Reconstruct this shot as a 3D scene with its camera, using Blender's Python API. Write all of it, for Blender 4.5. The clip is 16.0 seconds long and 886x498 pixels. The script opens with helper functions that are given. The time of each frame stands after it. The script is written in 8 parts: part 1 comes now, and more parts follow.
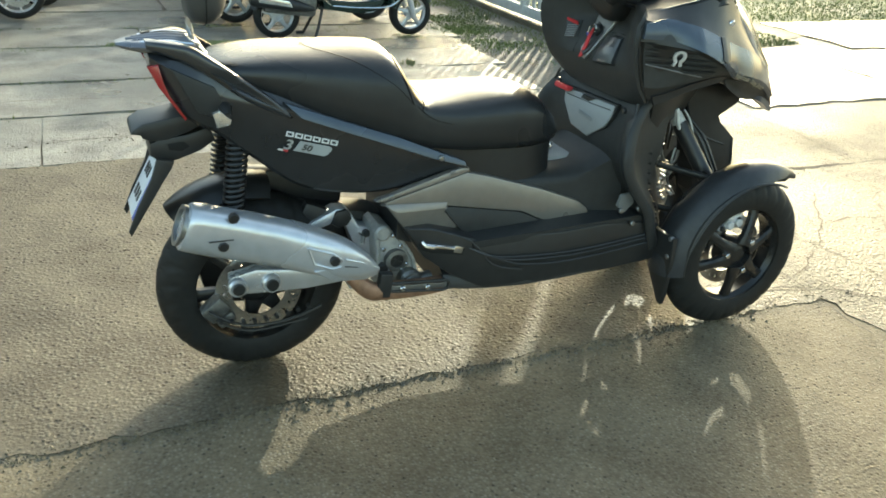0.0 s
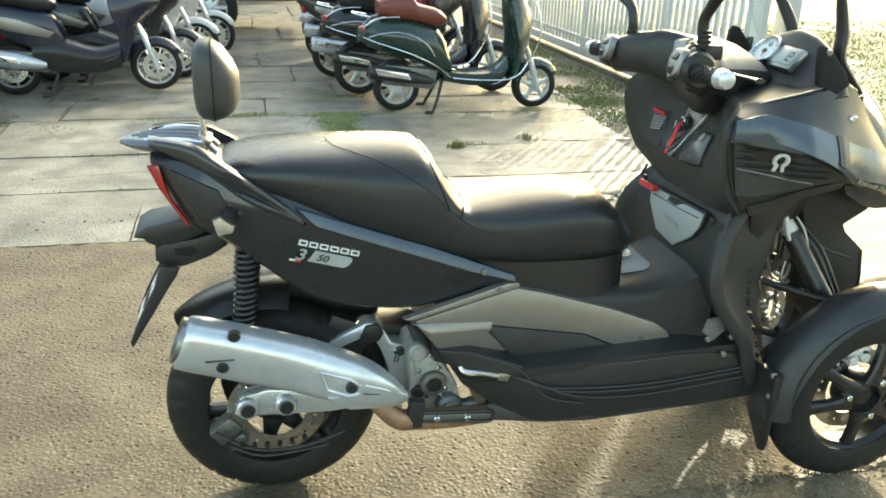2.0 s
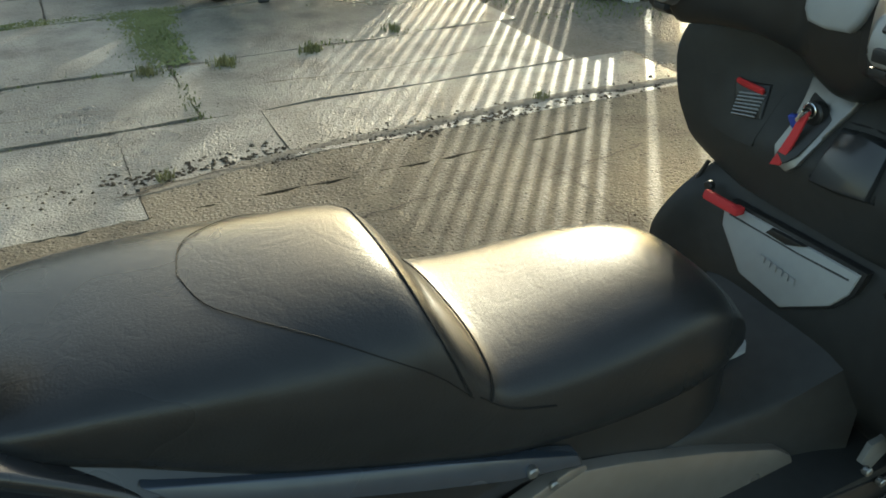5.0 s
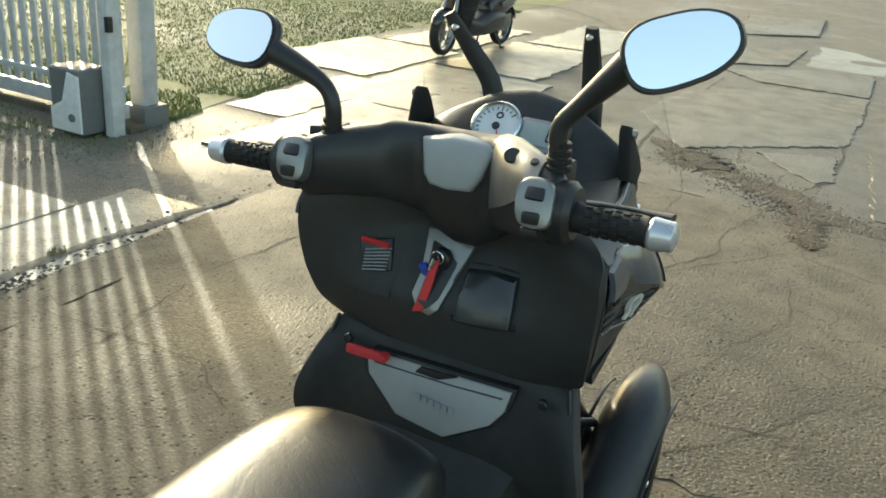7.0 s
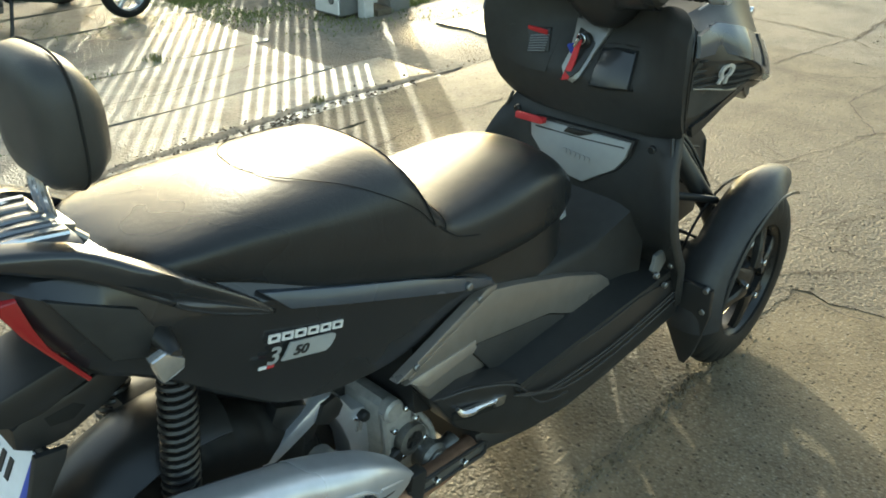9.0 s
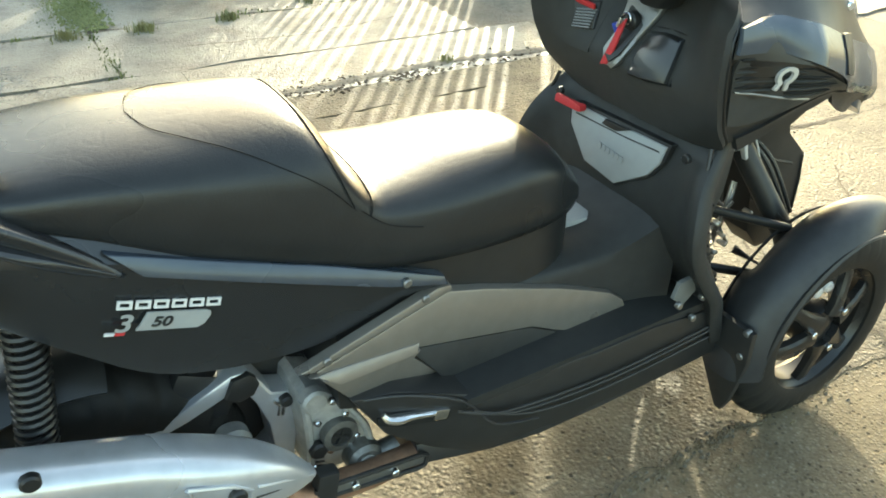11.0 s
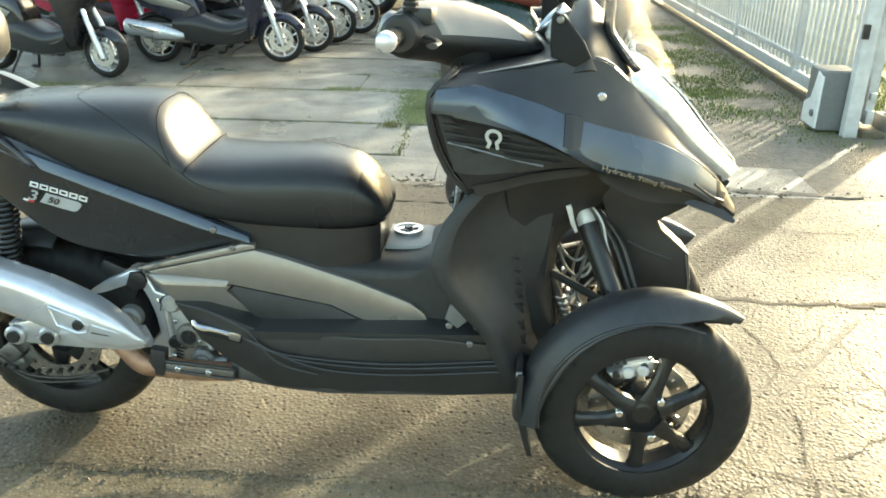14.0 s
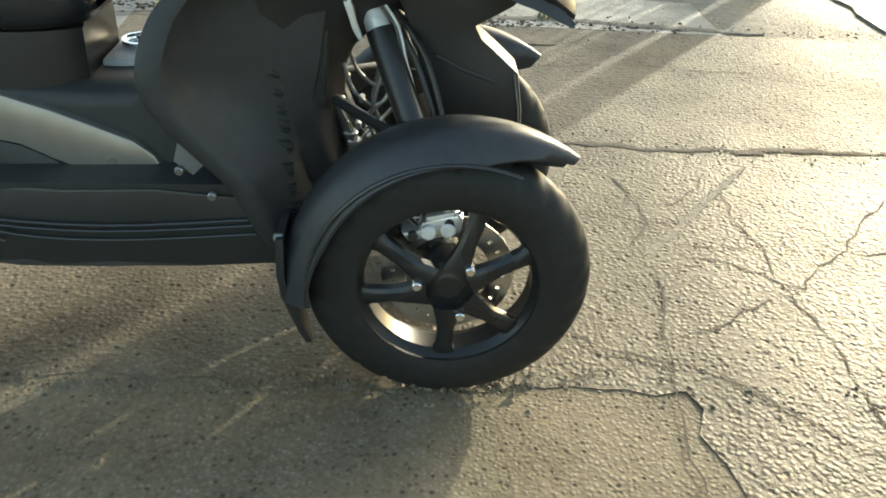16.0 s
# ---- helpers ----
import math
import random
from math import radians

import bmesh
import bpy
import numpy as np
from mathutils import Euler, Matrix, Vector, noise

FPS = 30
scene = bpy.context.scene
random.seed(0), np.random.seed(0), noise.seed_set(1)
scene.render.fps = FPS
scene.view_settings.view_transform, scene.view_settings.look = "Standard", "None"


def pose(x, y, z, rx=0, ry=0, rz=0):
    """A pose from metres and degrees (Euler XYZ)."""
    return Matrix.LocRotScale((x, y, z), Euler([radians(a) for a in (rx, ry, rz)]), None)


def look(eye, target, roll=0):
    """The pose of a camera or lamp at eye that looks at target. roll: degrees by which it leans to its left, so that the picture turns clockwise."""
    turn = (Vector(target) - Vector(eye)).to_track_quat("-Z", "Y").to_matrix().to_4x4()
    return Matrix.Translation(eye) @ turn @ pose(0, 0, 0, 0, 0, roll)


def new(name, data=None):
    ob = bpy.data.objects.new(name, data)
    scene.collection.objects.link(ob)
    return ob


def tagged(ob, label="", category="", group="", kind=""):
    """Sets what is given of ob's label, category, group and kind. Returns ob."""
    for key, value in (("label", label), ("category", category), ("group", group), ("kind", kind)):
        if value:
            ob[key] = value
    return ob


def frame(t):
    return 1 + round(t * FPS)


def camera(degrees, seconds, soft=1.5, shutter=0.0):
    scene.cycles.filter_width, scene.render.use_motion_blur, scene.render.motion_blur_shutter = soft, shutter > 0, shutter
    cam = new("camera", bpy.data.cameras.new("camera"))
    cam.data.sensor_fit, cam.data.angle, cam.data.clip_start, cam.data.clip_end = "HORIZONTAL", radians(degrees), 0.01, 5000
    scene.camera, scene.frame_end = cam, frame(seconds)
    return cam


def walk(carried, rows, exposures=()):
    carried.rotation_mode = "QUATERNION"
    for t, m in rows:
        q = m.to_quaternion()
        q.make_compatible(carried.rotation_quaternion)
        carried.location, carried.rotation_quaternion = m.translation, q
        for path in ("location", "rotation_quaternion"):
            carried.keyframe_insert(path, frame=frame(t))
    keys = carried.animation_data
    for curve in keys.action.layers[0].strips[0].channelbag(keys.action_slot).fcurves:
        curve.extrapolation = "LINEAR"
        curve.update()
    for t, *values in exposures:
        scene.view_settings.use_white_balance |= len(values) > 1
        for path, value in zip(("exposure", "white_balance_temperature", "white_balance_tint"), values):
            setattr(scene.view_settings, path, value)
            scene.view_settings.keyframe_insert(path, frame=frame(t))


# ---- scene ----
cam = camera(56.6, 16.0, 1.8)
PATH = [
    (0, (-0.357, -2.107, 1.386), (0.409, -0.472, 0.525), 3.7),
    (0.5, (-0.095, -2.151, 1.391), (0.339, -0.383, 0.563), -0.2),
    (1, (-0.074, -2.094, 1.402), (0.328, -0.288, 0.642), -0.2),
    (1.5, (-0.011, -2.029, 1.417), (0.403, -0.209, 0.699), 0.8),
    (2, (0.01, -1.866, 1.408), (0.453, -0.065, 0.665), 1.8),
    (2.5, (0.035, -1.64, 1.383), (0.449, 0.145, 0.584), 1.9),
    (3, (0.067, -1.452, 1.404), (0.398, 0.302, 0.502), 1.2),
    (5.5, (0.113, -0.607, 1.406), (1.168, 0.73, 0.359), 1.8),
    (6, (0.09, -0.49, 1.448), (1.504, 0.568, 0.509), 3.2),
    (6.5, (0.059, -0.436, 1.44), (1.683, 0.397, 0.623), 5.8),
    (7, (0.006, -0.501, 1.467), (1.674, 0.289, 0.696), 5.3),
    (7.5, (-0.105, -0.712, 1.487), (1.464, 0.231, 0.681), 1.9),
    (8, (-0.159, -0.84, 1.481), (1.281, 0.225, 0.591), 0.8),
    (8.5, (-0.314, -0.91, 1.445), (1.046, 0.219, 0.508), 0.6),
    (9, (-0.42, -0.98, 1.419), (0.861, 0.204, 0.44), 1.1),
    (11.5, (0.272, -1.193, 1.355), (0.924, 0.356, 0.27), 0.8),
    (12, (0.568, -1.357, 1.327), (0.905, 0.32, 0.291), -1.6),
    (12.5, (0.685, -1.448, 1.338), (0.943, 0.288, 0.377), 0.8),
    (13, (0.82, -1.621, 1.331), (0.943, 0.201, 0.516), 1.7),
    (13.5, (1.035, -1.812, 1.373), (0.975, 0.04, 0.62), 1.1),
    (14, (1.177, -1.952, 1.373), (1.076, -0.113, 0.592), 0.9),
    (14.5, (1.325, -2.069, 1.354), (1.264, -0.258, 0.508), 2.1),
    (15, (1.458, -1.974, 1.328), (1.435, -0.204, 0.397), 3.3),
    (15.5, (1.487, -1.678, 1.216), (1.527, 0.044, 0.2), 4.1),
    (16, (1.475, -1.493, 1.106), (1.579, 0.193, 0.035), 3.6),
]
EXPOSURES = [(0.0, 1.96, 7500, -5), (0.5, 2.4, 7700, -5), (1.0, 2.48, 7900, -6), (2.0, 2.4, 8200, -3), (3.2, 2.34, 8200, -4), (5.5, 1.26, 7500, -4), (7.0, 1.48, 7600, -3), (8.0, 1.46, 7600, -4), (9.0, 1.82, 7700, -5), (11.5, 2.63, 8300, -4), (12.5, 2.98, 8700, -2), (13.0, 2.7, 8700, -2), (13.5, 2.72, 8500, -3), (15.0, 2.16, 7600, -2), (16.0, 1.94, 7500, -1)]
walk(cam, [(t, look(eye, target, roll)) for t, eye, target, roll in PATH], EXPOSURES)

# ---- light ----
SUN_EL, SUN_AZ = radians(19), radians(37.5)          # height, and turn from +y towards +x
sun_dir = Vector((math.sin(SUN_AZ) * math.cos(SUN_EL), math.cos(SUN_AZ) * math.cos(SUN_EL), math.sin(SUN_EL)))
world = bpy.data.worlds.new("sky")
scene.world = world
world.use_nodes = True
wn = world.node_tree.nodes
sky = wn.new("ShaderNodeTexSky")
sky.sky_type, sky.sun_disc = "NISHITA", False
sky.sun_elevation, sky.sun_rotation = SUN_EL, SUN_AZ
sky.air_density, sky.dust_density, sky.ozone_density = 1.0, 2.5, 1.0
wn["Background"].inputs[1].default_value = 0.15
world.node_tree.links.new(sky.outputs[0], wn["Background"].inputs[0])
sun_data = bpy.data.lights.new("sun", "SUN")
sun_data.energy, sun_data.angle, sun_data.color = 1.32, radians(0.6), (1.0, 0.975, 0.925)
sun = new("sun", sun_data)
sun.matrix_world = look(sun_dir * 20, (0, 0, 0))


# ---- materials ----
def material(name, colour, rough=0.5, metal=0.0, coat=0.0, grain=0.0, scale=60.0, bump=0.0, bump_scale=200.0, rough_var=0.08, spec=0.5, distance=0.001, random_obj=0.0, creases=0.0):
    """A procedural surface: colour with two scales of variation, roughness variation and fine relief."""
    m = bpy.data.materials.new(name)
    m.use_nodes = True
    nt = m.node_tree
    n, l = nt.nodes, nt.links
    b = n["Principled BSDF"]
    b.inputs["Metallic"].default_value = metal
    b.inputs["Coat Weight"].default_value = coat
    b.inputs["Coat Roughness"].default_value = 0.08
    b.inputs["Specular IOR Level"].default_value = spec
    co = n.new("ShaderNodeTexCoord")
    big, fine = n.new("ShaderNodeTexNoise"), n.new("ShaderNodeTexNoise")
    big.inputs["Scale"].default_value, big.inputs["Detail"].default_value = scale / 12, 4
    fine.inputs["Scale"].default_value, fine.inputs["Detail"].default_value = scale, 3
    for t in (big, fine):
        l.new(co.outputs["Object"], t.inputs["Vector"])
    mix = n.new("ShaderNodeMath")
    mix.operation = "ADD"
    l.new(big.outputs["Fac"], mix.inputs[0])
    l.new(fine.outputs["Fac"], mix.inputs[1])
    ramp = n.new("ShaderNodeMapRange")
    ramp.inputs[1].default_value, ramp.inputs[2].default_value = 0.6, 1.4
    ramp.inputs[3].default_value, ramp.inputs[4].default_value = 1 - grain, 1 + grain
    l.new(mix.outputs[0], ramp.inputs[0])
    hsv = n.new("ShaderNodeHueSaturation")
    hsv.inputs["Color"].default_value = (*colour, 1)
    if random_obj:
        info, mr, mul = n.new("ShaderNodeObjectInfo"), n.new("ShaderNodeMapRange"), n.new("ShaderNodeMath")
        mr.inputs[3].default_value, mr.inputs[4].default_value = 1 - random_obj, 1 + random_obj
        mul.operation = "MULTIPLY"
        l.new(info.outputs["Random"], mr.inputs[0])
        l.new(mr.outputs[0], mul.inputs[0])
        l.new(ramp.outputs[0], mul.inputs[1])
        l.new(mul.outputs[0], hsv.inputs["Value"])
    else:
        l.new(ramp.outputs[0], hsv.inputs["Value"])
    l.new(hsv.outputs[0], b.inputs["Base Color"])
    rr = n.new("ShaderNodeMapRange")
    rr.inputs[1].default_value, rr.inputs[2].default_value = 0.3, 0.7
    rr.inputs[3].default_value, rr.inputs[4].default_value = max(0.02, rough - rough_var), min(1, rough + rough_var)
    l.new(big.outputs["Fac"], rr.inputs[0])
    l.new(rr.outputs[0], b.inputs["Roughness"])
    if bump:
        bt, bp = n.new("ShaderNodeTexNoise"), n.new("ShaderNodeBump")
        bt.inputs["Scale"].default_value, bt.inputs["Detail"].default_value = bump_scale, 4
        l.new(co.outputs["Object"], bt.inputs["Vector"])
        bp.inputs["Strength"].default_value, bp.inputs["Distance"].default_value = bump, distance
        l.new(bt.outputs["Fac"], bp.inputs["Height"])
        if creases:
            wr, rg, bp2 = n.new("ShaderNodeTexNoise"), n.new("ShaderNodeMapRange"), n.new("ShaderNodeBump")
            wr.inputs["Scale"].default_value, wr.inputs["Detail"].default_value, wr.inputs["Distortion"].default_value = 11, 5, 1.4
            l.new(co.outputs["Object"], wr.inputs["Vector"])
            ab = n.new("ShaderNodeMath")
            ab.operation = "PINGPONG"
            ab.inputs[1].default_value = 0.5
            l.new(wr.outputs["Fac"], ab.inputs[0])
            rg.inputs[1].default_value, rg.inputs[2].default_value = 0.44, 0.5
            l.new(ab.outputs[0], rg.inputs[0])
            bp2.inputs["Strength"].default_value, bp2.inputs["Distance"].default_value = creases, 0.0012
            bp2.invert = True
            l.new(rg.outputs[0], bp2.inputs["Height"])
            l.new(bp.outputs[0], bp2.inputs["Normal"])
            bp = bp2
        l.new(bp.outputs[0], b.inputs["Normal"])
    return m


def glass_material(name, tint=(0.95, 0.97, 0.97), rough=0.03, ior=1.5):
    m = bpy.data.materials.new(name)
    m.use_nodes = True
    n, l = m.node_tree.nodes, m.node_tree.links
    out = n["Material Output"]
    tr, gl, fr, mx = n.new("ShaderNodeBsdfTransparent"), n.new("ShaderNodeBsdfGlossy"), n.new("ShaderNodeFresnel"), n.new("ShaderNodeMixShader")
    tr.inputs[0].default_value = (*tint, 1)
    gl.inputs["Roughness"].default_value = rough
    fr.inputs[0].default_value = ior
    if ior > 1.2:
        l.new(fr.outputs[0], mx.inputs[0])
    else:
        mx.inputs[0].default_value = 0.035
    l.new(tr.outputs[0], mx.inputs[1])
    l.new(gl.outputs[0], mx.inputs[2])
    l.new(mx.outputs[0], out.inputs[0])
    return m


def ground_material(name, dry, wet, stone, stone_scale, bump, wet_low=0.45, wet_high=0.6, rough_dry=0.75, rough_wet=0.22, distance=0.004, stain=0.35, pit_shade=0.6, spec=0.5):
    """Concrete or dirt: aggregate grains, stains and damp patches with lower roughness, in world coordinates."""
    m = bpy.data.materials.new(name)
    m.use_nodes = True
    n, l = m.node_tree.nodes, m.node_tree.links
    b = n["Principled BSDF"]
    b.inputs["Specular IOR Level"].default_value = spec
    dry, wet, stone = ((c[0], c[1] * 0.995, c[2] * 0.985) for c in (dry, wet, stone))
    geo = n.new("ShaderNodeNewGeometry")

    def noise_tex(scale, detail=4, rough=0.55):
        t = n.new("ShaderNodeTexNoise")
        t.inputs["Scale"].default_value, t.inputs["Detail"].default_value, t.inputs["Roughness"].default_value = scale, detail, rough
        l.new(geo.outputs["Position"], t.inputs["Vector"])
        return t

    def ranged(src, a, c, lo, hi):
        r = n.new("ShaderNodeMapRange")
        for k, v in enumerate((a, c, lo, hi)):
            r.inputs[k + 1].default_value = v
        l.new(src, r.inputs[0])
        return r.outputs[0]

    def mixed(fac, a, c, kind="MIX"):
        x = n.new("ShaderNodeMix")
        x.data_type, x.blend_type = "RGBA", kind
        if isinstance(fac, float):
            x.inputs[0].default_value = fac
        else:
            l.new(fac, x.inputs[0])
        for k, v in ((6, a), (7, c)):
            if isinstance(v, tuple):
                x.inputs[k].default_value = (*v, 1)
            else:
                l.new(v, x.inputs[k])
        return x.outputs[2]

    patch, mid, fine = noise_tex(0.55, 5), noise_tex(4.0, 5), noise_tex(90, 3)
    vor = n.new("ShaderNodeTexVoronoi")
    vor.inputs["Scale"].default_value = stone_scale
    l.new(geo.outputs["Position"], vor.inputs["Vector"])
    damp = ranged(patch.outputs["Fac"], wet_low, wet_high, 0.0, 1.0)
    col = mixed(damp, dry, wet)
    pebble = ranged(vor.outputs["Distance"], 0.15, 0.55, 1.0, 0.0)
    tone = mixed(vor.outputs["Color"], stone, tuple(0.55 * v for v in stone))
    sep = n.new("ShaderNodeSeparateColor")
    l.new(vor.outputs["Color"], sep.inputs[0])
    pick = ranged(sep.outputs[0], 0.35, 0.65, 0.0, 0.75)
    pm = n.new("ShaderNodeMath")
    pm.operation = "MULTIPLY"
    l.new(pebble, pm.inputs[0])
    l.new(pick, pm.inputs[1])
    col = mixed(pm.outputs[0], col, tone)
    pitv = n.new("ShaderNodeTexVoronoi")
    pitv.inputs["Scale"].default_value = stone_scale * 0.62
    l.new(geo.outputs["Position"], pitv.inputs["Vector"])
    psep = n.new("ShaderNodeSeparateColor")
    l.new(pitv.outputs["Color"], psep.inputs[0])
    pit = n.new("ShaderNodeMath")
    pit.operation = "MULTIPLY"
    l.new(ranged(pitv.outputs["Distance"], 0.14, 0.34, 1.0, 0.0), pit.inputs[0])
    l.new(ranged(psep.outputs[1], 0.45, 0.6, 0.0, pit_shade), pit.inputs[1])
    # small pits are coloured dark, the relief's own shadows painted in
    col = mixed(pit.outputs[0], col, tuple(0.22 * v for v in wet))
    col = mixed(ranged(mid.outputs["Fac"], 0.4, 0.68, 0.0, stain), col, tuple(0.4 * v for v in wet))
    col = mixed(ranged(fine.outputs["Fac"], 0.35, 0.7, 0.0, 0.3), col, tuple(min(1, 1.35 * v) for v in dry))
    l.new(col, b.inputs["Base Color"])
    l.new(ranged(damp, 0, 1, rough_dry, rough_wet), b.inputs["Roughness"])
    add = n.new("ShaderNodeMath")
    add.operation = "MULTIPLY_ADD"
    l.new(pebble, add.inputs[0])
    add.inputs[1].default_value = 0.6
    l.new(fine.outputs["Fac"], add.inputs[2])
    add2 = n.new("ShaderNodeMath")
    add2.operation = "MULTIPLY_ADD"
    rel = noise_tex(36, 4, 0.6)
    dig = n.new("ShaderNodeMath")
    dig.operation = "MULTIPLY_ADD"
    l.new(pit.outputs[0], dig.inputs[0])
    dig.inputs[1].default_value = -1.3
    l.new(add.outputs[0], dig.inputs[2])
    l.new(rel.outputs["Fac"], add2.inputs[0])
    add2.inputs[1].default_value = 1.35
    l.new(dig.outputs[0], add2.inputs[2])
    bp = n.new("ShaderNodeBump")
    bp.inputs["Strength"].default_value, bp.inputs["Distance"].default_value = bump, distance
    l.new(add2.outputs[0], bp.inputs["Height"])
    l.new(bp.outputs[0], b.inputs["Normal"])
    return m


PLASTIC = material("black_plastic", (0.023, 0.023, 0.0226), 0.37, grain=0.25, scale=30, bump=0.12, bump_scale=900, distance=0.0006, spec=0.42)
PLASTIC_ROUGH = material("grained_black_plastic", (0.034, 0.0345, 0.0335), 0.46, grain=0.2, scale=40, bump=0.3, bump_scale=700, distance=0.0008, spec=0.28)
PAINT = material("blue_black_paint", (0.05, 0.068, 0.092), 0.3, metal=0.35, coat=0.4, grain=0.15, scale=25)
GRILLE = material("satin_grey_black_plastic", (0.042, 0.043, 0.0415), 0.5, grain=0.2, scale=40, bump=0.25, bump_scale=700, distance=0.0007, spec=0.3)
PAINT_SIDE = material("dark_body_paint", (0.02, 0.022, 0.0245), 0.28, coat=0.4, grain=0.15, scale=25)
LEATHER = material("seat_vinyl", (0.021, 0.0222, 0.023), 0.33, grain=0.25, scale=20, bump=0.4, bump_scale=380, distance=0.0008, rough_var=0.1, creases=0.09, spec=0.4)
PAD_VINYL = material("backrest_vinyl", (0.04, 0.04, 0.038), 0.5, grain=0.2, scale=30, bump=0.3, bump_scale=500)
STITCH = material("seam_piping", (0.018, 0.018, 0.017), 0.8, spec=0.2)
SILVER = material("silver_paint", (0.6, 0.615, 0.64), 0.31, metal=0.6, grain=0.12, scale=30, rough_var=0.1)
CHAMPAGNE = material("grey_champagne_paint", (0.25, 0.227, 0.2), 0.32, metal=0.5, grain=0.1, scale=40)
LID_GREY = material("light_grey_plastic", (0.33, 0.34, 0.335), 0.5, grain=0.08, scale=40, bump=0.1, bump_scale=900)
CAST = material("cast_case", (0.4, 0.395, 0.37), 0.5, metal=0.35, grain=0.3, scale=60, bump=0.3, bump_scale=250)
MUDGUARD = material("satin_mudguard", (0.028, 0.0292, 0.0312), 0.4, grain=0.3, scale=40, bump=0.2, bump_scale=600, distance=0.0007, spec=0.4)
ALLOY = material("engine_alloy", (0.2, 0.2, 0.19), 0.5, metal=0.75, grain=0.5, scale=60, bump=0.3, bump_scale=250)
ZINC = material("zinc_plate", (0.62, 0.62, 0.6), 0.42, metal=0.25, grain=0.2, scale=60)
CHROME = material("bright_metal", (0.72, 0.73, 0.73), 0.2, metal=1.0, grain=0.08, scale=50)
STEEL = material("disc_steel", (0.5, 0.49, 0.47), 0.3, metal=1.0, grain=0.2, scale=120)
RUST = material("heat_stained_pipe", (0.34, 0.2, 0.13), 0.55, metal=0.6, grain=0.5, scale=40, bump=0.3, bump_scale=200)
RUBBER = material("tyre_rubber", (0.017, 0.0168, 0.0158), 0.58, grain=0.35, scale=40, bump=0.3, bump_scale=350, spec=0.24)
RIM = material("black_rim_paint", (0.016, 0.016, 0.016), 0.32, grain=0.2, scale=40, spec=0.4)
RED_LENS = material("red_lens", (0.3, 0.01, 0.014), 0.18, coat=0.6, grain=0.1)
RED_TAG = material("red_webbing", (0.55, 0.03, 0.035), 0.6, grain=0.1, scale=120, bump=0.3, bump_scale=900)
CLEAR_LENS = material("clear_lens", (0.82, 0.83, 0.83), 0.1, metal=0.85, coat=0.8, grain=0.15, scale=60, bump=0.25, bump_scale=90, distance=0.002)
HEADLAMP = material("headlamp_lens", (0.46, 0.48, 0.5), 0.16, metal=0.75, coat=0.7, grain=0.4, scale=26, bump=0.35, bump_scale=60, distance=0.003)
WHITE = material("white_vinyl_print", (0.72, 0.72, 0.7), 0.45, grain=0.05)
GOLD = material("pale_gold_print", (0.66, 0.6, 0.46), 0.4, metal=0.4, grain=0.05)
PLATE_WHITE = material("plate_white", (0.75, 0.76, 0.78), 0.35, grain=0.06)
PLATE_BLUE = material("plate_blue", (0.03, 0.07, 0.4), 0.35, grain=0.06)
GREY_METAL = material("anodised_grey", (0.27, 0.27, 0.26), 0.35, metal=0.8, grain=0.1, scale=60)
RACK = material("dark_silver_rack", (0.17, 0.18, 0.2), 0.3, metal=0.75, grain=0.12, scale=60, rough_var=0.1)
DIAL = material("dial_face", (0.7, 0.7, 0.68), 0.4, grain=0.05)
LCD = material("lcd_glass", (0.32, 0.35, 0.33), 0.25, grain=0.05)
HOSE = material("grey_hose", (0.045, 0.045, 0.043), 0.4, grain=0.2)
MIRROR = material("mirror_glass", (0.92, 0.93, 0.94), 0.02, metal=1.0, rough_var=0.0)
SCREEN = glass_material("smoked_screen", (0.95, 0.96, 0.96), 0.05, 1.12)
FENCE = material("galvanised_paint", (0.55, 0.56, 0.55), 0.5, metal=0.15, grain=0.2, scale=20, random_obj=0.08)
BOX_DARK = material("motor_case_grey", (0.14, 0.145, 0.14), 0.55, grain=0.15, scale=30)
BOX_WHITE = material("motor_case_white", (0.68, 0.68, 0.66), 0.5, grain=0.15, scale=30)
MUD = material("packed_dirt", (0.17, 0.145, 0.11), 0.85, grain=0.5, scale=30, bump=0.8, bump_scale=70, distance=0.006)
CRACK = material("crack_dirt", (0.075, 0.06, 0.044), 0.9, grain=0.5, scale=60, bump=0.7, bump_scale=200, distance=0.003)
GRASS = material("grass_blades", (0.16, 0.19, 0.055), 0.55, grain=0.5, scale=8)
WEED = material("dry_weed", (0.2, 0.19, 0.08), 0.6, grain=0.5, scale=15)
LAWN = ground_material("lawn_soil", (0.15, 0.16, 0.062), (0.11, 0.115, 0.046), (0.155, 0.17, 0.07), 60, 0.6, rough_dry=0.85, rough_wet=0.7)
CONCRETE = ground_material("aggregate_concrete", (0.172, 0.146, 0.104), (0.09, 0.069, 0.043), (0.27, 0.238, 0.182), 72, 0.75, 0.36, 0.6, 0.76, 0.5, 0.0038, 0.65, 0.9, 0.27)
SMOOTH = ground_material("worn_smooth_concrete", (0.225, 0.186, 0.125), (0.138, 0.109, 0.07), (0.34, 0.3, 0.235), 96, 0.75, 0.4, 0.58, 0.85, 0.62, 0.003, 0.6, 0.85, 0.16)
OLD_SLAB = ground_material("old_wet_slab", (0.325, 0.305, 0.257), (0.145, 0.132, 0.104), (0.38, 0.36, 0.31), 95, 0.65, 0.38, 0.62, 0.5, 0.22, 0.004, 0.85, 0.85)
PATH_SLAB = ground_material("worn_path_slab", (0.26, 0.243, 0.2), (0.17, 0.15, 0.118), (0.3, 0.28, 0.235), 110, 0.6, 0.4, 0.62, 0.5, 0.22, 0.004, 0.5)
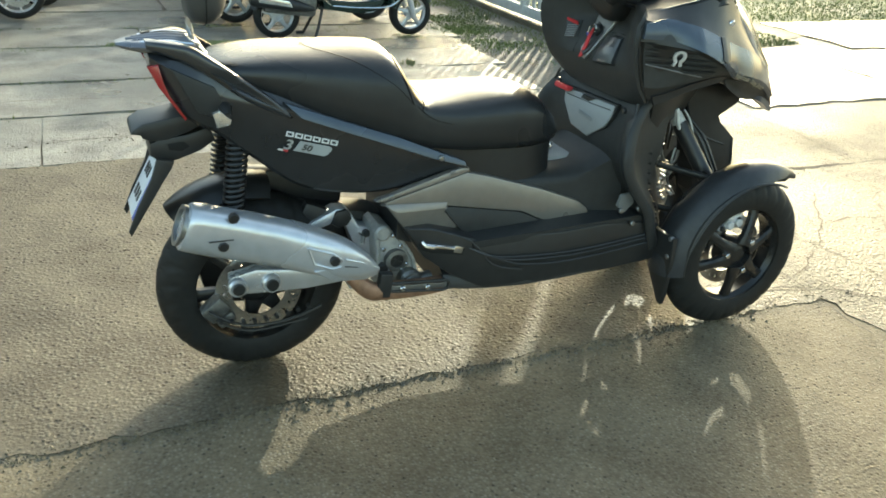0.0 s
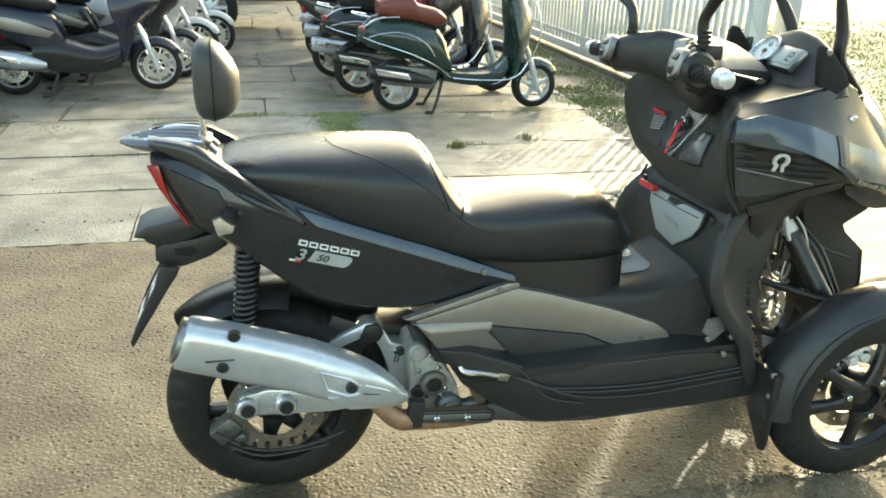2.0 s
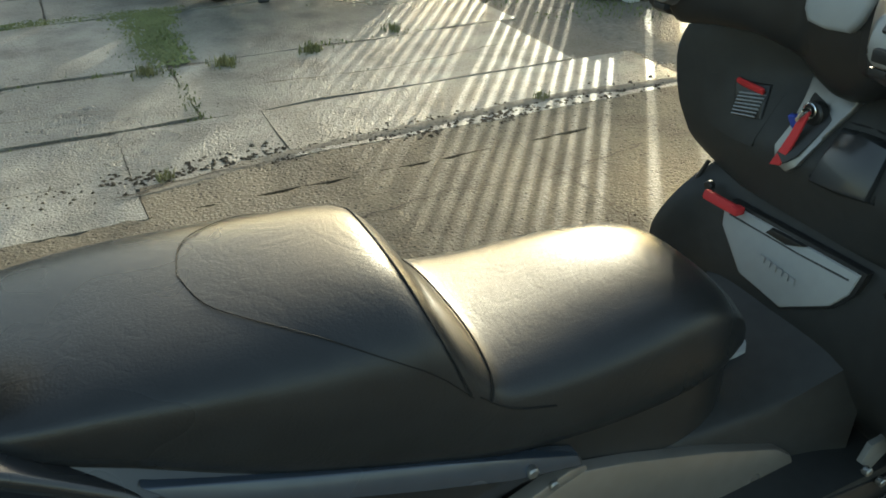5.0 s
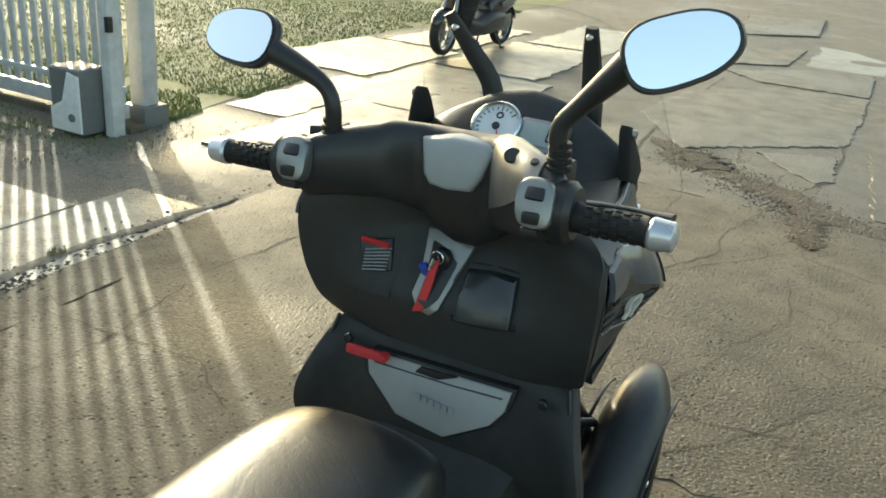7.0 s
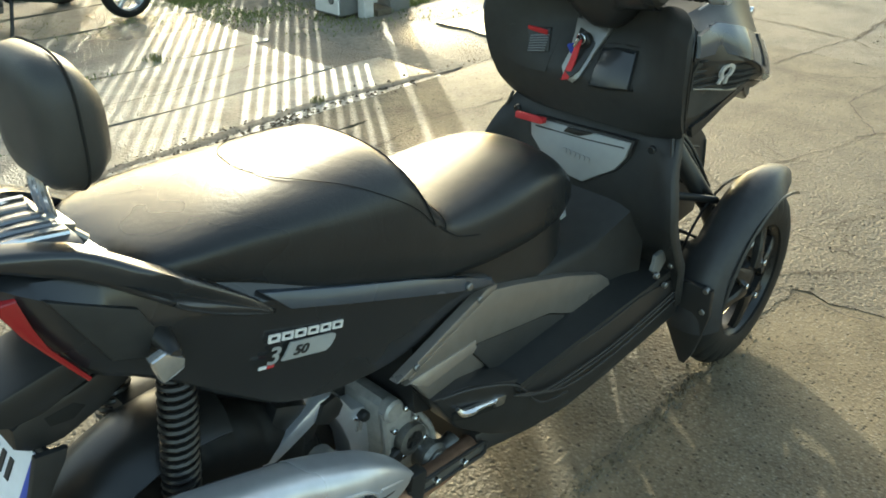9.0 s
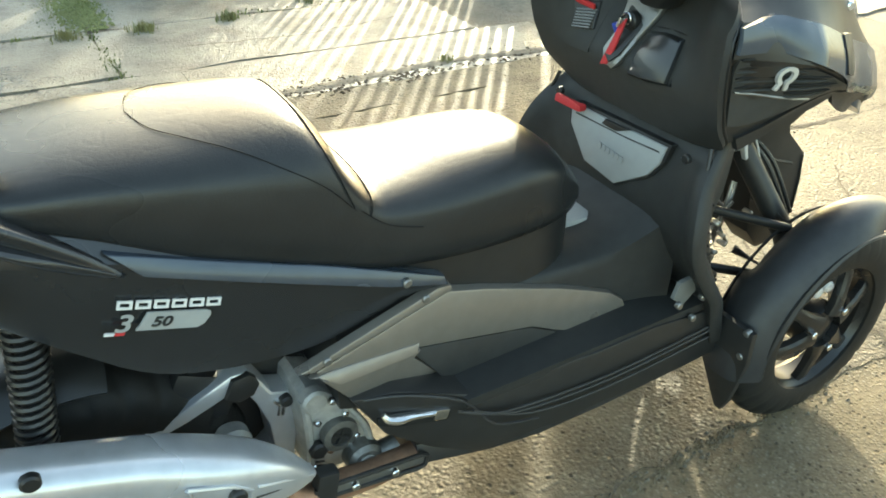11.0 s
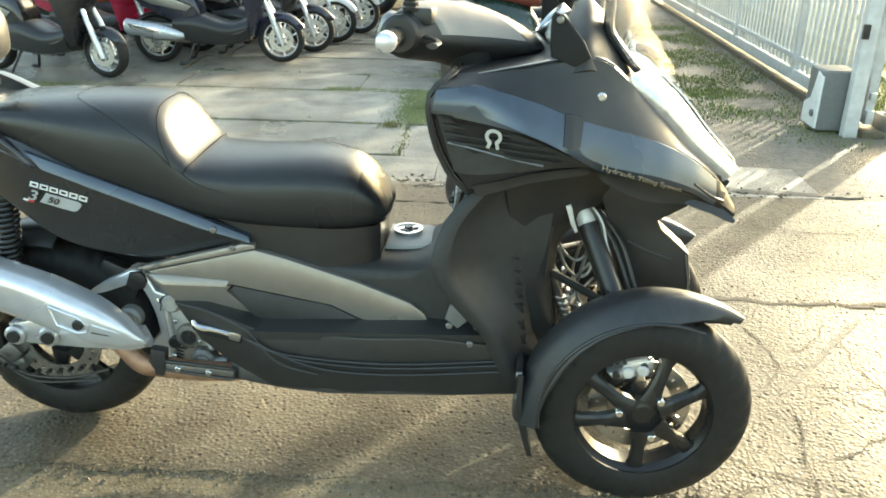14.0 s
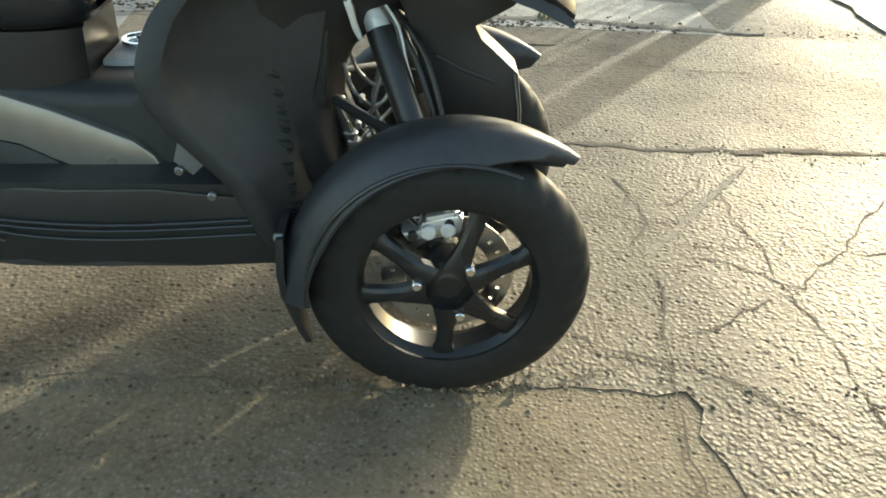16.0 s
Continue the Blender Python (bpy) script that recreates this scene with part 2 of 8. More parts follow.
BROWN = ground_material("dirty_concrete", (0.185, 0.162, 0.124), (0.1, 0.081, 0.057), (0.25, 0.228, 0.185), 80, 0.8, 0.38, 0.62, 0.72, 0.48, 0.005, 0.6, 0.8, 0.36)
BROKEN = ground_material("broken_dirty_slab", (0.22, 0.198, 0.156), (0.115, 0.096, 0.07), (0.27, 0.247, 0.2), 85, 0.8, 0.36, 0.6, 0.7, 0.42, 0.005, 0.7, 0.8, 0.36)
DARK_DIRT = ground_material("dark_damp_dirt", (0.118, 0.091, 0.061), (0.072, 0.054, 0.036), (0.165, 0.136, 0.1), 48, 1.0, 0.36, 0.6, 0.85, 0.6, 0.012, 0.6, 0.8, 0.3)
MOSS_GREEN = ground_material("green_moss", (0.2, 0.22, 0.085), (0.15, 0.15, 0.07), (0.26, 0.27, 0.13), 60, 0.9, 0.4, 0.62, 0.9, 0.75, 0.006, 0.5)
EARTH = ground_material("dirt_ground", (0.2, 0.17, 0.13), (0.11, 0.09, 0.065), (0.27, 0.25, 0.21), 70, 1.0, 0.4, 0.65, 0.85, 0.45, 0.008)


# ---- mesh tools ----
def catmull(pts, n):
    """Points of a smooth curve through pts, n steps between each pair."""
    pts = [np.array(p, float) for p in pts]
    out = []
    for i in range(len(pts) - 1):
        p0, p1, p2, p3 = pts[max(i - 1, 0)], pts[i], pts[i + 1], pts[min(i + 2, len(pts) - 1)]
        for k in range(n):
            t = k / n
            out.append(0.5 * (2 * p1 + (p2 - p0) * t + (2 * p0 - 5 * p1 + 4 * p2 - p3) * t * t + (3 * p1 - p0 - 3 * p2 + p3) * t ** 3))
    out.append(pts[-1])
    return [tuple(float(v) for v in p) for p in out]


def add_rings(bm, rings, closed=True, caps=True):
    """Faces between rings of points."""
    vs = [[bm.verts.new(tuple(p)) for p in r] for r in rings]
    n = len(vs[0])
    for a, b in zip(vs, vs[1:]):
        for i in range(n if closed else n - 1):
            j = (i + 1) % n
            bm.faces.new((a[i], a[j], b[j], b[i]))
    if caps:
        bm.faces.new(vs[0])
        bm.faces.new(vs[-1][::-1])
    return bm


def tube(bm, pts, r, seg=10, smooth=0, flat=1.0, caps=True):
    """A round bar along pts; r is one radius or one for each point; flat squeezes it vertically."""
    if smooth:
        if not isinstance(r, (int, float)):
            r = [float(v[0]) for v in catmull([(x,) for x in r], smooth)]
        pts = catmull(pts, smooth)
    pts = [Vector(p) for p in pts]
    rr = [r] * len(pts) if isinstance(r, (int, float)) else r
    rings, side = [], None
    for i, p in enumerate(pts):
        d = (pts[min(i + 1, len(pts) - 1)] - pts[max(i - 1, 0)]).normalized()
        if side is None:
            side = d.cross(Vector((0, 0, 1)))
            if side.length < 0.1:
                side = d.cross(Vector((1, 0, 0)))
        side = (side - d * side.dot(d)).normalized()
        up = side.cross(d)
        rings.append([p + rr[i] * (math.cos(a) * side + flat * math.sin(a) * up) for a in (2 * math.pi * k / seg for k in range(seg))])
    return add_rings(bm, rings, True, caps)


def lathe(bm, profile, centre, axis="y", seg=48, a0=0.0, a1=2 * math.pi):
    """A turned form: profile of (radius, offset along the axis), closed upon itself, turned round the axis at centre."""
    full = abs(a1 - a0 - 2 * math.pi) < 1e-6
    rings = []
    for k in range(seg if full else seg + 1):
        a = a0 + (a1 - a0) * k / seg
        c, s = math.cos(a), math.sin(a)
        ring = []
        for r, o in profile:
            q = {"y": (r * c, o, r * s), "x": (o, r * c, r * s), "z": (r * c, r * s, o)}[axis]
            ring.append(Vector(centre) + Vector(q))
        rings.append(ring)
    if full:
        rings.append(rings[0])
    vs = [[bm.verts.new(p) for p in r] for r in (rings[:-1] if full else rings)]
    n, m = len(profile), len(vs)
    for k in range(m if full else m - 1):
        a, b = vs[k], vs[(k + 1) % m]
        for i in range(n):
            j = (i + 1) % n
            bm.faces.new((a[i], a[j], b[j], b[i]))
    if not full:
        bm.faces.new(vs[0])
        bm.faces.new(vs[-1][::-1])
    return bm


def disc(bm, centre, r, axis, half, seg=24, bev=0.0):
    b = min(bev, half * 0.8)
    return lathe_solid(bm, [(0.0, -half), (r - b, -half), (r, -half + b), (r, half - b), (r - b, half), (0.0, half)], centre, axis, seg)


def lathe_solid(bm, profile, centre, axis="y", seg=24):
    """A turned solid whose profile starts and ends on the axis; the ends are closed with flat faces."""
    rings = []
    for r, o in profile[1:-1]:
        ring = []
        for k in range(seg):
            a = 2 * math.pi * k / seg
            c, s = math.cos(a), math.sin(a)
            ring.append(Vector(centre) + Vector({"y": (r * c, o, r * s), "x": (o, r * c, r * s), "z": (r * c, r * s, o)}[axis]))
        rings.append(ring)
    return add_rings(bm, rings)


def box(bm, size, m=Matrix(), bev=0.0, seg=2):
    """A bevelled block of that size, at the pose m."""
    tmp = bmesh.new()
    bmesh.ops.create_cube(tmp, size=1.0, matrix=Matrix.Diagonal((*size, 1)))
    if bev:
        bmesh.ops.bevel(tmp, geom=tmp.edges[:], offset=bev, segments=seg, affect="EDGES", profile=0.6)
    bmesh.ops.transform(tmp, matrix=m, verts=tmp.verts)
    return merge(bm, tmp)


def merge(bm, tmp):
    me = bpy.data.meshes.new("tmp")
    tmp.to_mesh(me)
    tmp.free()
    bm.from_mesh(me)
    bpy.data.meshes.remove(me)
    return bm


def plate(bm, outline, depth, th, bev=0.003, across="y", flip=1):
    """A plate with an outline of (u, v) and a depth d(u, v) of its face; th is its thickness, inwards."""
    tmp = bmesh.new()
    place = {"y": lambda u, v, d: (u, d, v), "x": lambda u, v, d: (d, u, v), "z": lambda u, v, d: (u, v, d)}[across]
    face = [tmp.verts.new(place(u, v, depth(u, v))) for u, v in outline]
    back = [tmp.verts.new(place(u, v, depth(u, v) + th)) for u, v in outline]
    n = len(face)
    f1, f2 = tmp.faces.new(face), tmp.faces.new(back[::-1])
    for i in range(n):
        j = (i + 1) % n
        tmp.faces.new((face[j], face[i], back[i], back[j]))
    bmesh.ops.recalc_face_normals(tmp, faces=tmp.faces)
    if bev:
        rim = [e for e in f1.edges]
        bmesh.ops.bevel(tmp, geom=rim, offset=bev, segments=2, affect="EDGES", profile=0.5)
    bmesh.ops.triangulate(tmp, faces=[f for f in tmp.faces if len(f.verts) > 4])
    return merge(bm, tmp)


def half_loft(bm, stations, along="x", steps=4, soft=3, caps=True):
    """A symmetric body: stations of (position, half section), the half section running from top centre round to bottom centre
    as (y, z), or (y, x) when along is z. Smooth between the stations and, by soft, along the section."""
    sections = []
    for s, half in stations:
        h = catmull(half, soft) if soft > 1 else [np.array(p, float) for p in half]
        sections.append([(s, p[0], p[1]) for p in h])
    cols = [catmull(col, steps) for col in zip(*sections)]
    rings = []
    for k in range(len(cols[0])):
        half = [tuple(c[k]) for c in cols]
        ring = half + [(s, -y, z) for s, y, z in half[::-1] if abs(y) > 1e-5]
        rings.append([(s, y, z) if along == "x" else (z, y, s) for s, y, z in ring])
    return add_rings(bm, rings, True, caps)


def moved(bm, m):
    bmesh.ops.transform(bm, matrix=m, verts=bm.verts)
    return bm


def part(name, bm, mat, parent=None, label="", sharp=35.0, smooth=True):
    """Links a bmesh as one mesh object under its thing or part."""
    bmesh.ops.remove_doubles(bm, verts=bm.verts, dist=1e-5)
    bmesh.ops.recalc_face_normals(bm, faces=bm.faces)
    if smooth:
        lim = radians(sharp)
        for f in bm.faces:
            f.smooth = True
        for e in bm.edges:
            if len(e.link_faces) == 2 and e.calc_face_angle(0) > lim:
                e.smooth = False
    me = bpy.data.meshes.new(name)
    bm.to_mesh(me)
    bm.free()
    me.materials.append(mat)
    ob = new(name, me)
    if parent is not None:
        ob.parent = parent
    if label:
        tagged(ob, label)
    return ob


def thing(name, label, category, group="", kind="", at=None):
    ob = new(name)
    ob.empty_display_size = 0.1
    if at is not None:
        ob.matrix_world = at
    return tagged(ob, label, category, group, kind)


def B():
    return bmesh.new()


# ---- wheels ----
def tyre_profile(r, half, depth):
    """Closed section of a motorcycle tyre, with a rounded crown."""
    pts = []
    for k in range(13):
        a = math.pi * (k / 12 - 0.5)
        pts.append((r - depth + depth * math.cos(a) ** 0.75 if abs(math.cos(a)) > 1e-6 else r - depth, half * math.sin(a)))
    pts += [(r - depth * 1.18, half * 0.9), (r - depth * 1.18, -half * 0.9)]
    return pts


def grooved_tyre(c, r, half, depth, n):
    """A tyre with slanted grooves cut into both sides of the crown."""
    prof = tyre_profile(r, half, depth)
    bm, seg = B(), n * 8
    vs = []
    for k in range(seg):
        row = []
        for j, (rr, o) in enumerate(prof):
            u = o / half
            phase = (k / 8 + (0.9 * abs(u)) + (0.5 if u > 0 else 0.0)) % 1.0
            cut = 0.008 if j < 13 and 0.12 < abs(u) < 0.9 and phase < 0.16 else 0.0
            a = 2 * math.pi * k / seg
            row.append(bm.verts.new(Vector(c) + Vector(((rr - cut) * math.cos(a), o, (rr - cut) * math.sin(a)))))
        vs.append(row)
    m = len(prof)
    for k in range(seg):
        a, b = vs[k], vs[(k + 1) % seg]
        for i in range(m):
            j = (i + 1) % m
            bm.faces.new((a[i], a[j], b[j], b[i]))
    return bm


def cast_wheel(name, c, r, half, out, hub, width, angles, label="", mat=None, parent=None):
    """A cast wheel: rim, hub and paired spokes; out is the side, +1 or -1, on which the spokes' face lies."""
    c, mat, parent = Vector(c), mat or RIM, parent or scooter
    w = part(name, lathe(B(), [(r, -half), (r + 0.012, -half), (r + 0.012, -half + 0.006), (r - 0.006, -half + 0.012), (r - 0.006, half - 0.012), (r + 0.012, half - 0.006), (r + 0.012, half), (r, half), (r - 0.016, half * 0.5), (r - 0.016, -half * 0.5)], c, "y", 48), mat, parent, label)
    prof = [(0.0, -half * 0.5), (hub * 1.15, -half * 0.5), (hub * 1.2, half * 0.3), (hub * 1.05, half * 0.75), (hub * 0.6, half * 0.8), (hub * 0.5, half * 0.86), (hub * 0.42, half * 0.88), (0.0, half * 0.88)]
    part("hub", lathe_solid(B(), prof if out > 0 else [(a, -b) for a, b in prof], c, "y", 28), mat, w)
    for deg in angles:
        rings = []
        y0 = out * half * 0.62
        for d, wd, dy in ((hub * 0.8, width * 1.3, 0.012), (hub * 1.35, width * 0.95, 0.01), (r * 0.6, width * 0.72, 0.004), (r * 0.85, width * 0.8, -0.004), (r - 0.004, width * 1.25, -0.01)):
            t = 0.022
            rings.append([(d, y0 + out * (dy - t / 2), -wd / 2), (d, y0 + out * (dy + t * 0.25), -wd / 2), (d, y0 + out * (dy + t / 2), -wd * 0.28), (d, y0 + out * (dy + t / 2), wd * 0.28), (d, y0 + out * (dy + t * 0.25), wd / 2), (d, y0 + out * (dy - t / 2), wd / 2)])
        part("spoke", moved(add_rings(B(), rings), Matrix.Translation(c) @ Matrix.Rotation(-radians(deg), 4, "Y")), mat, w)
    return w


def brake_disc(bm, c, r_in, r_out, th=0.004, holes=24):
    """A drilled disc: rings between rows of real holes."""
    rows = [r_in, r_in + (r_out - r_in) * 0.42, r_in + (r_out - r_in) * 0.6, r_out]
    lathe(bm, [(rows[0], -th / 2), (rows[1], -th / 2), (rows[1], th / 2), (rows[0], th / 2)], c, "y", 48)
    lathe(bm, [(rows[2], -th / 2), (rows[3], -th / 2), (rows[3], th / 2), (rows[2], th / 2)], c, "y", 48)
    for k in range(holes):
        a = 2 * math.pi * k / holes
        lathe(bm, [(rows[1], -th / 2), (rows[2], -th / 2), (rows[2], th / 2), (rows[1], th / 2)], c, "y", 4, a, a + 2 * math.pi / holes * 0.76)
    return bm


# ---- the three-wheeled scooter ----
scooter = thing("three_wheel_scooter", "black three-wheeled tilting scooter standing parked on damp concrete", "scooter")
FW_X, FW_Y, FW_R = 1.563, 0.252, 0.26
RW_R, RW_X = 0.266, 0.038


def front_wheel(s):
    """One front wheel with tyre, rim, brake disc, caliper, mudguard, flap and strut; s is its side."""
    c = Vector((FW_X, s * FW_Y, FW_R))
    w = cast_wheel("front_wheel", c, 0.168, 0.044, s, 0.05, 0.04, (192, 146, 72, 25, -38, -90), "black six-spoke cast front wheel")
    part("tyre", grooved_tyre(c, FW_R, 0.05, 0.082, 26), RUBBER, w, sharp=55)
    part("rim_lip", lathe(B(), [(0.168, -0.046), (0.171, -0.046), (0.171, -0.035), (0.165, -0.035)], c, "y", 48), GREY_METAL, w)
    part("brake_disc", brake_disc(B(), c - Vector((0, s * 0.012, 0)), 0.078, 0.122), STEEL, w)
    for deg in (169, 52, -66):
        a = radians(deg)
        part("hub_bolt", disc(B(), c + Vector((0.058 * math.cos(a), s * 0.045, 0.058 * math.sin(a))), 0.009, "y", 0.012, 12, 0.002), CHROME, w)
    bm = B()
    cal = plate(bm, [(-0.075, 0.095), (-0.045, 0.102), (-0.04, 0.118), (0.02, 0.135), (0.032, 0.128), (0.03, 0.1), (0.012, 0.092), (0.004, 0.1), (-0.016, 0.094), (-0.03, 0.086), (-0.062, 0.078)], lambda u, v: 0.0, 0.05, 0.006)
    moved(cal, Matrix.Translation((FW_X - 0.012, s * (FW_Y - 0.012) - 0.025, FW_R)))
    caliper = part("brake_caliper", cal, SILVER, w, "silver brake caliper")
    for dx, dz in ((-0.055, 0.092), (0.008, 0.118)):
        part("caliper_bolt", disc(B(), (FW_X - 0.012 + dx, s * (FW_Y + 0.014), FW_R + dz), 0.009, "y", 0.006, 12, 0.002), PLASTIC, caliper)
    for dx, dz in ((-0.028, 0.106), (0.006, 0.112)):
        part("caliper_piston", disc(B(), (FW_X - 0.012 + dx, s * (FW_Y + 0.012), FW_R + dz - 0.004), 0.014, "y", 0.012, 18, 0.003), ZINC, caliper)
    part("caliper_bridge", box(B(), (0.05, 0.03, 0.012), pose(FW_X - 0.02, s * (FW_Y - 0.004), FW_R + 0.128, 0, -14, 0), 0.004), ZINC, caliper)
    part("bleed_nipple", tube(B(), [(FW_X + 0.012, s * (FW_Y - 0.004), FW_R + 0.125), (FW_X + 0.018, s * (FW_Y + 0.002), FW_R + 0.145)], 0.004, 8), CHROME, caliper)
    part("brake_hose", tube(B(), [(FW_X - 0.06, s * (FW_Y - 0.006), FW_R + 0.1), (FW_X - 0.085, s * (FW_Y - 0.02), FW_R + 0.125), (FW_X - 0.075, s * (FW_Y - 0.05), FW_R + 0.17), (FW_X - 0.05, s * (FW_Y - 0.09), FW_R + 0.21)], 0.005, 8, 4), PLASTIC, caliper)
    part("caliper_bracket", plate(B(), [(FW_X - 0.11, FW_R + 0.1), (FW_X - 0.075, FW_R + 0.108), (FW_X - 0.05, FW_R + 0.07), (FW_X - 0.01, FW_R + 0.065), (FW_X - 0.02, FW_R + 0.05), (FW_X - 0.08, FW_R + 0.06)], lambda u, v: s * (FW_Y - 0.018), 0.015, 0.004), PLASTIC, w)
    # mudguard: an arc of shell over the tyre with a front tip
    rings = []
    for k in range(29):
        a = radians(188 - 139 * k / 28)
        tip = max(0.0, (k - 22) / 6)
        r0 = FW_R + 0.028 + 0.03 * max(0.0, (k - 8) / 20) ** 1.5 + 0.02 * max(0.0, (6 - k) / 6)
        hw = 0.078 * (1 - 0.86 * max(0.0, (k - 17) / 11) ** 2.0)
        ring = []
        for j in range(9):
            u = -1 + 2 * j / 8
            drop = (0.15 if u * s < 0 and k > 9 else 0.052) * abs(u) ** 3.2 * (1 - 0.8 * tip)
            ring.append((r0 - drop, u * hw))
        inner = [(r - 0.006, o * 0.94) for r, o in ring[::-1]]
        rings.append([(FW_X + r * math.cos(a), s * FW_Y + o, FW_R + 0.01 + r * math.sin(a)) for r, o in ring + inner])
    guard = part("front_mudguard", add_rings(B(), rings), MUDGUARD, scooter, "satin black front mudguard", sharp=50)
    for o in (-0.074, 0.074):
        bead = tube(B(), [(FW_X + (FW_R - 0.012 + 0.02 * max(0, (k - 8) / 20) ** 1.5) * math.cos(radians(188 - 7.2 * k)), s * FW_Y + o, FW_R + 0.01 + (FW_R - 0.012 + 0.02 * max(0, (k - 8) / 20) ** 1.5) * math.sin(radians(188 - 7.2 * k))) for k in range(18)], 0.004, 6)
        part("edge_bead", bead, PLASTIC, guard)
    bm = plate(B(), [(-0.06, 0.335), (0.06, 0.335), (0.062, 0.26), (0.046, 0.19), (0.022, 0.12), (0.006, 0.075), (-0.01, 0.075), (-0.03, 0.12), (-0.05, 0.19), (-0.064, 0.26)], lambda u, v: 1.262 + 0.18 * (v - 0.24) ** 2 + 0.2 * max(0, 0.24 - v), 0.014 , 0.003, "x")
    moved(bm, Matrix.Translation((0, s * FW_Y, 0.03)))
    flap = part("mud_flap", bm, PLASTIC, guard)
    for z in (0.33, 0.27):
        part("flap_bolt", disc(B(), (1.268, s * (FW_Y + 0.045), z + 0.03), 0.008, "x", 0.008, 10, 0.002), GREY_METAL, flap)
    # strut
    top, foot = Vector((1.392, s * 0.004, 0.725)), Vector((1.505, s * 0.15, 0.47))
    st = part("suspension_strut", tube(B(), [foot, foot.lerp(top, 0.69)], 0.026, 16), PLASTIC, scooter)
    part("strut_collar", tube(B(), [foot.lerp(top, 0.69), foot.lerp(top, 0.7), foot.lerp(top, 0.795), foot.lerp(top, 0.805)], [0.022, 0.0235, 0.022, 0.016], 18), ZINC, st, "bright zinc strut collar")
    part("strut_rod", tube(B(), [foot.lerp(top, 0.6), top + Vector((-0.012, 0, 0.03))], 0.013, 14), PLASTIC, st)
    for d in (0.036, 0.052):
        part("brake_hose", tube(B(), [top + Vector((d + 0.01, s * 0.02, -0.05)), top.lerp(foot, 0.5) + Vector((d * 1.2, s * 0.0, 0.01)), foot + Vector((d * 0.9, -s * 0.02, 0.02))], 0.005, 8, 5), PLASTIC, st)
    part("strut_bracket", plate(B(), [(1.366, 0.706), (1.378, 0.71), (1.384, 0.696), (1.39, 0.668), (1.4, 0.642), (1.393, 0.638), (1.381, 0.66), (1.373, 0.686)], lambda u, v: s * 0.096, -s * 0.012, 0.003), ZINC, st, "white-grey strut bracket")
    part("strut_clamp", box(B(), (0.036, 0.03, 0.016), pose(1.402, s * 0.03, 0.705, 0, 20, 0), 0.004), PLASTIC, st)
    for d in (0.03, 0.042):
        part("brake_pipe", tube(B(), [(1.42 + d * 0.4, s * 0.05, 0.69), (1.44 + d * 0.5, s * 0.06, 0.655), (1.455 + d * 0.5, s * 0.075, 0.6), (1.47 + d * 0.6, s * 0.09, 0.54)], 0.003, 8, 5), HOSE if d < 0.04 else ZINC, st)
    bm = tube(B(), [foot, foot + Vector((0.03, s * 0.02, -0.08)), (FW_X, s * (FW_Y - 0.055), FW_R)], [0.022, 0.024, 0.028], 12)
    part("wheel_carrier", bm, GREY_METAL, st)
    for z, x0, x1 in ((0.5, 1.35, 1.47), (0.36, 1.33, 1.5)):
        part("control_arm", tube(B(), [(x0, s * 0.07, z + 0.02), (x1, s * 0.19, z), (x0 + 0.14, s * 0.07, z + 0.02)], 0.011, 10), PLASTIC, st)
    for pts in ([(1.362, 0.055, 0.585), (1.38, 0.055, 0.535), (1.412, 0.052, 0.505), (1.438, 0.05, 0.515), (1.448, 0.045, 0.55)], [(1.43, 0.05, 0.56), (1.418, 0.055, 0.512), (1.412, 0.055, 0.47), (1.424, 0.055, 0.435), (1.45, 0.06, 0.4)], [(1.455, 0.045, 0.5), (1.425, 0.045, 0.465), (1.4, 0.045, 0.44), (1.395, 0.04, 0.41)]):
        part("brake_hose", tube(B(), [(x, s * y, z) for x, y, z in pts], 0.0042, 8, 6), GREY_METAL, st)
    bm = tube(B(), [(1.348, s * 0.05, 0.505), (1.378, s * 0.05, 0.43), (1.408, s * 0.05, 0.362)], 0.011, 10)
    for k in range(4):
        disc(bm, (1.372 + 0.007 * k, s * 0.05, 0.445 - 0.016 * k), 0.017, "z", 0.004, 12, 0.001)
    box(bm, (0.04, 0.02, 0.018), pose(1.4, s * 0.05, 0.37, 0, 30, 0), 0.004)
    part("tilt_valve", bm, STEEL, st)
    for x, z, r in ((1.36, 0.515, 0.009), (1.39, 0.47, 0.009), (1.402, 0.39, 0.01), (1.43, 0.405, 0.009), (1.495, 0.47, 0.009), (1.42, 0.43, 0.007)):
        part("hose_fitting", disc(B(), (x, s * 0.062, z), r * 0.75, "y", 0.012, 10, 0.002), STEEL, st)
    part("link_plate", plate(B(), [(1.345, 0.49), (1.36, 0.495), (1.385, 0.43), (1.41, 0.385), (1.44, 0.38), (1.442, 0.365), (1.4, 0.362), (1.37, 0.41)], lambda u, v: s * 0.036, -s * 0.008, 0.002), ALLOY, st)


for side in (-1, 1):
    front_wheel(side)

# rear wheel
c = Vector((RW_X, 0, RW_R))
rear_wheel = cast_wheel("rear_wheel", c, 0.178, 0.052, -1, 0.055, 0.042, (18, 66, 138, 186, 258, 306), "black cast rear wheel with wide tyre")
part("tyre", grooved_tyre(c, RW_R, 0.064, 0.084, 26), RUBBER, rear_wheel, sharp=55)
part("brake_disc", brake_disc(B(), c + Vector((0, -0.075, 0)), 0.075, 0.12), STEEL, rear_wheel)
bm = B()
box(bm, (0.07, 0.05, 0.05), pose(-0.085, -0.085, 0.235, 0, -40, 0), 0.01)
box(bm, (0.05, 0.05, 0.03), pose(-0.06, -0.088, 0.205, 0, -30, 0), 0.006)
part("brake_caliper", bm, ALLOY, rear_wheel)

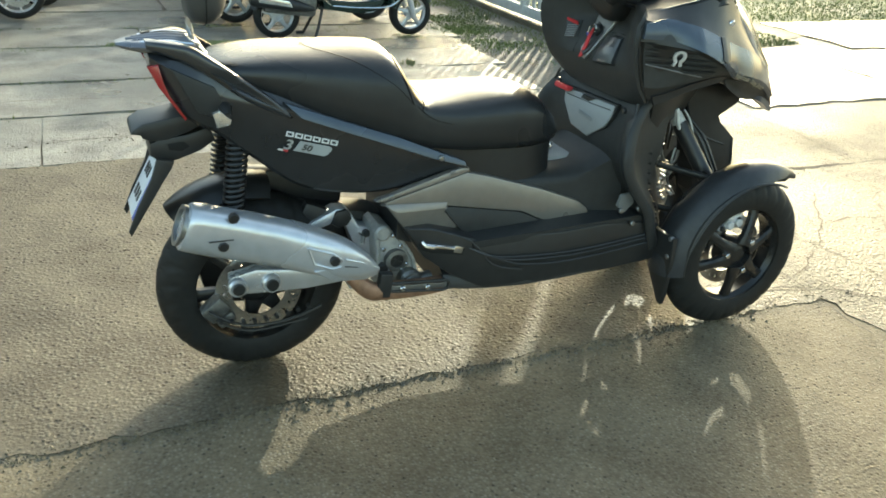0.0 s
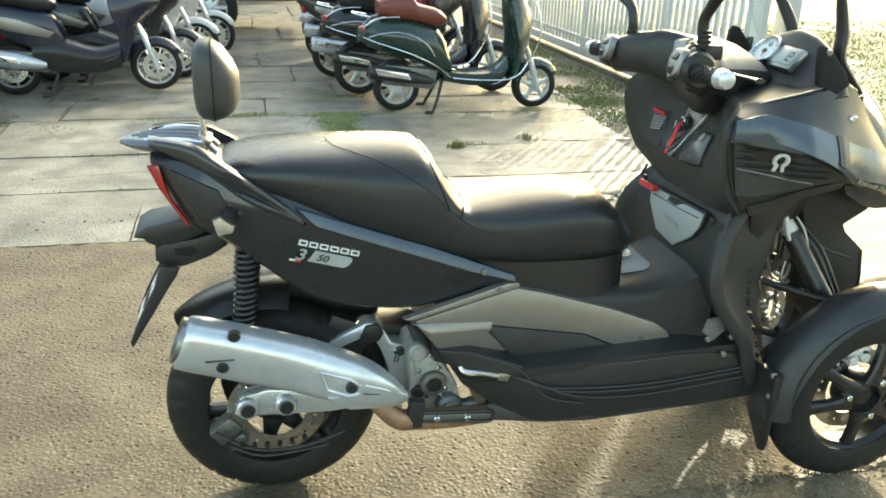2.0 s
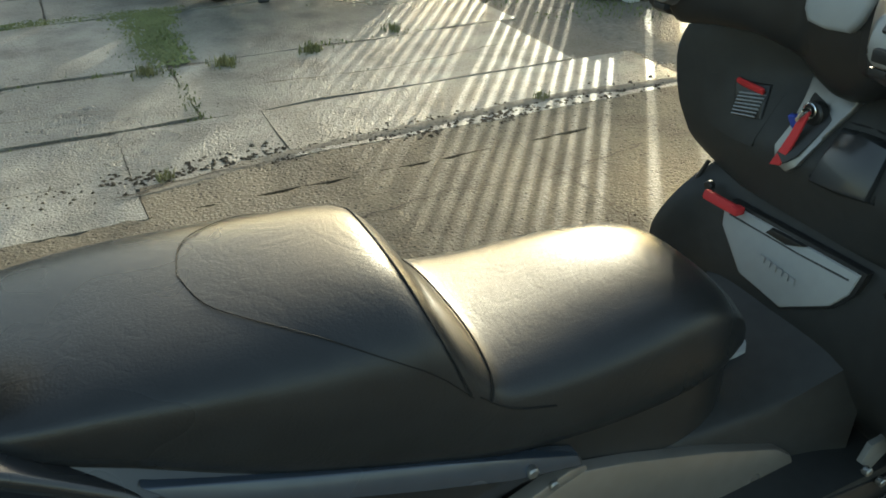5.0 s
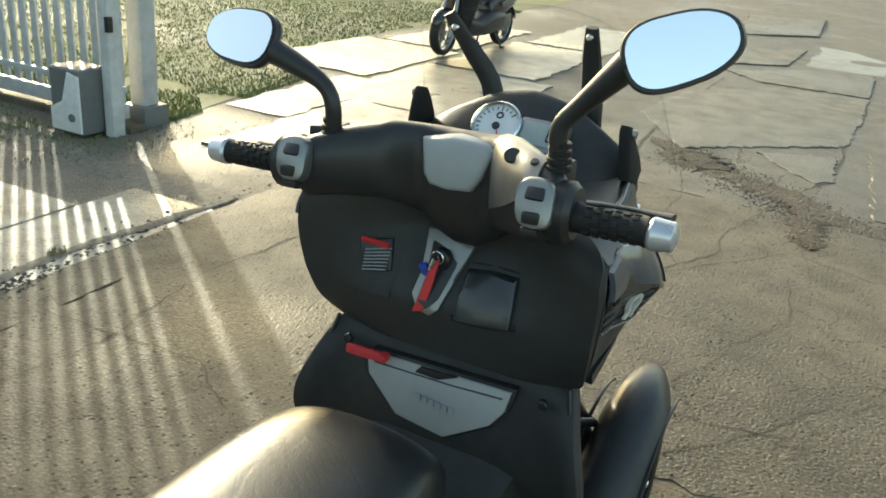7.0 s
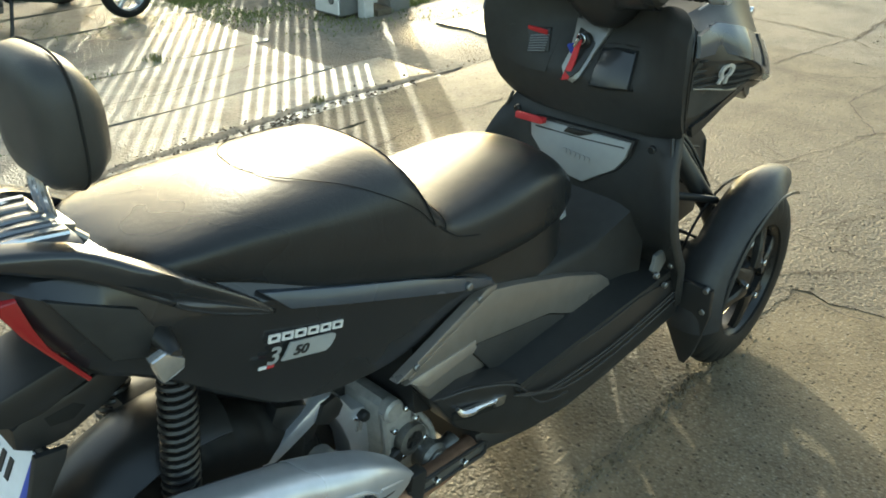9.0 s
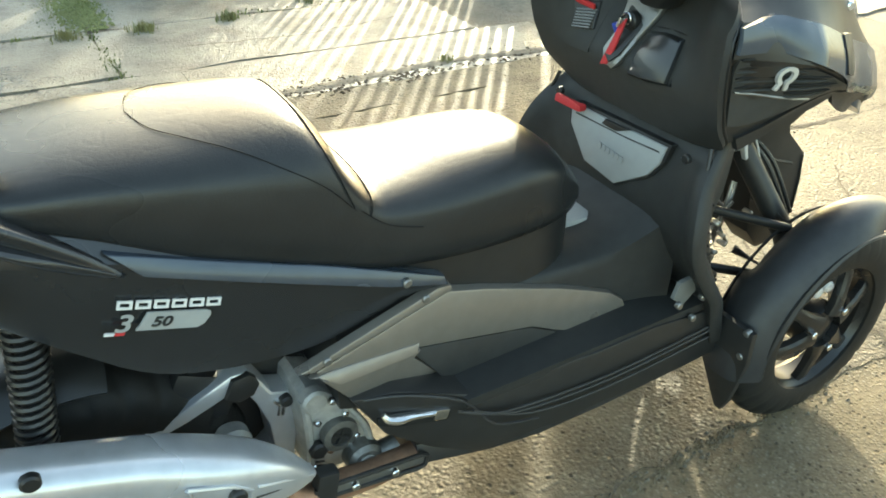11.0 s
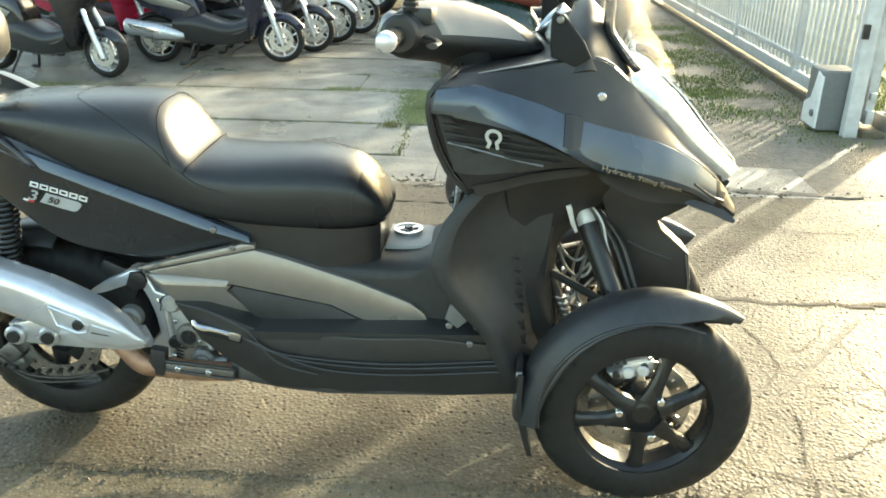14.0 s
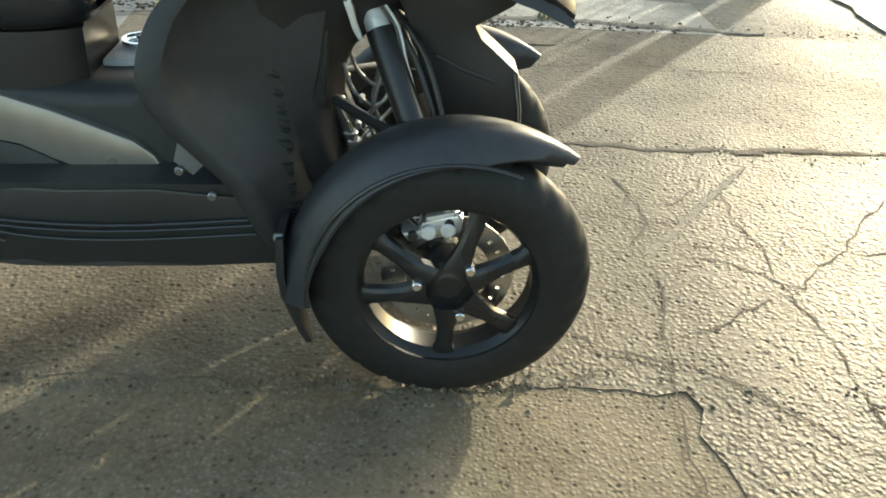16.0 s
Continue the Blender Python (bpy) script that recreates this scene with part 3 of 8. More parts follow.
# drive case on the far side of the rear wheel
bm = plate(B(), catmull([(-0.1, 0.26), (-0.075, 0.185), (0.03, 0.145), (0.2, 0.17), (0.36, 0.23), (0.4, 0.34), (0.32, 0.42), (0.12, 0.4), (-0.05, 0.35), (-0.1, 0.26)], 4)[:-1], lambda u, v: 0.085, 0.06, 0.006)
part("drive_case", bm, PLASTIC, scooter)

# swing arm and engine
bm = B()
plate(bm, [(-0.05, 0.345), (0.02, 0.36), (0.2, 0.335), (0.3, 0.34), (0.32, 0.29), (0.16, 0.28), (0.0, 0.288), (-0.05, 0.3)], lambda u, v: -0.135, 0.035, 0.008)
for x in (-0.03, 0.06):
    disc(bm, (x, -0.14, 0.318), 0.027, "y", 0.012, 20, 0.005)
swing = part("swing_arm", bm, SILVER, scooter, "silver-painted swing arm")
for x in (-0.03, 0.06):
    part("pivot_cap", disc(B(), (x, -0.154, 0.318), 0.017, "y", 0.006, 18, 0.002), PLASTIC, swing)
bm = B()
tube(bm, [(-0.11, -0.12, 0.245), (-0.02, -0.14, 0.2), (0.1, -0.14, 0.195), (0.2, -0.13, 0.22)], 0.0045, 8, 4)
tube(bm, [(-0.09, -0.12, 0.215), (0.0, -0.135, 0.175), (0.16, -0.13, 0.185)], 0.0035, 8, 4)
for k in range(9):
    disc(bm, (-0.08 + 0.03 * k, -0.142, 0.222 - 0.012 * math.sin(k * 0.5)), 0.006, "y", 0.008, 8)
part("brake_line", bm, PLASTIC, swing)
bm = plate(B(), [(0.357, 0.415), (0.362, 0.43), (0.376, 0.437), (0.408, 0.424), (0.429, 0.399), (0.45, 0.37), (0.47, 0.337), (0.487, 0.308), (0.484, 0.275), (0.468, 0.25), (0.43, 0.236), (0.369, 0.247), (0.366, 0.3), (0.361, 0.35)], lambda u, v: -0.108 - 0.25 * max(0, u - 0.4), 0.16, 0.01)
disc(bm, (0.384, -0.112, 0.415), 0.024, "y", 0.014, 20, 0.005)
tube(bm, [(0.365, -0.112, 0.42), (0.372, -0.114, 0.34), (0.372, -0.112, 0.25)], 0.008, 8, 3)
tube(bm, [(0.43, -0.118, 0.398), (0.47, -0.128, 0.337), (0.482, -0.13, 0.29)], 0.007, 8, 3)
engine = part("engine_case", bm, CAST, scooter, "dull cast-alloy engine case")
bm = lathe(B(), [(0.021, -0.012), (0.033, -0.01), (0.035, 0.0), (0.033, 0.01), (0.021, 0.01)], (0.425, -0.122, 0.327), "y", 28)
cover = part("generator_cover", bm, ALLOY, engine)
bm = disc(B(), (0.425, -0.124, 0.327), 0.023, "y", 0.006, 24, 0.003)
box(bm, (0.036, 0.006, 0.006), pose(0.425, -0.131, 0.327, 0, 30, 0), 0.002)
box(bm, (0.036, 0.006, 0.006), pose(0.425, -0.131, 0.327, 0, 120, 0), 0.002)
part("cover_disc", bm, PLASTIC, cover)
bm = disc(B(), (0.463, -0.136, 0.266), 0.035, "y", 0.022, 24, 0.008)
disc(bm, (0.463, -0.158, 0.266), 0.02, "y", 0.004, 20, 0.002)
tube(bm, [(0.47, -0.13, 0.268), (0.5, -0.14, 0.262), (0.53, -0.14, 0.268)], 0.02, 12, 3)
part("oil_filter", bm, ALLOY, engine)
part("oil_plug", disc(B(), (0.384, -0.122, 0.306), 0.017, "y", 0.01, 18, 0.004), PLASTIC, engine)
for x, z in ((0.388, 0.363), (0.436, 0.372), (0.376, 0.412), (0.455, 0.315), (0.408, 0.29), (0.415, 0.405), (0.376, 0.262), (0.44, 0.3)):
    part("case_bolt", disc(B(), (x, -0.117 - 0.25 * max(0, x - 0.4), z), 0.0065, "y", 0.006, 10, 0.002), CHROME, engine)
for k in range(4):
    part("cooling_slot", box(B(), (0.036, 0.008, 0.0045), pose(0.392, -0.109, 0.252 + 0.0105 * k, 0, 14, 0), 0.001), PLASTIC, engine)
# bright angular support bracket between body and engine, and what shows behind it
bm = plate(B(), [(0.1, 0.392), (0.113, 0.403), (0.19, 0.444), (0.263, 0.479), (0.292, 0.478), (0.303, 0.469), (0.327, 0.425), (0.364, 0.412), (0.371, 0.38), (0.37, 0.341), (0.357, 0.242), (0.358, 0.214), (0.306, 0.22), (0.293, 0.269), (0.323, 0.3), (0.318, 0.35), (0.302, 0.4), (0.288, 0.428), (0.251, 0.436), (0.19, 0.412), (0.136, 0.391)], lambda u, v: -0.064 - 0.008 * max(0, min(1, (u - 0.28) / 0.05)), 0.05, 0.006)
bracket = part("support_bracket", bm, SILVER, engine, "silver angular engine bracket", sharp=30)
part("bracket_bush", plate(B(), [(0.248, 0.438), (0.262, 0.474), (0.291, 0.478), (0.302, 0.468), (0.308, 0.45), (0.296, 0.43), (0.27, 0.424)], lambda u, v: -0.074, 0.03, 0.006), PLASTIC, bracket)
for x, z in ((0.338, 0.392), (0.346, 0.39)):
    part("bracket_rib", tube(B(), [(x - 0.01, -0.073, z + 0.012), (x, -0.075, z), (x - 0.004, -0.073, z - 0.022)], 0.0028, 6), CHROME, bracket)
part("bracket_bolt", disc(B(), (0.348, -0.075, 0.402), 0.011, "y", 0.012, 16, 0.003), PLASTIC, bracket)
bm = disc(B(), (0.25, -0.07, 0.345), 0.033, "y", 0.02, 26, 0.008)
lathe(bm, [(0.02, -0.024), (0.026, -0.024), (0.026, -0.018), (0.02, -0.018)], (0.25, -0.07, 0.345), "y", 24)
part("starter_cover", bm, CAST, engine)
bm = box(B(), (0.28, 0.12, 0.2), pose(0.27, 0.045, 0.36, 0, 10, 0), 0.03)
box(bm, (0.12, 0.04, 0.13), pose(0.21, -0.03, 0.42, 0, 25, 0), 0.02)
box(bm, (0.36, 0.07, 0.13), pose(0.14, 0.085, 0.5, 0, 6, 0), 0.025)
part("inner_cover", bm, PLASTIC, engine)

# exhaust
EX_Y = -0.176
spec = [(-0.166, 0.53, 0.04, 0.042), (-0.162, 0.53, 0.05, 0.054), (-0.148, 0.529, 0.056, 0.062), (-0.06, 0.502, 0.06, 0.064), (0.06, 0.463, 0.062, 0.063), (0.16, 0.427, 0.064, 0.06), (0.23, 0.4, 0.058, 0.053), (0.285, 0.376, 0.044, 0.038), (0.32, 0.36, 0.028, 0.02), (0.342, 0.35, 0.012, 0.006)]
up_d = Vector((0.2, 0, 0.5)).normalized()
rings = []
for x, z, ry, rz in catmull(spec, 4):
    ring = []
    for k in range(28):
        a = 2 * math.pi * k / 28
        ca, sa = math.cos(a), math.sin(a)
        p = 0.64 - 0.1 * min(1, max(0, (x - 0.1) / 0.15))
        ring.append(Vector((x, EX_Y - 0.02 * max(0, x - 0.1) / 0.2, z)) + Vector((0, 1, 0)) * ry * (math.copysign(abs(ca) ** p, ca) if ca < 0 else 0.7 * ca) + up_d * rz * math.copysign(abs(sa) ** (p if ca < 0 else 1.0), sa))
    rings.append(ring)
exhaust = part("exhaust_silencer", add_rings(B(), rings), SILVER, scooter, "scuffed silver exhaust silencer with bolted heat shield")
for x, y, z in ((-0.046, -0.231, 0.56), (-0.075, -0.232, 0.487), (0.204, -0.252, 0.416)):
    part("shield_bolt", disc(B(), (x, y, z), 0.0135, "y", 0.008, 18, 0.003), PLASTIC, exhaust)
ring_bm = lathe(B(), [(0.042, -0.01), (0.053, -0.01), (0.053, 0.01), (0.042, 0.01)], (0, 0, 0), "x", 28)
moved(ring_bm, Matrix.Translation((-0.162, EX_Y, 0.53)) @ Matrix.Rotation(math.atan2(0.2, 0.5), 4, "Y"))
part("end_cap", ring_bm, GREY_METAL, exhaust)
# raised frame round the front bolt, and the pointed lower shield
fr = [(0.135, 0.46), (0.2, 0.436), (0.226, 0.413), (0.222, 0.396), (0.198, 0.392), (0.15, 0.412)]
part("shield_recess", tube(B(), [(u, -0.249 + 0.06 * max(0, 0.17 - u), v) for u, v in fr + fr[:1]], 0.0035, 6), SILVER, exhaust)
part("lower_shield", plate(B(), [(0.15, 0.39), (0.235, 0.392), (0.3, 0.372), (0.345, 0.349), (0.338, 0.332), (0.3, 0.326), (0.2, 0.35)], lambda u, v: -0.25 + 0.22 * max(0, u - 0.2) + 0.35 * max(0, 0.37 - v), 0.03, 0.004), SILVER, exhaust, sharp=20)
part("shield_crease", tube(B(), [(0.236, -0.2475, 0.414), (0.28, -0.24, 0.396), (0.335, -0.219, 0.362)], 0.0028, 6), SILVER, exhaust)
part("shield_gap", tube(B(), [(0.232, -0.2485, 0.394), (0.265, -0.242, 0.385), (0.3, -0.232, 0.374)], 0.0016, 6), PLASTIC, exhaust)
part("shield_scuff", plate(B(), [(-0.11, 0.506), (-0.05, 0.506), (-0.05, 0.503), (-0.11, 0.5025)], lambda u, v: -0.2375, 0.004, 0.0), PLASTIC, exhaust)
part("exhaust_pipe", tube(B(), [(0.27, -0.185, 0.33), (0.32, -0.19, 0.28), (0.37, -0.175, 0.262), (0.48, -0.172, 0.254), (0.58, -0.16, 0.256), (0.64, -0.1, 0.27)], [0.022, 0.026, 0.027, 0.026, 0.024, 0.022], 14, 5), RUST, exhaust, "heat-browned exhaust pipe")
# rail and bracket above the pipe
bm = B()
tube(bm, [(0.348, -0.198, 0.296), (0.55, -0.2, 0.281), (0.562, -0.2, 0.273), (0.558, -0.2, 0.253), (0.545, -0.2, 0.25), (0.35, -0.198, 0.272), (0.342, -0.198, 0.284), (0.348, -0.198, 0.296)], 0.0045, 8)
stand = part("side_rail", bm, PLASTIC, scooter)
part("rail_bracket", box(B(), (0.04, 0.03, 0.075), pose(0.366, -0.19, 0.29, 0, 8, 0), 0.008), PLASTIC, stand)
part("rail_plate", box(B(), (0.19, 0.006, 0.016), pose(0.465, -0.196, 0.271, 0, 4.5, 0), 0.002), GREY_METAL, stand)
for x in (0.417, 0.495):
    part("rail_bolt", disc(B(), (x, -0.203, 0.275 - 0.09 * (x - 0.417)), 0.008, "y", 0.006, 10, 0.002), CHROME, stand)

# rear mudguard
rings = []
for k in range(21):
    a = radians(130 - 52 * k / 20)
    r0, hw = 0.322, 0.085 * (0.72 + 0.28 * min(1, k / 4))
    ring = [(r0 - 0.04 * abs(-1 + j / 4) ** 3, (-1 + j / 4) * hw) for j in range(9)]
    ring += [(r - 0.006, o * 0.94) for r, o in ring[::-1]]
    rings.append([(RW_X - 0.02 + r * math.cos(a), o, RW_R + r * math.sin(a)) for r, o in ring])
part("rear_mudguard", add_rings(B(), rings), PLASTIC, scooter, sharp=50)

# rear shock absorbers
for s in (-1, 1):
    foot, top = Vector((-0.035, s * 0.1, 0.44)), Vector((-0.002, s * 0.1, 0.73))
    sh = part("shock_absorber", tube(B(), [foot, top], 0.015, 14), PLASTIC, scooter)
    spring = []
    for k in range(0, 17 * 14 + 1):
        f = k / (17 * 14)
        p = foot.lerp(top, 0.12 + 0.84 * f)
        a = 2 * math.pi * k / 14
        spring.append(p + Vector((0.025 * math.cos(a), 0.025 * math.sin(a), 0)))
    part("coil_spring", tube(B(), spring, 0.0048, 6), PLASTIC, sh)
    part("spring_seat", disc(B(), foot.lerp(top, 0.1), 0.028, "z", 0.008, 20, 0.003), GREY_METAL, sh)

# tail body with the side covers
def tail_section(w, top, bev, bot):
    return [(0, top), (w * 0.55, top), (w * 0.86, top - 0.01), (w, bev), (w * 1.0, bev - 0.012), (w * 0.97, (bev + bot) / 2), (w * 0.9, bot + 0.012), (w * 0.8, bot), (w * 0.4, bot), (0, bot)]


TAIL = [(-0.196, 0.088, 0.935, 0.925, 0.895), (-0.16, 0.112, 0.93, 0.905, 0.835), (-0.12, 0.13, 0.925, 0.885, 0.775), (-0.05, 0.147, 0.905, 0.845, 0.735), (0.05, 0.163, 0.87, 0.82, 0.655),
        (0.14, 0.168, 0.835, 0.795, 0.59), (0.25, 0.17, 0.785, 0.757, 0.56), (0.38, 0.167, 0.73, 0.71, 0.55), (0.5, 0.158, 0.675, 0.66, 0.572), (0.61, 0.15, 0.615, 0.607, 0.59)]
tail = part("tail_fairing", half_loft(B(), [(x, tail_section(w, t, b, o)) for x, w, t, b, o in TAIL], "x", 4, 1), PAINT_SIDE, scooter, "dark satin side covers", sharp=28)
for s in (-1, 1):
    # upper facet of the side cover, in lighter paint to imitate its sky sheen
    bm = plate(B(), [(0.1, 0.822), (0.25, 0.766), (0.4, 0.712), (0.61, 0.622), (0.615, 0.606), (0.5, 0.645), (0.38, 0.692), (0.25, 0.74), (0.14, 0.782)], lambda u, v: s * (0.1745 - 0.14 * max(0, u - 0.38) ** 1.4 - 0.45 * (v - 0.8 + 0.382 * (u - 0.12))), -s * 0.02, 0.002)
    part("cover_sheen_facet", bm, PAINT, tail)
    bm = plate(B(), [(-0.155, 0.905), (-0.06, 0.862), (-0.045, 0.83), (-0.06, 0.79), (-0.1, 0.80)], lambda u, v: s * (0.152 + 0.25 * (u + 0.05)), -s * 0.01, 0.003)
    part("tail_insert", bm, PLASTIC_ROUGH, tail)
    part("cover_bolt", disc(B(), (0.53, s * 0.166, 0.642), 0.008, "y", 0.006, 12, 0.002), GREY_METAL, tail)
    # tail lamp
    bm = plate(B(), [(-0.203, 0.905), (-0.178, 0.91), (-0.17, 0.872), (-0.16, 0.84), (-0.125, 0.785), (-0.13, 0.78), (-0.165, 0.832), (-0.182, 0.858)], lambda u, v: s * (0.1 + 0.42 * (u + 0.205)), -s * 0.016, 0.004)
    part("tail_lamp", bm, RED_LENS, scooter, "red tail lamp lens")
    # indicator
    ind = part("indicator_stalk", tube(B(), [(-0.038, s * 0.14, 0.812), (-0.04, s * 0.172, 0.806), (-0.041, s * 0.184, 0.802)], [0.018, 0.011, 0.009], 12), PLASTIC, scooter)
    lens = plate(B(), [(-0.075, 0.81), (-0.058, 0.818), (-0.03, 0.793), (-0.034, 0.78), (-0.066, 0.775)], lambda u, v: s * (0.196 - 0.3 * abs(u + 0.058)), -s * 0.016, 0.004)
    part("indicator_lens", lens, CLEAR_LENS, ind, "clear wedge-shaped indicator lens")
    # grab rail
    top_line = catmull([(-0.2, 0.958), (-0.11, 0.953), (-0.04, 0.914), (0.03, 0.865), (0.09, 0.818), (0.125, 0.785)], 4)
    low_line = catmull([(0.118, 0.778), (0.06, 0.803), (0.0, 0.837), (-0.05, 0.875), (-0.11, 0.912), (-0.2, 0.938)], 4)
    part("grab_rail", plate(B(), top_line + low_line, lambda u, v: s * (0.172 - 0.9 * max(0, -0.02 - u) ** 1.3), -s * 0.04, 0.009), PAINT_SIDE, scooter, "glossy dark grab rail", sharp=60)
    # badges: plain blocks and bars
    slope = math.atan2(-0.031, 0.112)
    def on_cover(u, v):
        return (0.165 + u * math.cos(slope) - v * math.sin(slope), 0.715 + u * math.sin(slope) + v * math.cos(slope))
    for k in range(6):
        bm = B()
        u0 = -0.068 + 0.0235 * k
        for a0, a1, b0, b1 in ((0, 0.0195, 0, 0.003), (0, 0.0195, 0.0095, 0.0125), (0, 0.0036, 0.0028, 0.0097), (0.0159, 0.0195, 0.0028, 0.0097)):
            plate(bm, [on_cover(u0 + p, 0.006 + q) for p, q in ((a0, b0), (a1, b0), (a1, b1), (a0, b1))], lambda u, v: s * 0.1716, -s * 0.003, 0.0)
        part("badge_block", bm, WHITE, tail, "plain white badge block")
    def number_mesh(body, size, u0, v0, lean, off, mat):
        """Digits laid on the side cover, leaning forwards."""
        txt = bpy.data.curves.new("digits", "FONT")
        txt.body, txt.size, txt.extrude, txt.offset = body, size, 0.0006, 0.0005
        tob = new("digits_curve", txt)
        bpy.context.view_layer.update()
        me = bpy.data.meshes.new_from_object(tob.evaluated_get(bpy.context.evaluated_depsgraph_get()))
        bpy.data.objects.remove(tob)
        wide = max(v.co.x for v in me.vertices)
        for v in me.vertices:
            p = v.co.x if s < 0 else wide - v.co.x
            x, z = on_cover(u0 + p * 1.25 + lean * v.co.y, v0 + v.co.y)
            v.co = (x, s * (off + v.co.z), z)
        me.materials.append(mat)
        ob = new("badge_number", me)
        ob.parent = tail
    field = [(-0.028, 0.0005), (0.05, 0.0005), (0.057, -0.002), (0.058, -0.008), (0.051, -0.021), (0.042, -0.027), (-0.04, -0.027), (-0.038, -0.0225), (-0.036, -0.02)]
    part("badge_field", plate(B(), [on_cover(*p) for p in field], lambda u, v: s * 0.1722, -s * 0.003, 0.0), LID_GREY, tail, "silver rounded badge field")
    number_mesh("3", 0.037, -0.07, -0.0265, 0.25, 0.1732, LID_GREY)
    number_mesh("50", 0.021, -0.022, -0.0205, 0.3, 0.1734, PLASTIC)
    for k in range(2):
        part("badge_bar", plate(B(), [on_cover(-0.078 + 0.013 * k, -0.0285), on_cover(-0.066 + 0.013 * k, -0.0285), on_cover(-0.0675 + 0.013 * k, -0.0325), on_cover(-0.0795 + 0.013 * k, -0.0325)], lambda u, v: s * 0.1732, -s * 0.003, 0.0), WHITE if k == 0 else RED_TAG, tail)

# rear rack
rack_half = lambda w, t, b: [(0, t), (w * 0.7, t), (w * 0.95, t - 0.008), (w, (t + b) / 2), (w * 0.85, b), (0, b)]
rack = part("luggage_rack", half_loft(B(), [(-0.262, rack_half(0.02, 0.945, 0.938)), (-0.24, rack_half(0.045, 0.949, 0.933)), (-0.2, rack_half(0.07, 0.952, 0.928)), (-0.13, rack_half(0.092, 0.952, 0.922)), (-0.085, rack_half(0.1, 0.947, 0.915))], "x", 4, 2), RACK, scooter, "dark silver ribbed luggage rack")
for y in (-0.06, -0.03, 0.0, 0.03, 0.06):
    part("rack_rib", tube(B(), [(-0.238 + abs(y) * 0.5, y * 0.7, 0.949), (-0.15, y, 0.954), (-0.09, y * 1.08, 0.948)], 0.006, 8, 4, 0.8), CHROME if abs(y) > 0.05 else RACK, rack)
bm = B()
tube(bm, [(-0.1, -0.03, 0.95), (-0.08, -0.03, 0.935), (-0.06, -0.035, 0.915)], 0.007, 8, 3)
tube(bm, [(-0.1, 0.03, 0.95), (-0.08, 0.03, 0.935), (-0.06, 0.035, 0.915)], 0.007, 8, 3)
box(bm, (0.03, 0.08, 0.012), pose(-0.085, 0, 0.942, 0, 20, 0), 0.003)
part("rack_clamp", bm, GREY_METAL, rack)

# passenger backrest
post = part("backrest_post", tube(B(), [(-0.08, -0.012, 0.92), (-0.09, -0.012, 0.985), (-0.082, -0.012, 1.05)], 0.0065, 10, 3), CHROME, scooter)
part("backrest_post", tube(B(), [(-0.08, 0.012, 0.92), (-0.09, 0.012, 0.985), (-0.082, 0.012, 1.05)], 0.0065, 10, 3), CHROME, scooter)
rings = []
for f, hw, zt, zb in ((-0.1, 0.04, 1.12, 1.03), (-0.096, 0.066, 1.142, 1.005), (-0.084, 0.082, 1.155, 0.99), (-0.062, 0.088, 1.157, 0.984), (-0.038, 0.08, 1.142, 0.99), (-0.016, 0.06, 1.112, 1.004), (-0.003, 0.032, 1.085, 1.03)):
    zc, hz = (zt + zb) / 2, (zt - zb) / 2
    ring = []
    for k in range(32):
        a = 2 * math.pi * k / 32
        ca, sa = math.cos(a), math.sin(a)
        ring.append((f, hw * math.copysign(abs(ca) ** 0.6, ca), zc + hz * math.copysign(abs(sa) ** 0.6, sa)))
    rings.append(ring)
part("backrest_pad", add_rings(B(), rings), PAD_VINYL, post, "padded grey-black vinyl backrest pad", sharp=60)
part("pad_piping", tube(B(), [(-0.058, y, z) for y, z in ((0.0885 * math.copysign(abs(math.cos(a)) ** 0.6, math.cos(a)), 1.0705 + 0.0866 * math.copysign(abs(math.sin(a)) ** 0.6, math.sin(a))) for a in (2 * math.pi * k / 40 for k in range(41)))], 0.0016, 6), STITCH, post)

# number plate carrier: hooked arm, blade above it, and a recessed plate between two tapering flanges
bm = B()
plate(bm, [(-0.064, 0.738), (-0.05, 0.702), (-0.09, 0.676), (-0.15, 0.655), (-0.17, 0.655), (-0.196, 0.66), (-0.212, 0.672), (-0.21, 0.704), (-0.19, 0.714), (-0.12, 0.722)], lambda u, v: -0.055, 0.11, 0.007)
carrier = part("plate_carrier", bm, PLASTIC, scooter, "black hooked number plate carrier")
part("carrier_blade", plate(B(), [(-0.252, 0.732), (-0.248, 0.742), (-0.224, 0.757), (-0.14, 0.772), (-0.093, 0.77), (-0.088, 0.744), (-0.11, 0.732), (-0.17, 0.712), (-0.21, 0.712), (-0.226, 0.72), (-0.23, 0.728)], lambda u, v: -0.062, 0.124, 0.006), PLASTIC, carrier)
for s in (-1, 1):
    part("carrier_flange", plate(B(), [(-0.2, 0.672), (-0.158, 0.664), (-0.166, 0.645), (-0.182, 0.622), (-0.234, 0.54), (-0.277, 0.472), (-0.282, 0.486), (-0.254, 0.55), (-0.218, 0.618)], lambda u, v: s * 0.084, -s * 0.01, 0.003), PLASTIC, carrier)
    part("carrier_recess", plate(B(), [(-0.17, 0.702), (-0.13, 0.705), (-0.115, 0.692), (-0.135, 0.68), (-0.165, 0.685)], lambda u, v: s * 0.0555, -s * 0.004, 0.001), STITCH, carrier)
pm = Matrix.Translation((-0.23, 0, 0.582)) @ Matrix.Rotation(radians(28.5), 4, "Y")
part("plate_backing", box(B(), (0.01, 0.15, 0.17), pm @ Matrix.Translation((0.008, 0, 0.008)), 0.004), PLASTIC, carrier)
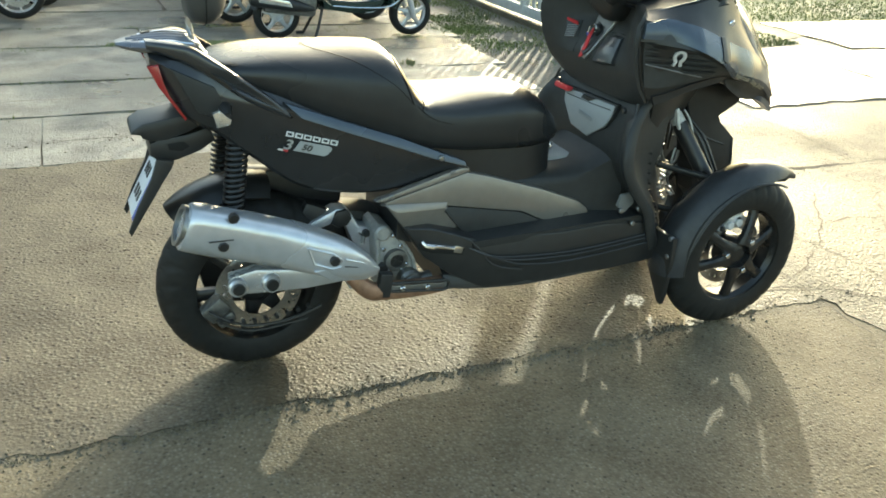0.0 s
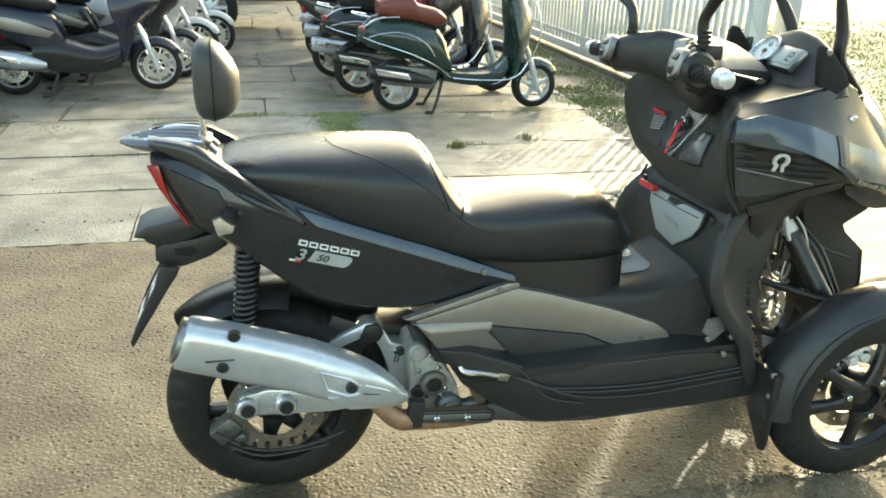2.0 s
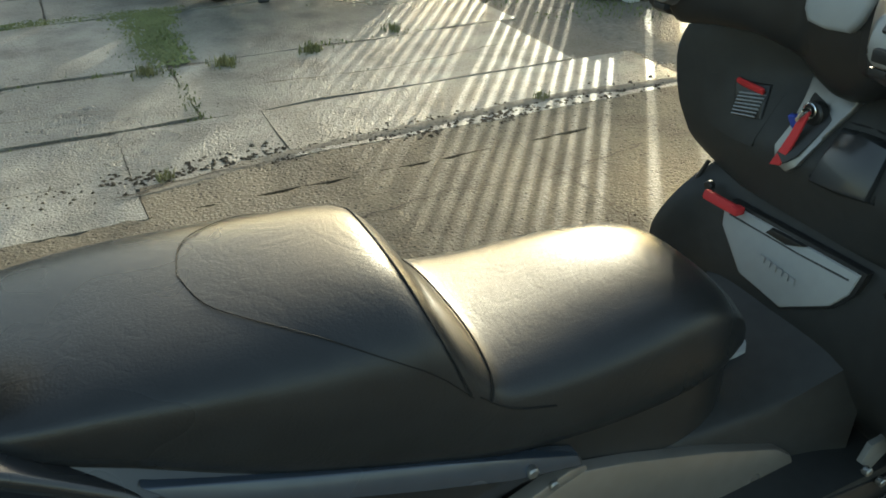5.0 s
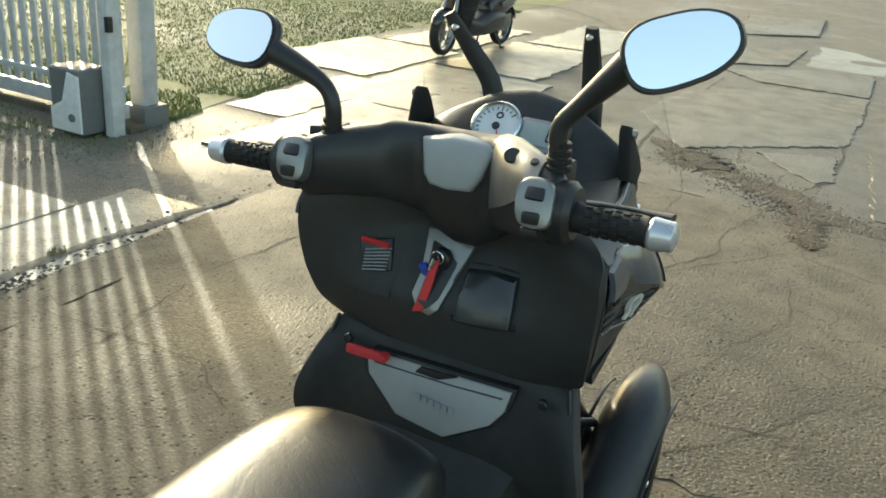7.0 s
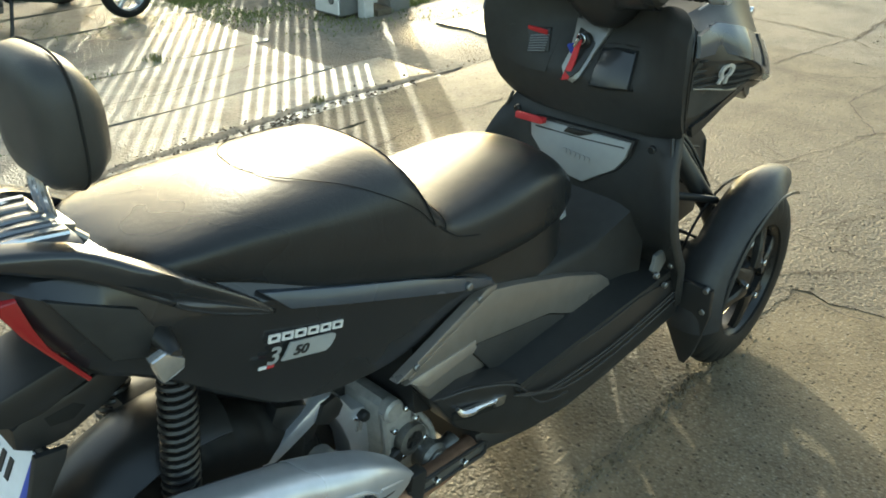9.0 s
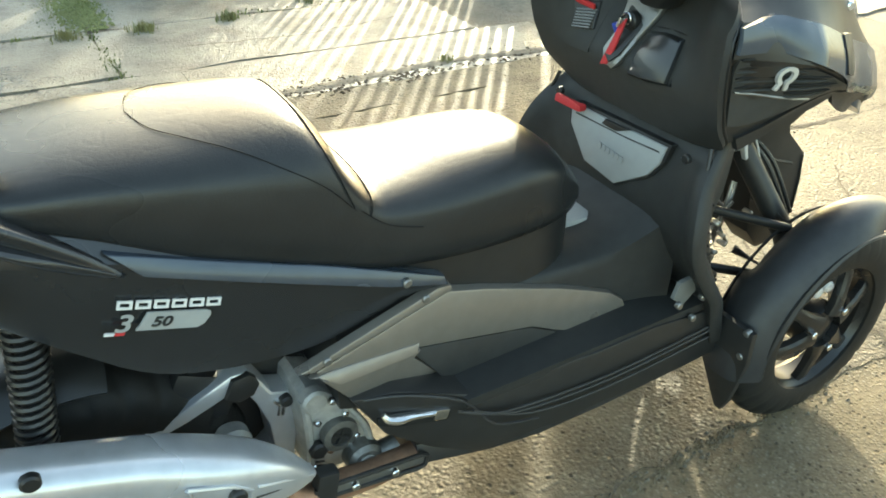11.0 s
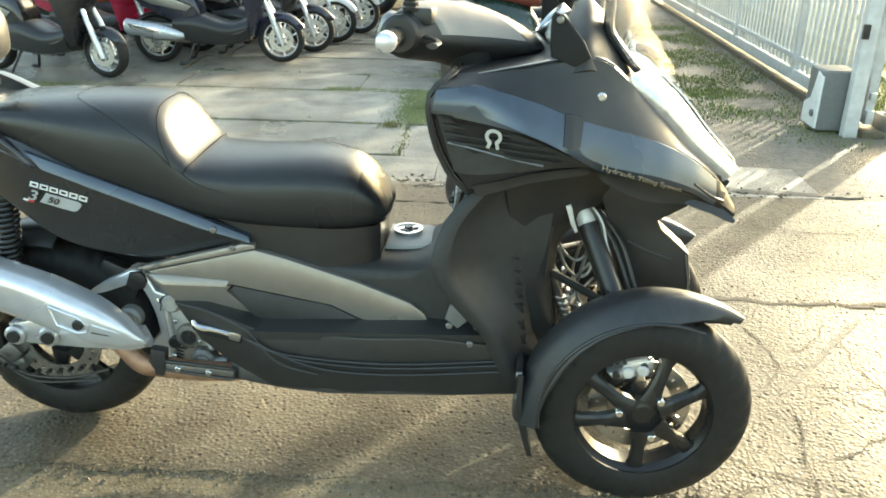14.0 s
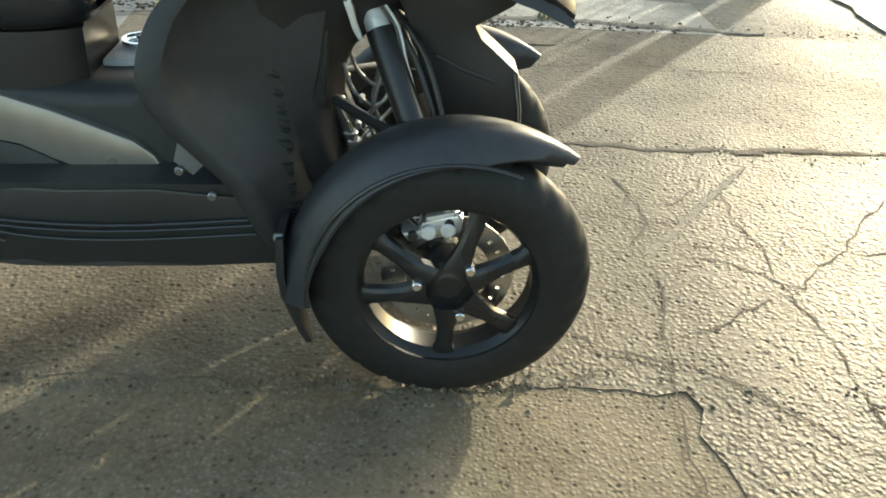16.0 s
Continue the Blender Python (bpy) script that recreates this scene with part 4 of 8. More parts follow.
part("number_plate", box(B(), (0.003, 0.146, 0.165), pm, 0.001), PLATE_WHITE, carrier, "white plate with plain bars")
for y, z, w in ((0.015, 0.036, 0.07), (0.012, -0.03, 0.085)):
    for k in range(3):
        part("plate_bar", box(B(), (0.002, w * 0.16, 0.03), pm @ Matrix.Translation((-0.0026, y + w * (k - 1) / 3, z))), PLASTIC, carrier)
part("plate_band", box(B(), (0.002, 0.018, 0.16), pm @ Matrix.Translation((-0.0026, -0.063, 0))), PLATE_BLUE, carrier)

# seat
def seat_section(w, top, side, bot, sq=0.62):
    pts = [(0.0, top)]
    for k in range(1, 10):
        a = math.pi / 2 * k / 9
        pts.append((w * math.sin(a) ** 0.82, side + (top - side) * math.cos(a) ** sq if k < 9 else side))
    return pts + [(w * 1.01, (side * 2 + bot) / 3), (w * 0.99, bot + 0.02), (w * 0.93, bot), (w * 0.5, bot), (0, bot)]


SEAT = [(-0.088, 0.03, 0.878, 0.873, 0.866), (-0.076, 0.07, 0.893, 0.88, 0.863), (-0.05, 0.108, 0.906, 0.885, 0.858), (0.0, 0.14, 0.917, 0.887, 0.852), (0.1, 0.156, 0.928, 0.875, 0.82), (0.2, 0.165, 0.931, 0.85, 0.775), (0.3, 0.168, 0.932, 0.82, 0.74),
        (0.37, 0.168, 0.929, 0.80, 0.715), (0.4, 0.167, 0.92, 0.79, 0.705), (0.425, 0.166, 0.895, 0.782, 0.695), (0.455, 0.165, 0.842, 0.765, 0.685), (0.485, 0.163, 0.806, 0.748, 0.675), (0.52, 0.162, 0.799, 0.735, 0.667),
        (0.6, 0.16, 0.798, 0.72, 0.655), (0.7, 0.156, 0.803, 0.715, 0.648), (0.78, 0.148, 0.803, 0.71, 0.645), (0.85, 0.135, 0.787, 0.705, 0.645), (0.9, 0.118, 0.745, 0.69, 0.648), (0.932, 0.095, 0.695, 0.675, 0.652), (0.942, 0.06, 0.672, 0.668, 0.658)]
seat = part("seat", half_loft(B(), [(x, seat_section(w, t, sd, b)) for x, w, t, sd, b in SEAT], "x", 3, 1), LEATHER, scooter, "worn black vinyl seat with a raised rear step", sharp=75)


def seat_point(x, f):
    """A place on the seat's skin: f from 0 (crown) to 1 (side), signed by side."""
    cols = list(zip(*SEAT))
    w, t, sd = (float(np.interp(x, cols[0], cols[k])) for k in (1, 2, 3))
    a = abs(f) * math.pi / 2
    return (x, math.copysign(w * math.sin(a) ** 0.82 + 0.001, f), sd + (t - sd) * (math.cos(a) ** 0.62 if abs(f) < 1 else 0) + 0.0012)


bm = B()
tube(bm, [seat_point(0.398 + 0.055 * abs(f) ** 2.5, f) for f in (k / 12 for k in range(-11, 12))], 0.0014, 6)
tube(bm, [seat_point(0.49 - 0.025 * abs(f) ** 2, f) for f in (k / 12 for k in range(-11, 12))], 0.0014, 6)
for s in (-1, 1):
    tube(bm, [seat_point(x, s * f) for x, f in ((0.455, 0.9), (0.5, 0.96), (0.56, 0.99))], 0.0009, 6, 4)
    tube(bm, [seat_point(x, s * f) for x, f in ((0.445, 0.93), (0.4, 0.86), (0.345, 0.73), (0.288, 0.54), (0.235, 0.36), (0.196, 0.19), (0.181, 0.0))], 0.00065, 6, 4)
part("seat_piping", bm, STITCH, seat)

# seat base and tunnel
base_half = lambda w, t, b: [(0, t), (w * 0.6, t), (w * 0.92, t - 0.012), (w, t - 0.04), (w * 1.04, b + 0.03), (w, b), (0, b)]
part("seat_base", half_loft(B(), [(0.42, base_half(0.13, 0.70, 0.4)), (0.55, base_half(0.132, 0.67, 0.36)), (0.68, base_half(0.13, 0.655, 0.34)), (0.8, base_half(0.128, 0.65, 0.34)), (0.88, base_half(0.11, 0.65, 0.34)), (0.92, base_half(0.085, 0.65, 0.34))], "x", 3, 2), PLASTIC, scooter, sharp=50)
part("tunnel_cover", half_loft(B(), [(0.56, base_half(0.132, 0.595, 0.33)), (0.7, base_half(0.135, 0.565, 0.33)), (0.85, base_half(0.135, 0.552, 0.33)), (1.0, base_half(0.138, 0.555, 0.33)), (1.08, base_half(0.15, 0.585, 0.33)), (1.14, base_half(0.17, 0.63, 0.34))], "x", 3, 2), PLASTIC_ROUGH, scooter, sharp=50)
bm = plate(B(), [(0.925, -0.03), (1.02, -0.035), (1.045, -0.015), (1.05, 0.1), (1.03, 0.118), (0.925, 0.115)], lambda u, v: 0.566, -0.02, 0.006, "z")
filler = part("filler_panel", bm, LID_GREY, scooter, "light grey fuel filler panel")
bm = disc(B(), (0.975, 0.055, 0.568), 0.038, "z", 0.007, 30, 0.003)
lathe(bm, [(0.032, 0.006), (0.038, 0.006), (0.038, 0.01), (0.032, 0.01)], (0.975, 0.055, 0.568), "z", 30)
box(bm, (0.054, 0.013, 0.007), pose(0.975, 0.055, 0.577, 0, 0, 25), 0.003)
cap = part("fuel_cap", bm, CHROME, filler)
part("cap_key_cover", disc(B(), (0.975, 0.055, 0.58), 0.011, "z", 0.003, 14, 0.001), PLASTIC, cap)

# flank panels, footboards, belly
def flank(u, v):
    return 0.178 - 0.1 * min(0.24, max(0.0, u - 0.36)) - 0.02 * max(0, u - 0.6) + 0.1 * max(0.0, 0.56 - v)


for s in (-1, 1):
    side_panel = part("flank_panel", plate(B(), [(0.362, 0.533), (0.62, 0.588), (0.7, 0.566), (0.87, 0.512), (1.0, 0.462), (1.035, 0.435), (1.048, 0.408), (0.89, 0.412), (0.86, 0.424), (0.805, 0.45), (0.56, 0.497), (0.4, 0.505)], lambda u, v: s * flank(u, v), -s * 0.02, 0.004), CHAMPAGNE, scooter, "grey champagne-painted flank panel")
    part("flank_strip", plate(B(), [(0.335, 0.541), (0.595, 0.604), (0.622, 0.602), (0.625, 0.592), (0.36, 0.537)], lambda u, v: s * (flank(u, v) + 0.003), -s * 0.02, 0.002), CHAMPAGNE, side_panel)
    part("flank_lower_facet", plate(B(), [(0.365, 0.528), (0.4, 0.503), (0.56, 0.495), (0.548, 0.482), (0.605, 0.418), (0.5, 0.424), (0.43, 0.442)], lambda u, v: s * (flank(u, v) + 0.006 + 0.25 * (v - 0.5)), -s * 0.02, 0.003), CHAMPAGNE, side_panel)
    part("flank_crease", plate(B(), [(0.352, 0.529), (0.39, 0.527), (0.558, 0.509), (0.55, 0.495), (0.4, 0.503), (0.365, 0.5255)], lambda u, v: s * (flank(u, v) + 0.0075 - 0.4 * (v - 0.497 - 0.12 * max(0, 0.55 - u))), -s * 0.02, 0.001), CHAMPAGNE, side_panel)
    part("strip_groove", tube(B(), [(u, s * (flank(u, v) + 0.001), v) for u, v in ((0.345, 0.5375), (0.48, 0.566), (0.6, 0.594))], 0.0022, 6), STITCH, side_panel)
    part("flank_insert", plate(B(), [(0.565, 0.493), (0.805, 0.447), (0.86, 0.42), (0.9, 0.40), (0.62, 0.395), (0.603, 0.42), (0.552, 0.482)], lambda u, v: s * (flank(u, v) - 0.004), -s * 0.02, 0.003), PLASTIC_ROUGH, side_panel)
    for x, z in ((0.384, 0.5485), (0.57, 0.594)):
        part("panel_bolt", disc(B(), (x, s * (flank(x, z) + 0.004), z), 0.0075, "y", 0.004, 12, 0.002), GREY_METAL, side_panel)
    # lower fairing with stepped ribs
    belly = part("lower_fairing", plate(B(), [(0.42, 0.455), (0.5, 0.452), (0.6, 0.418), (0.64, 0.405), (0.9, 0.405), (1.05, 0.412), (1.2, 0.4), (1.27, 0.34), (1.265, 0.262), (1.1, 0.248), (0.85, 0.24), (0.66, 0.248), (0.56, 0.3), (0.48, 0.36)], lambda u, v: s * (0.187 + 0.05 * min(1, max(0, (u - 0.42) / 0.3)) - 0.0 + 0.1 * (0.33 - v) * (v < 0.33) * -1), -s * 0.07, 0.006), PLASTIC, scooter, "black plastic lower fairing")
    for d in (0.0, 0.012, 0.03):
        rib = tube(B(), [(0.6 + d, s * 0.235, 0.392 - d * 0.4), (0.7 + d * 2, s * 0.24, 0.352 - d), (0.95, s * 0.241, 0.338 - d), (1.22, s * 0.241, 0.36 - d)], 0.0025, 6, 4)
        part("fairing_rib", rib, MUDGUARD, belly)
    bm = tube(B(), [(0.44, s * 0.189, 0.45), (0.51, s * 0.207, 0.445), (0.61, s * 0.23, 0.408), (0.68, s * 0.239, 0.33), (0.78, s * 0.239, 0.3)], 0.0025, 6, 4)
    part("fairing_rib", bm, MUDGUARD, belly)
    part("footboard", plate(B(), [(0.6, s * 0.14), (0.62, s * 0.232), (1.22, s * 0.232), (1.24, s * 0.14)], lambda u, v: 0.385 + 0.1 * max(0, u - 1.05), 0.022, 0.004, "z"), PLASTIC_ROUGH, belly)
    for k in range(5):
        part("tread_rib", tube(B(), [(0.7, s * (0.155 + 0.015 * k), 0.4065), (1.04, s * (0.155 + 0.015 * k), 0.4065)], 0.0025, 6), RUBBER, belly)
    peg = part("folding_footpeg", tube(B(), [(0.47, s * 0.202, 0.416), (0.478, s * 0.206, 0.405), (0.498, s * 0.21, 0.4), (0.515, s * 0.211, 0.399), (0.55, s * 0.211, 0.39), (0.583, s * 0.212, 0.381)], [0.006, 0.009, 0.0105, 0.0085, 0.0075, 0.0085], 10, 3, 0.8), CHROME, scooter, "folded bright metal footpeg")
    part("peg_hinge", box(B(), (0.03, 0.016, 0.022), pose(0.576, s * 0.213, 0.383, 0, 14, 0), 0.004), CHROME, peg)
    part("peg_recess", plate(B(), [(0.462, 0.406), (0.5, 0.405), (0.595, 0.384), (0.59, 0.364), (0.5, 0.375), (0.464, 0.388)], lambda u, v: s * (0.1905 + 0.05 * min(1, max(0, (u - 0.42) / 0.3))), -s * 0.01, 0.002), STITCH, peg)
    part("kick_plate", plate(B(), [(1.1, 0.5), (1.135, 0.505), (1.15, 0.47), (1.12, 0.44), (1.09, 0.465)], lambda u, v: s * 0.236, -s * 0.01, 0.003), BOX_DARK, belly)
bm = half_loft(B(), [(0.55, [(0, 0.3), (0.15, 0.3), (0.19, 0.27), (0.17, 0.235), (0, 0.23)]), (0.8, [(0, 0.3), (0.18, 0.3), (0.225, 0.26), (0.2, 0.225), (0, 0.22)]), (1.25, [(0, 0.3), (0.18, 0.3), (0.225, 0.275), (0.2, 0.25), (0, 0.24)])], "x", 3, 2)
part("belly_pan", bm, PLASTIC, scooter)

# leg shield: stations up the height, half sections of (y, x) from the rear centre to the front centre
def shield_half(rear, front, hw, mid):
    return [(0, mid), (hw * 0.5, mid), (hw * 0.74, mid - 0.004), (hw * 0.9, rear + 0.006), (hw, rear), (hw * 1.015, rear + 0.016), (hw * 0.99, rear + 0.04), (hw * 0.86, rear + 0.06), (hw * 0.6, mid + 0.1), (hw * 0.4, front - 0.03), (0, front - 0.03)]


SHIELD = [(0.3, 1.24, 1.29, 0.235, 1.25), (0.36, 1.21, 1.31, 0.245, 1.22), (0.43, 1.18, 1.325, 0.255, 1.19), (0.48, 1.14, 1.33, 0.262, 1.155), (0.53, 1.1, 1.338, 0.27, 1.125), (0.585, 1.066, 1.352, 0.275, 1.102), (0.64, 1.06, 1.36, 0.27, 1.1), (0.7, 1.078, 1.37, 0.25, 1.112), (0.745, 1.11, 1.38, 0.232, 1.128), (0.785, 1.15, 1.385, 0.21, 1.15)]
shield = part("leg_shield", half_loft(B(), [(z, shield_half(r, f, h, m)) for z, r, f, h, m in SHIELD], "z", 4, 2), PLASTIC_ROUGH, scooter, "black leg shield with glove box", sharp=40)
LID = [(-0.128, 0.742), (-0.122, 0.705), (-0.1, 0.672), (-0.018, 0.617), (0.078, 0.628), (0.14, 0.69), (0.146, 0.718), (0.13, 0.732)]
lid = part("glove_box_lid", plate(B(), LID, lambda u, v: 1.092 + 0.14 * max(0, v - 0.66) - 0.0, 0.02, 0.005, "x"), LID_GREY, shield, "light grey glove box lid")
part("lid_gasket", plate(B(), [(u * 1.06 - 0.0, 0.68 + (v - 0.68) * 1.1) for u, v in LID], lambda u, v: 1.0965 + 0.14 * max(0, v - 0.66), 0.014, 0.003, "x"), PLASTIC, shield)
part("lid_groove", tube(B(), [(1.1015, 0.13, 0.715), (1.1022, -0.02, 0.72), (1.103, -0.115, 0.727)], 0.0025, 6), PLASTIC, lid)
part("lid_latch", plate(B(), [(0.005, 0.722), (0.05, 0.722), (0.04, 0.735), (-0.03, 0.738)], lambda u, v: 1.099, 0.01, 0.002, "x"), PLASTIC, lid)
bm = B()
for k in range(6):
    box(bm, (0.002, 0.009, 0.012), pose(1.0915, 0.035 - 0.013 * k, 0.682 - 0.001 * k))
part("lid_mark", bm, LID_GREY, lid)
bm = B()
box(bm, (0.012, 0.075, 0.018), pose(1.085, 0.14, 0.737, 0, 10, 4), 0.005)
box(bm, (0.02, 0.016, 0.014), pose(1.088, 0.105, 0.738, 0, 0, 0), 0.004)
part("bag_hook", bm, RED_TAG, shield, "red folding bag hook")
for s in (-1, 1):
    part("shield_screw", disc(B(), (1.098, s * 0.185, 0.745), 0.009, "x", 0.006, 12, 0.002), PLASTIC, shield)
    part("shield_trim", tube(B(), [(1.118, s * 0.218, 0.775), (1.1, s * 0.238, 0.7), (1.09, s * 0.262, 0.62), (1.1, s * 0.262, 0.53)], 0.004, 6, 4), PLASTIC, shield)

def shield_y(x, z):
    """Half width of the leg shield's front side at x and z."""
    cols = list(zip(*SHIELD))
    r, f, h, m = (float(np.interp(z, cols[0], c)) for c in cols[1:])
    pts = [(r + 0.016, h * 1.015), (r + 0.04, h * 0.99), (r + 0.06, h * 0.86), (m + 0.1, h * 0.6), (f - 0.03, h * 0.4)]
    return float(np.interp(x, [p[0] for p in pts], [p[1] for p in pts]))


for s in (-1, 1):
    for k in range(8):
        f = k / 7
        x, z = 1.246 + 0.03 * f, 0.6 - 0.235 * f
        y = s * (shield_y(x, z) + 0.003)
        louver = part("shield_louver", plate(B(), [(x - 0.012, z + 0.012), (x + 0.014, z + 0.004), (x + 0.017, z - 0.01), (x - 0.006, z - 0.004)], lambda u, v: y - s * 0.3 * (u - x), -s * 0.014, 0.003), PLASTIC, shield)
        part("louver_gap", tube(B(), [(x - 0.012, y, z - 0.006), (x + 0.014, y - s * 0.006, z - 0.014)], 0.004, 6), STITCH, louver)
    for x, z in ((1.1, 0.452), (1.165, 0.452), (1.15, 0.405)):
        part("shield_bolt", disc(B(), (x, s * 0.242, z), 0.008, "y", 0.006, 10, 0.002), GREY_METAL, shield)

# front fairing: stations of x, top, ridge (y, z), upper and lower edge of the painted band (y, z), lower edge (y, z)
NOSE = [(1.145, 1.03, 0.215, 1.036, 0.256, 1.018, 0.268, 0.964, 0.236, 0.785), (1.2, 1.04, 0.218, 1.048, 0.263, 1.008, 0.284, 0.95, 0.238, 0.797),
        (1.25, 1.05, 0.22, 1.058, 0.265, 0.996, 0.297, 0.933, 0.238, 0.81), (1.35, 1.06, 0.205, 1.076, 0.254, 0.961, 0.287, 0.892, 0.233, 0.834),
        (1.42, 1.055, 0.178, 1.07, 0.232, 0.942, 0.257, 0.858, 0.222, 0.825), (1.5, 0.995, 0.148, 1.002, 0.208, 0.917, 0.24, 0.838, 0.2, 0.79),
        (1.57, 0.925, 0.128, 0.933, 0.18, 0.889, 0.212, 0.818, 0.17, 0.762), (1.64, 0.85, 0.104, 0.858, 0.146, 0.847, 0.174, 0.788, 0.135, 0.735),
        (1.71, 0.795, 0.078, 0.797, 0.108, 0.788, 0.13, 0.742, 0.1, 0.702), (1.765, 0.72, 0.05, 0.72, 0.07, 0.715, 0.088, 0.698, 0.07, 0.678)]
EDGE = [(0.77, 1.15), (0.785, 1.14), (0.828, 1.1), (0.89, 1.071), (0.93, 1.06), (0.969, 1.054), (1.0, 1.058), (1.02, 1.075), (1.04, 1.11), (1.06, 1.13)]


def nose_section(T, yr, zr, yu, zu, yc, zc, yl, zl):
    return [(0, T), (yr * 0.6, T + (zr - T) * 0.4), (yr - 0.008, zr - 0.001), (yr + 0.003, zr - 0.008), (yr + (yu - yr) * 0.45 - 0.004, zr + (zu - zr) * 0.5), (yu, zu), ((yu + yc) / 2 + 0.004, (zu + zc) / 2), (yc, zc),
            (yc - 0.012, zc - 0.014), ((yc + yl) / 2 - 0.006, (zc + zl) / 2), (yl, zl + 0.004), (yl - 0.012, zl), (yl * 0.5, zl + 0.01), (0, zl + 0.02)]


def nose_values(x):
    cols = list(zip(*NOSE))
    return [float(np.interp(x, cols[0], c)) for c in cols[1:]]


def nose_at(x, v):
    """The fairing's half width at x and a height z = v."""
    pts = nose_section(*nose_values(max(x, 1.145)))[3:11]
    zs = [p[1] for p in pts][::-1]
    return float(np.interp(v, zs, [p[0] for p in pts][::-1]))


def swept(bm):
    """Draws the fairing's rear edge back in a bow."""
    for v in bm.verts:
        if v.co.x < 1.25:
            e = float(np.interp(v.co.z, [p[0] for p in EDGE], [p[1] for p in EDGE])) - 1.145
            v.co.x += e * (1.25 - v.co.x) / 0.105
    return bm


def skin(bm, upper, lower, depth, th, nv=5, steps=4):
    """A curved sheet between two lines of (u, v), laid on depth(u, v) as y and thickened inwards."""
    up, lo = catmull(upper, steps), catmull(lower, steps)
    tmp = bmesh.new()
    rows = []
    for side in (0, 1):
        rows.append([[tmp.verts.new((a[0] + (b[0] - a[0]) * k / nv, depth(a[0] + (b[0] - a[0]) * k / nv, a[1] + (b[1] - a[1]) * k / nv) + side * th, a[1] + (b[1] - a[1]) * k / nv)) for k in range(nv + 1)] for a, b in zip(up, lo)])
    f, g = rows
    n = len(f)
    for i in range(n - 1):
        for k in range(nv):
            tmp.faces.new((f[i][k], f[i + 1][k], f[i + 1][k + 1], f[i][k + 1]))
            tmp.faces.new((g[i][k + 1], g[i + 1][k + 1], g[i + 1][k], g[i][k]))
        tmp.faces.new((f[i + 1][0], f[i][0], g[i][0], g[i + 1][0]))
        tmp.faces.new((f[i][nv], f[i + 1][nv], g[i + 1][nv], g[i][nv]))
    for k in range(nv):
        tmp.faces.new((f[0][k], f[0][k + 1], g[0][k + 1], g[0][k]))
        tmp.faces.new((f[-1][k + 1], f[-1][k], g[-1][k], g[-1][k + 1]))
    return merge(bm, tmp)


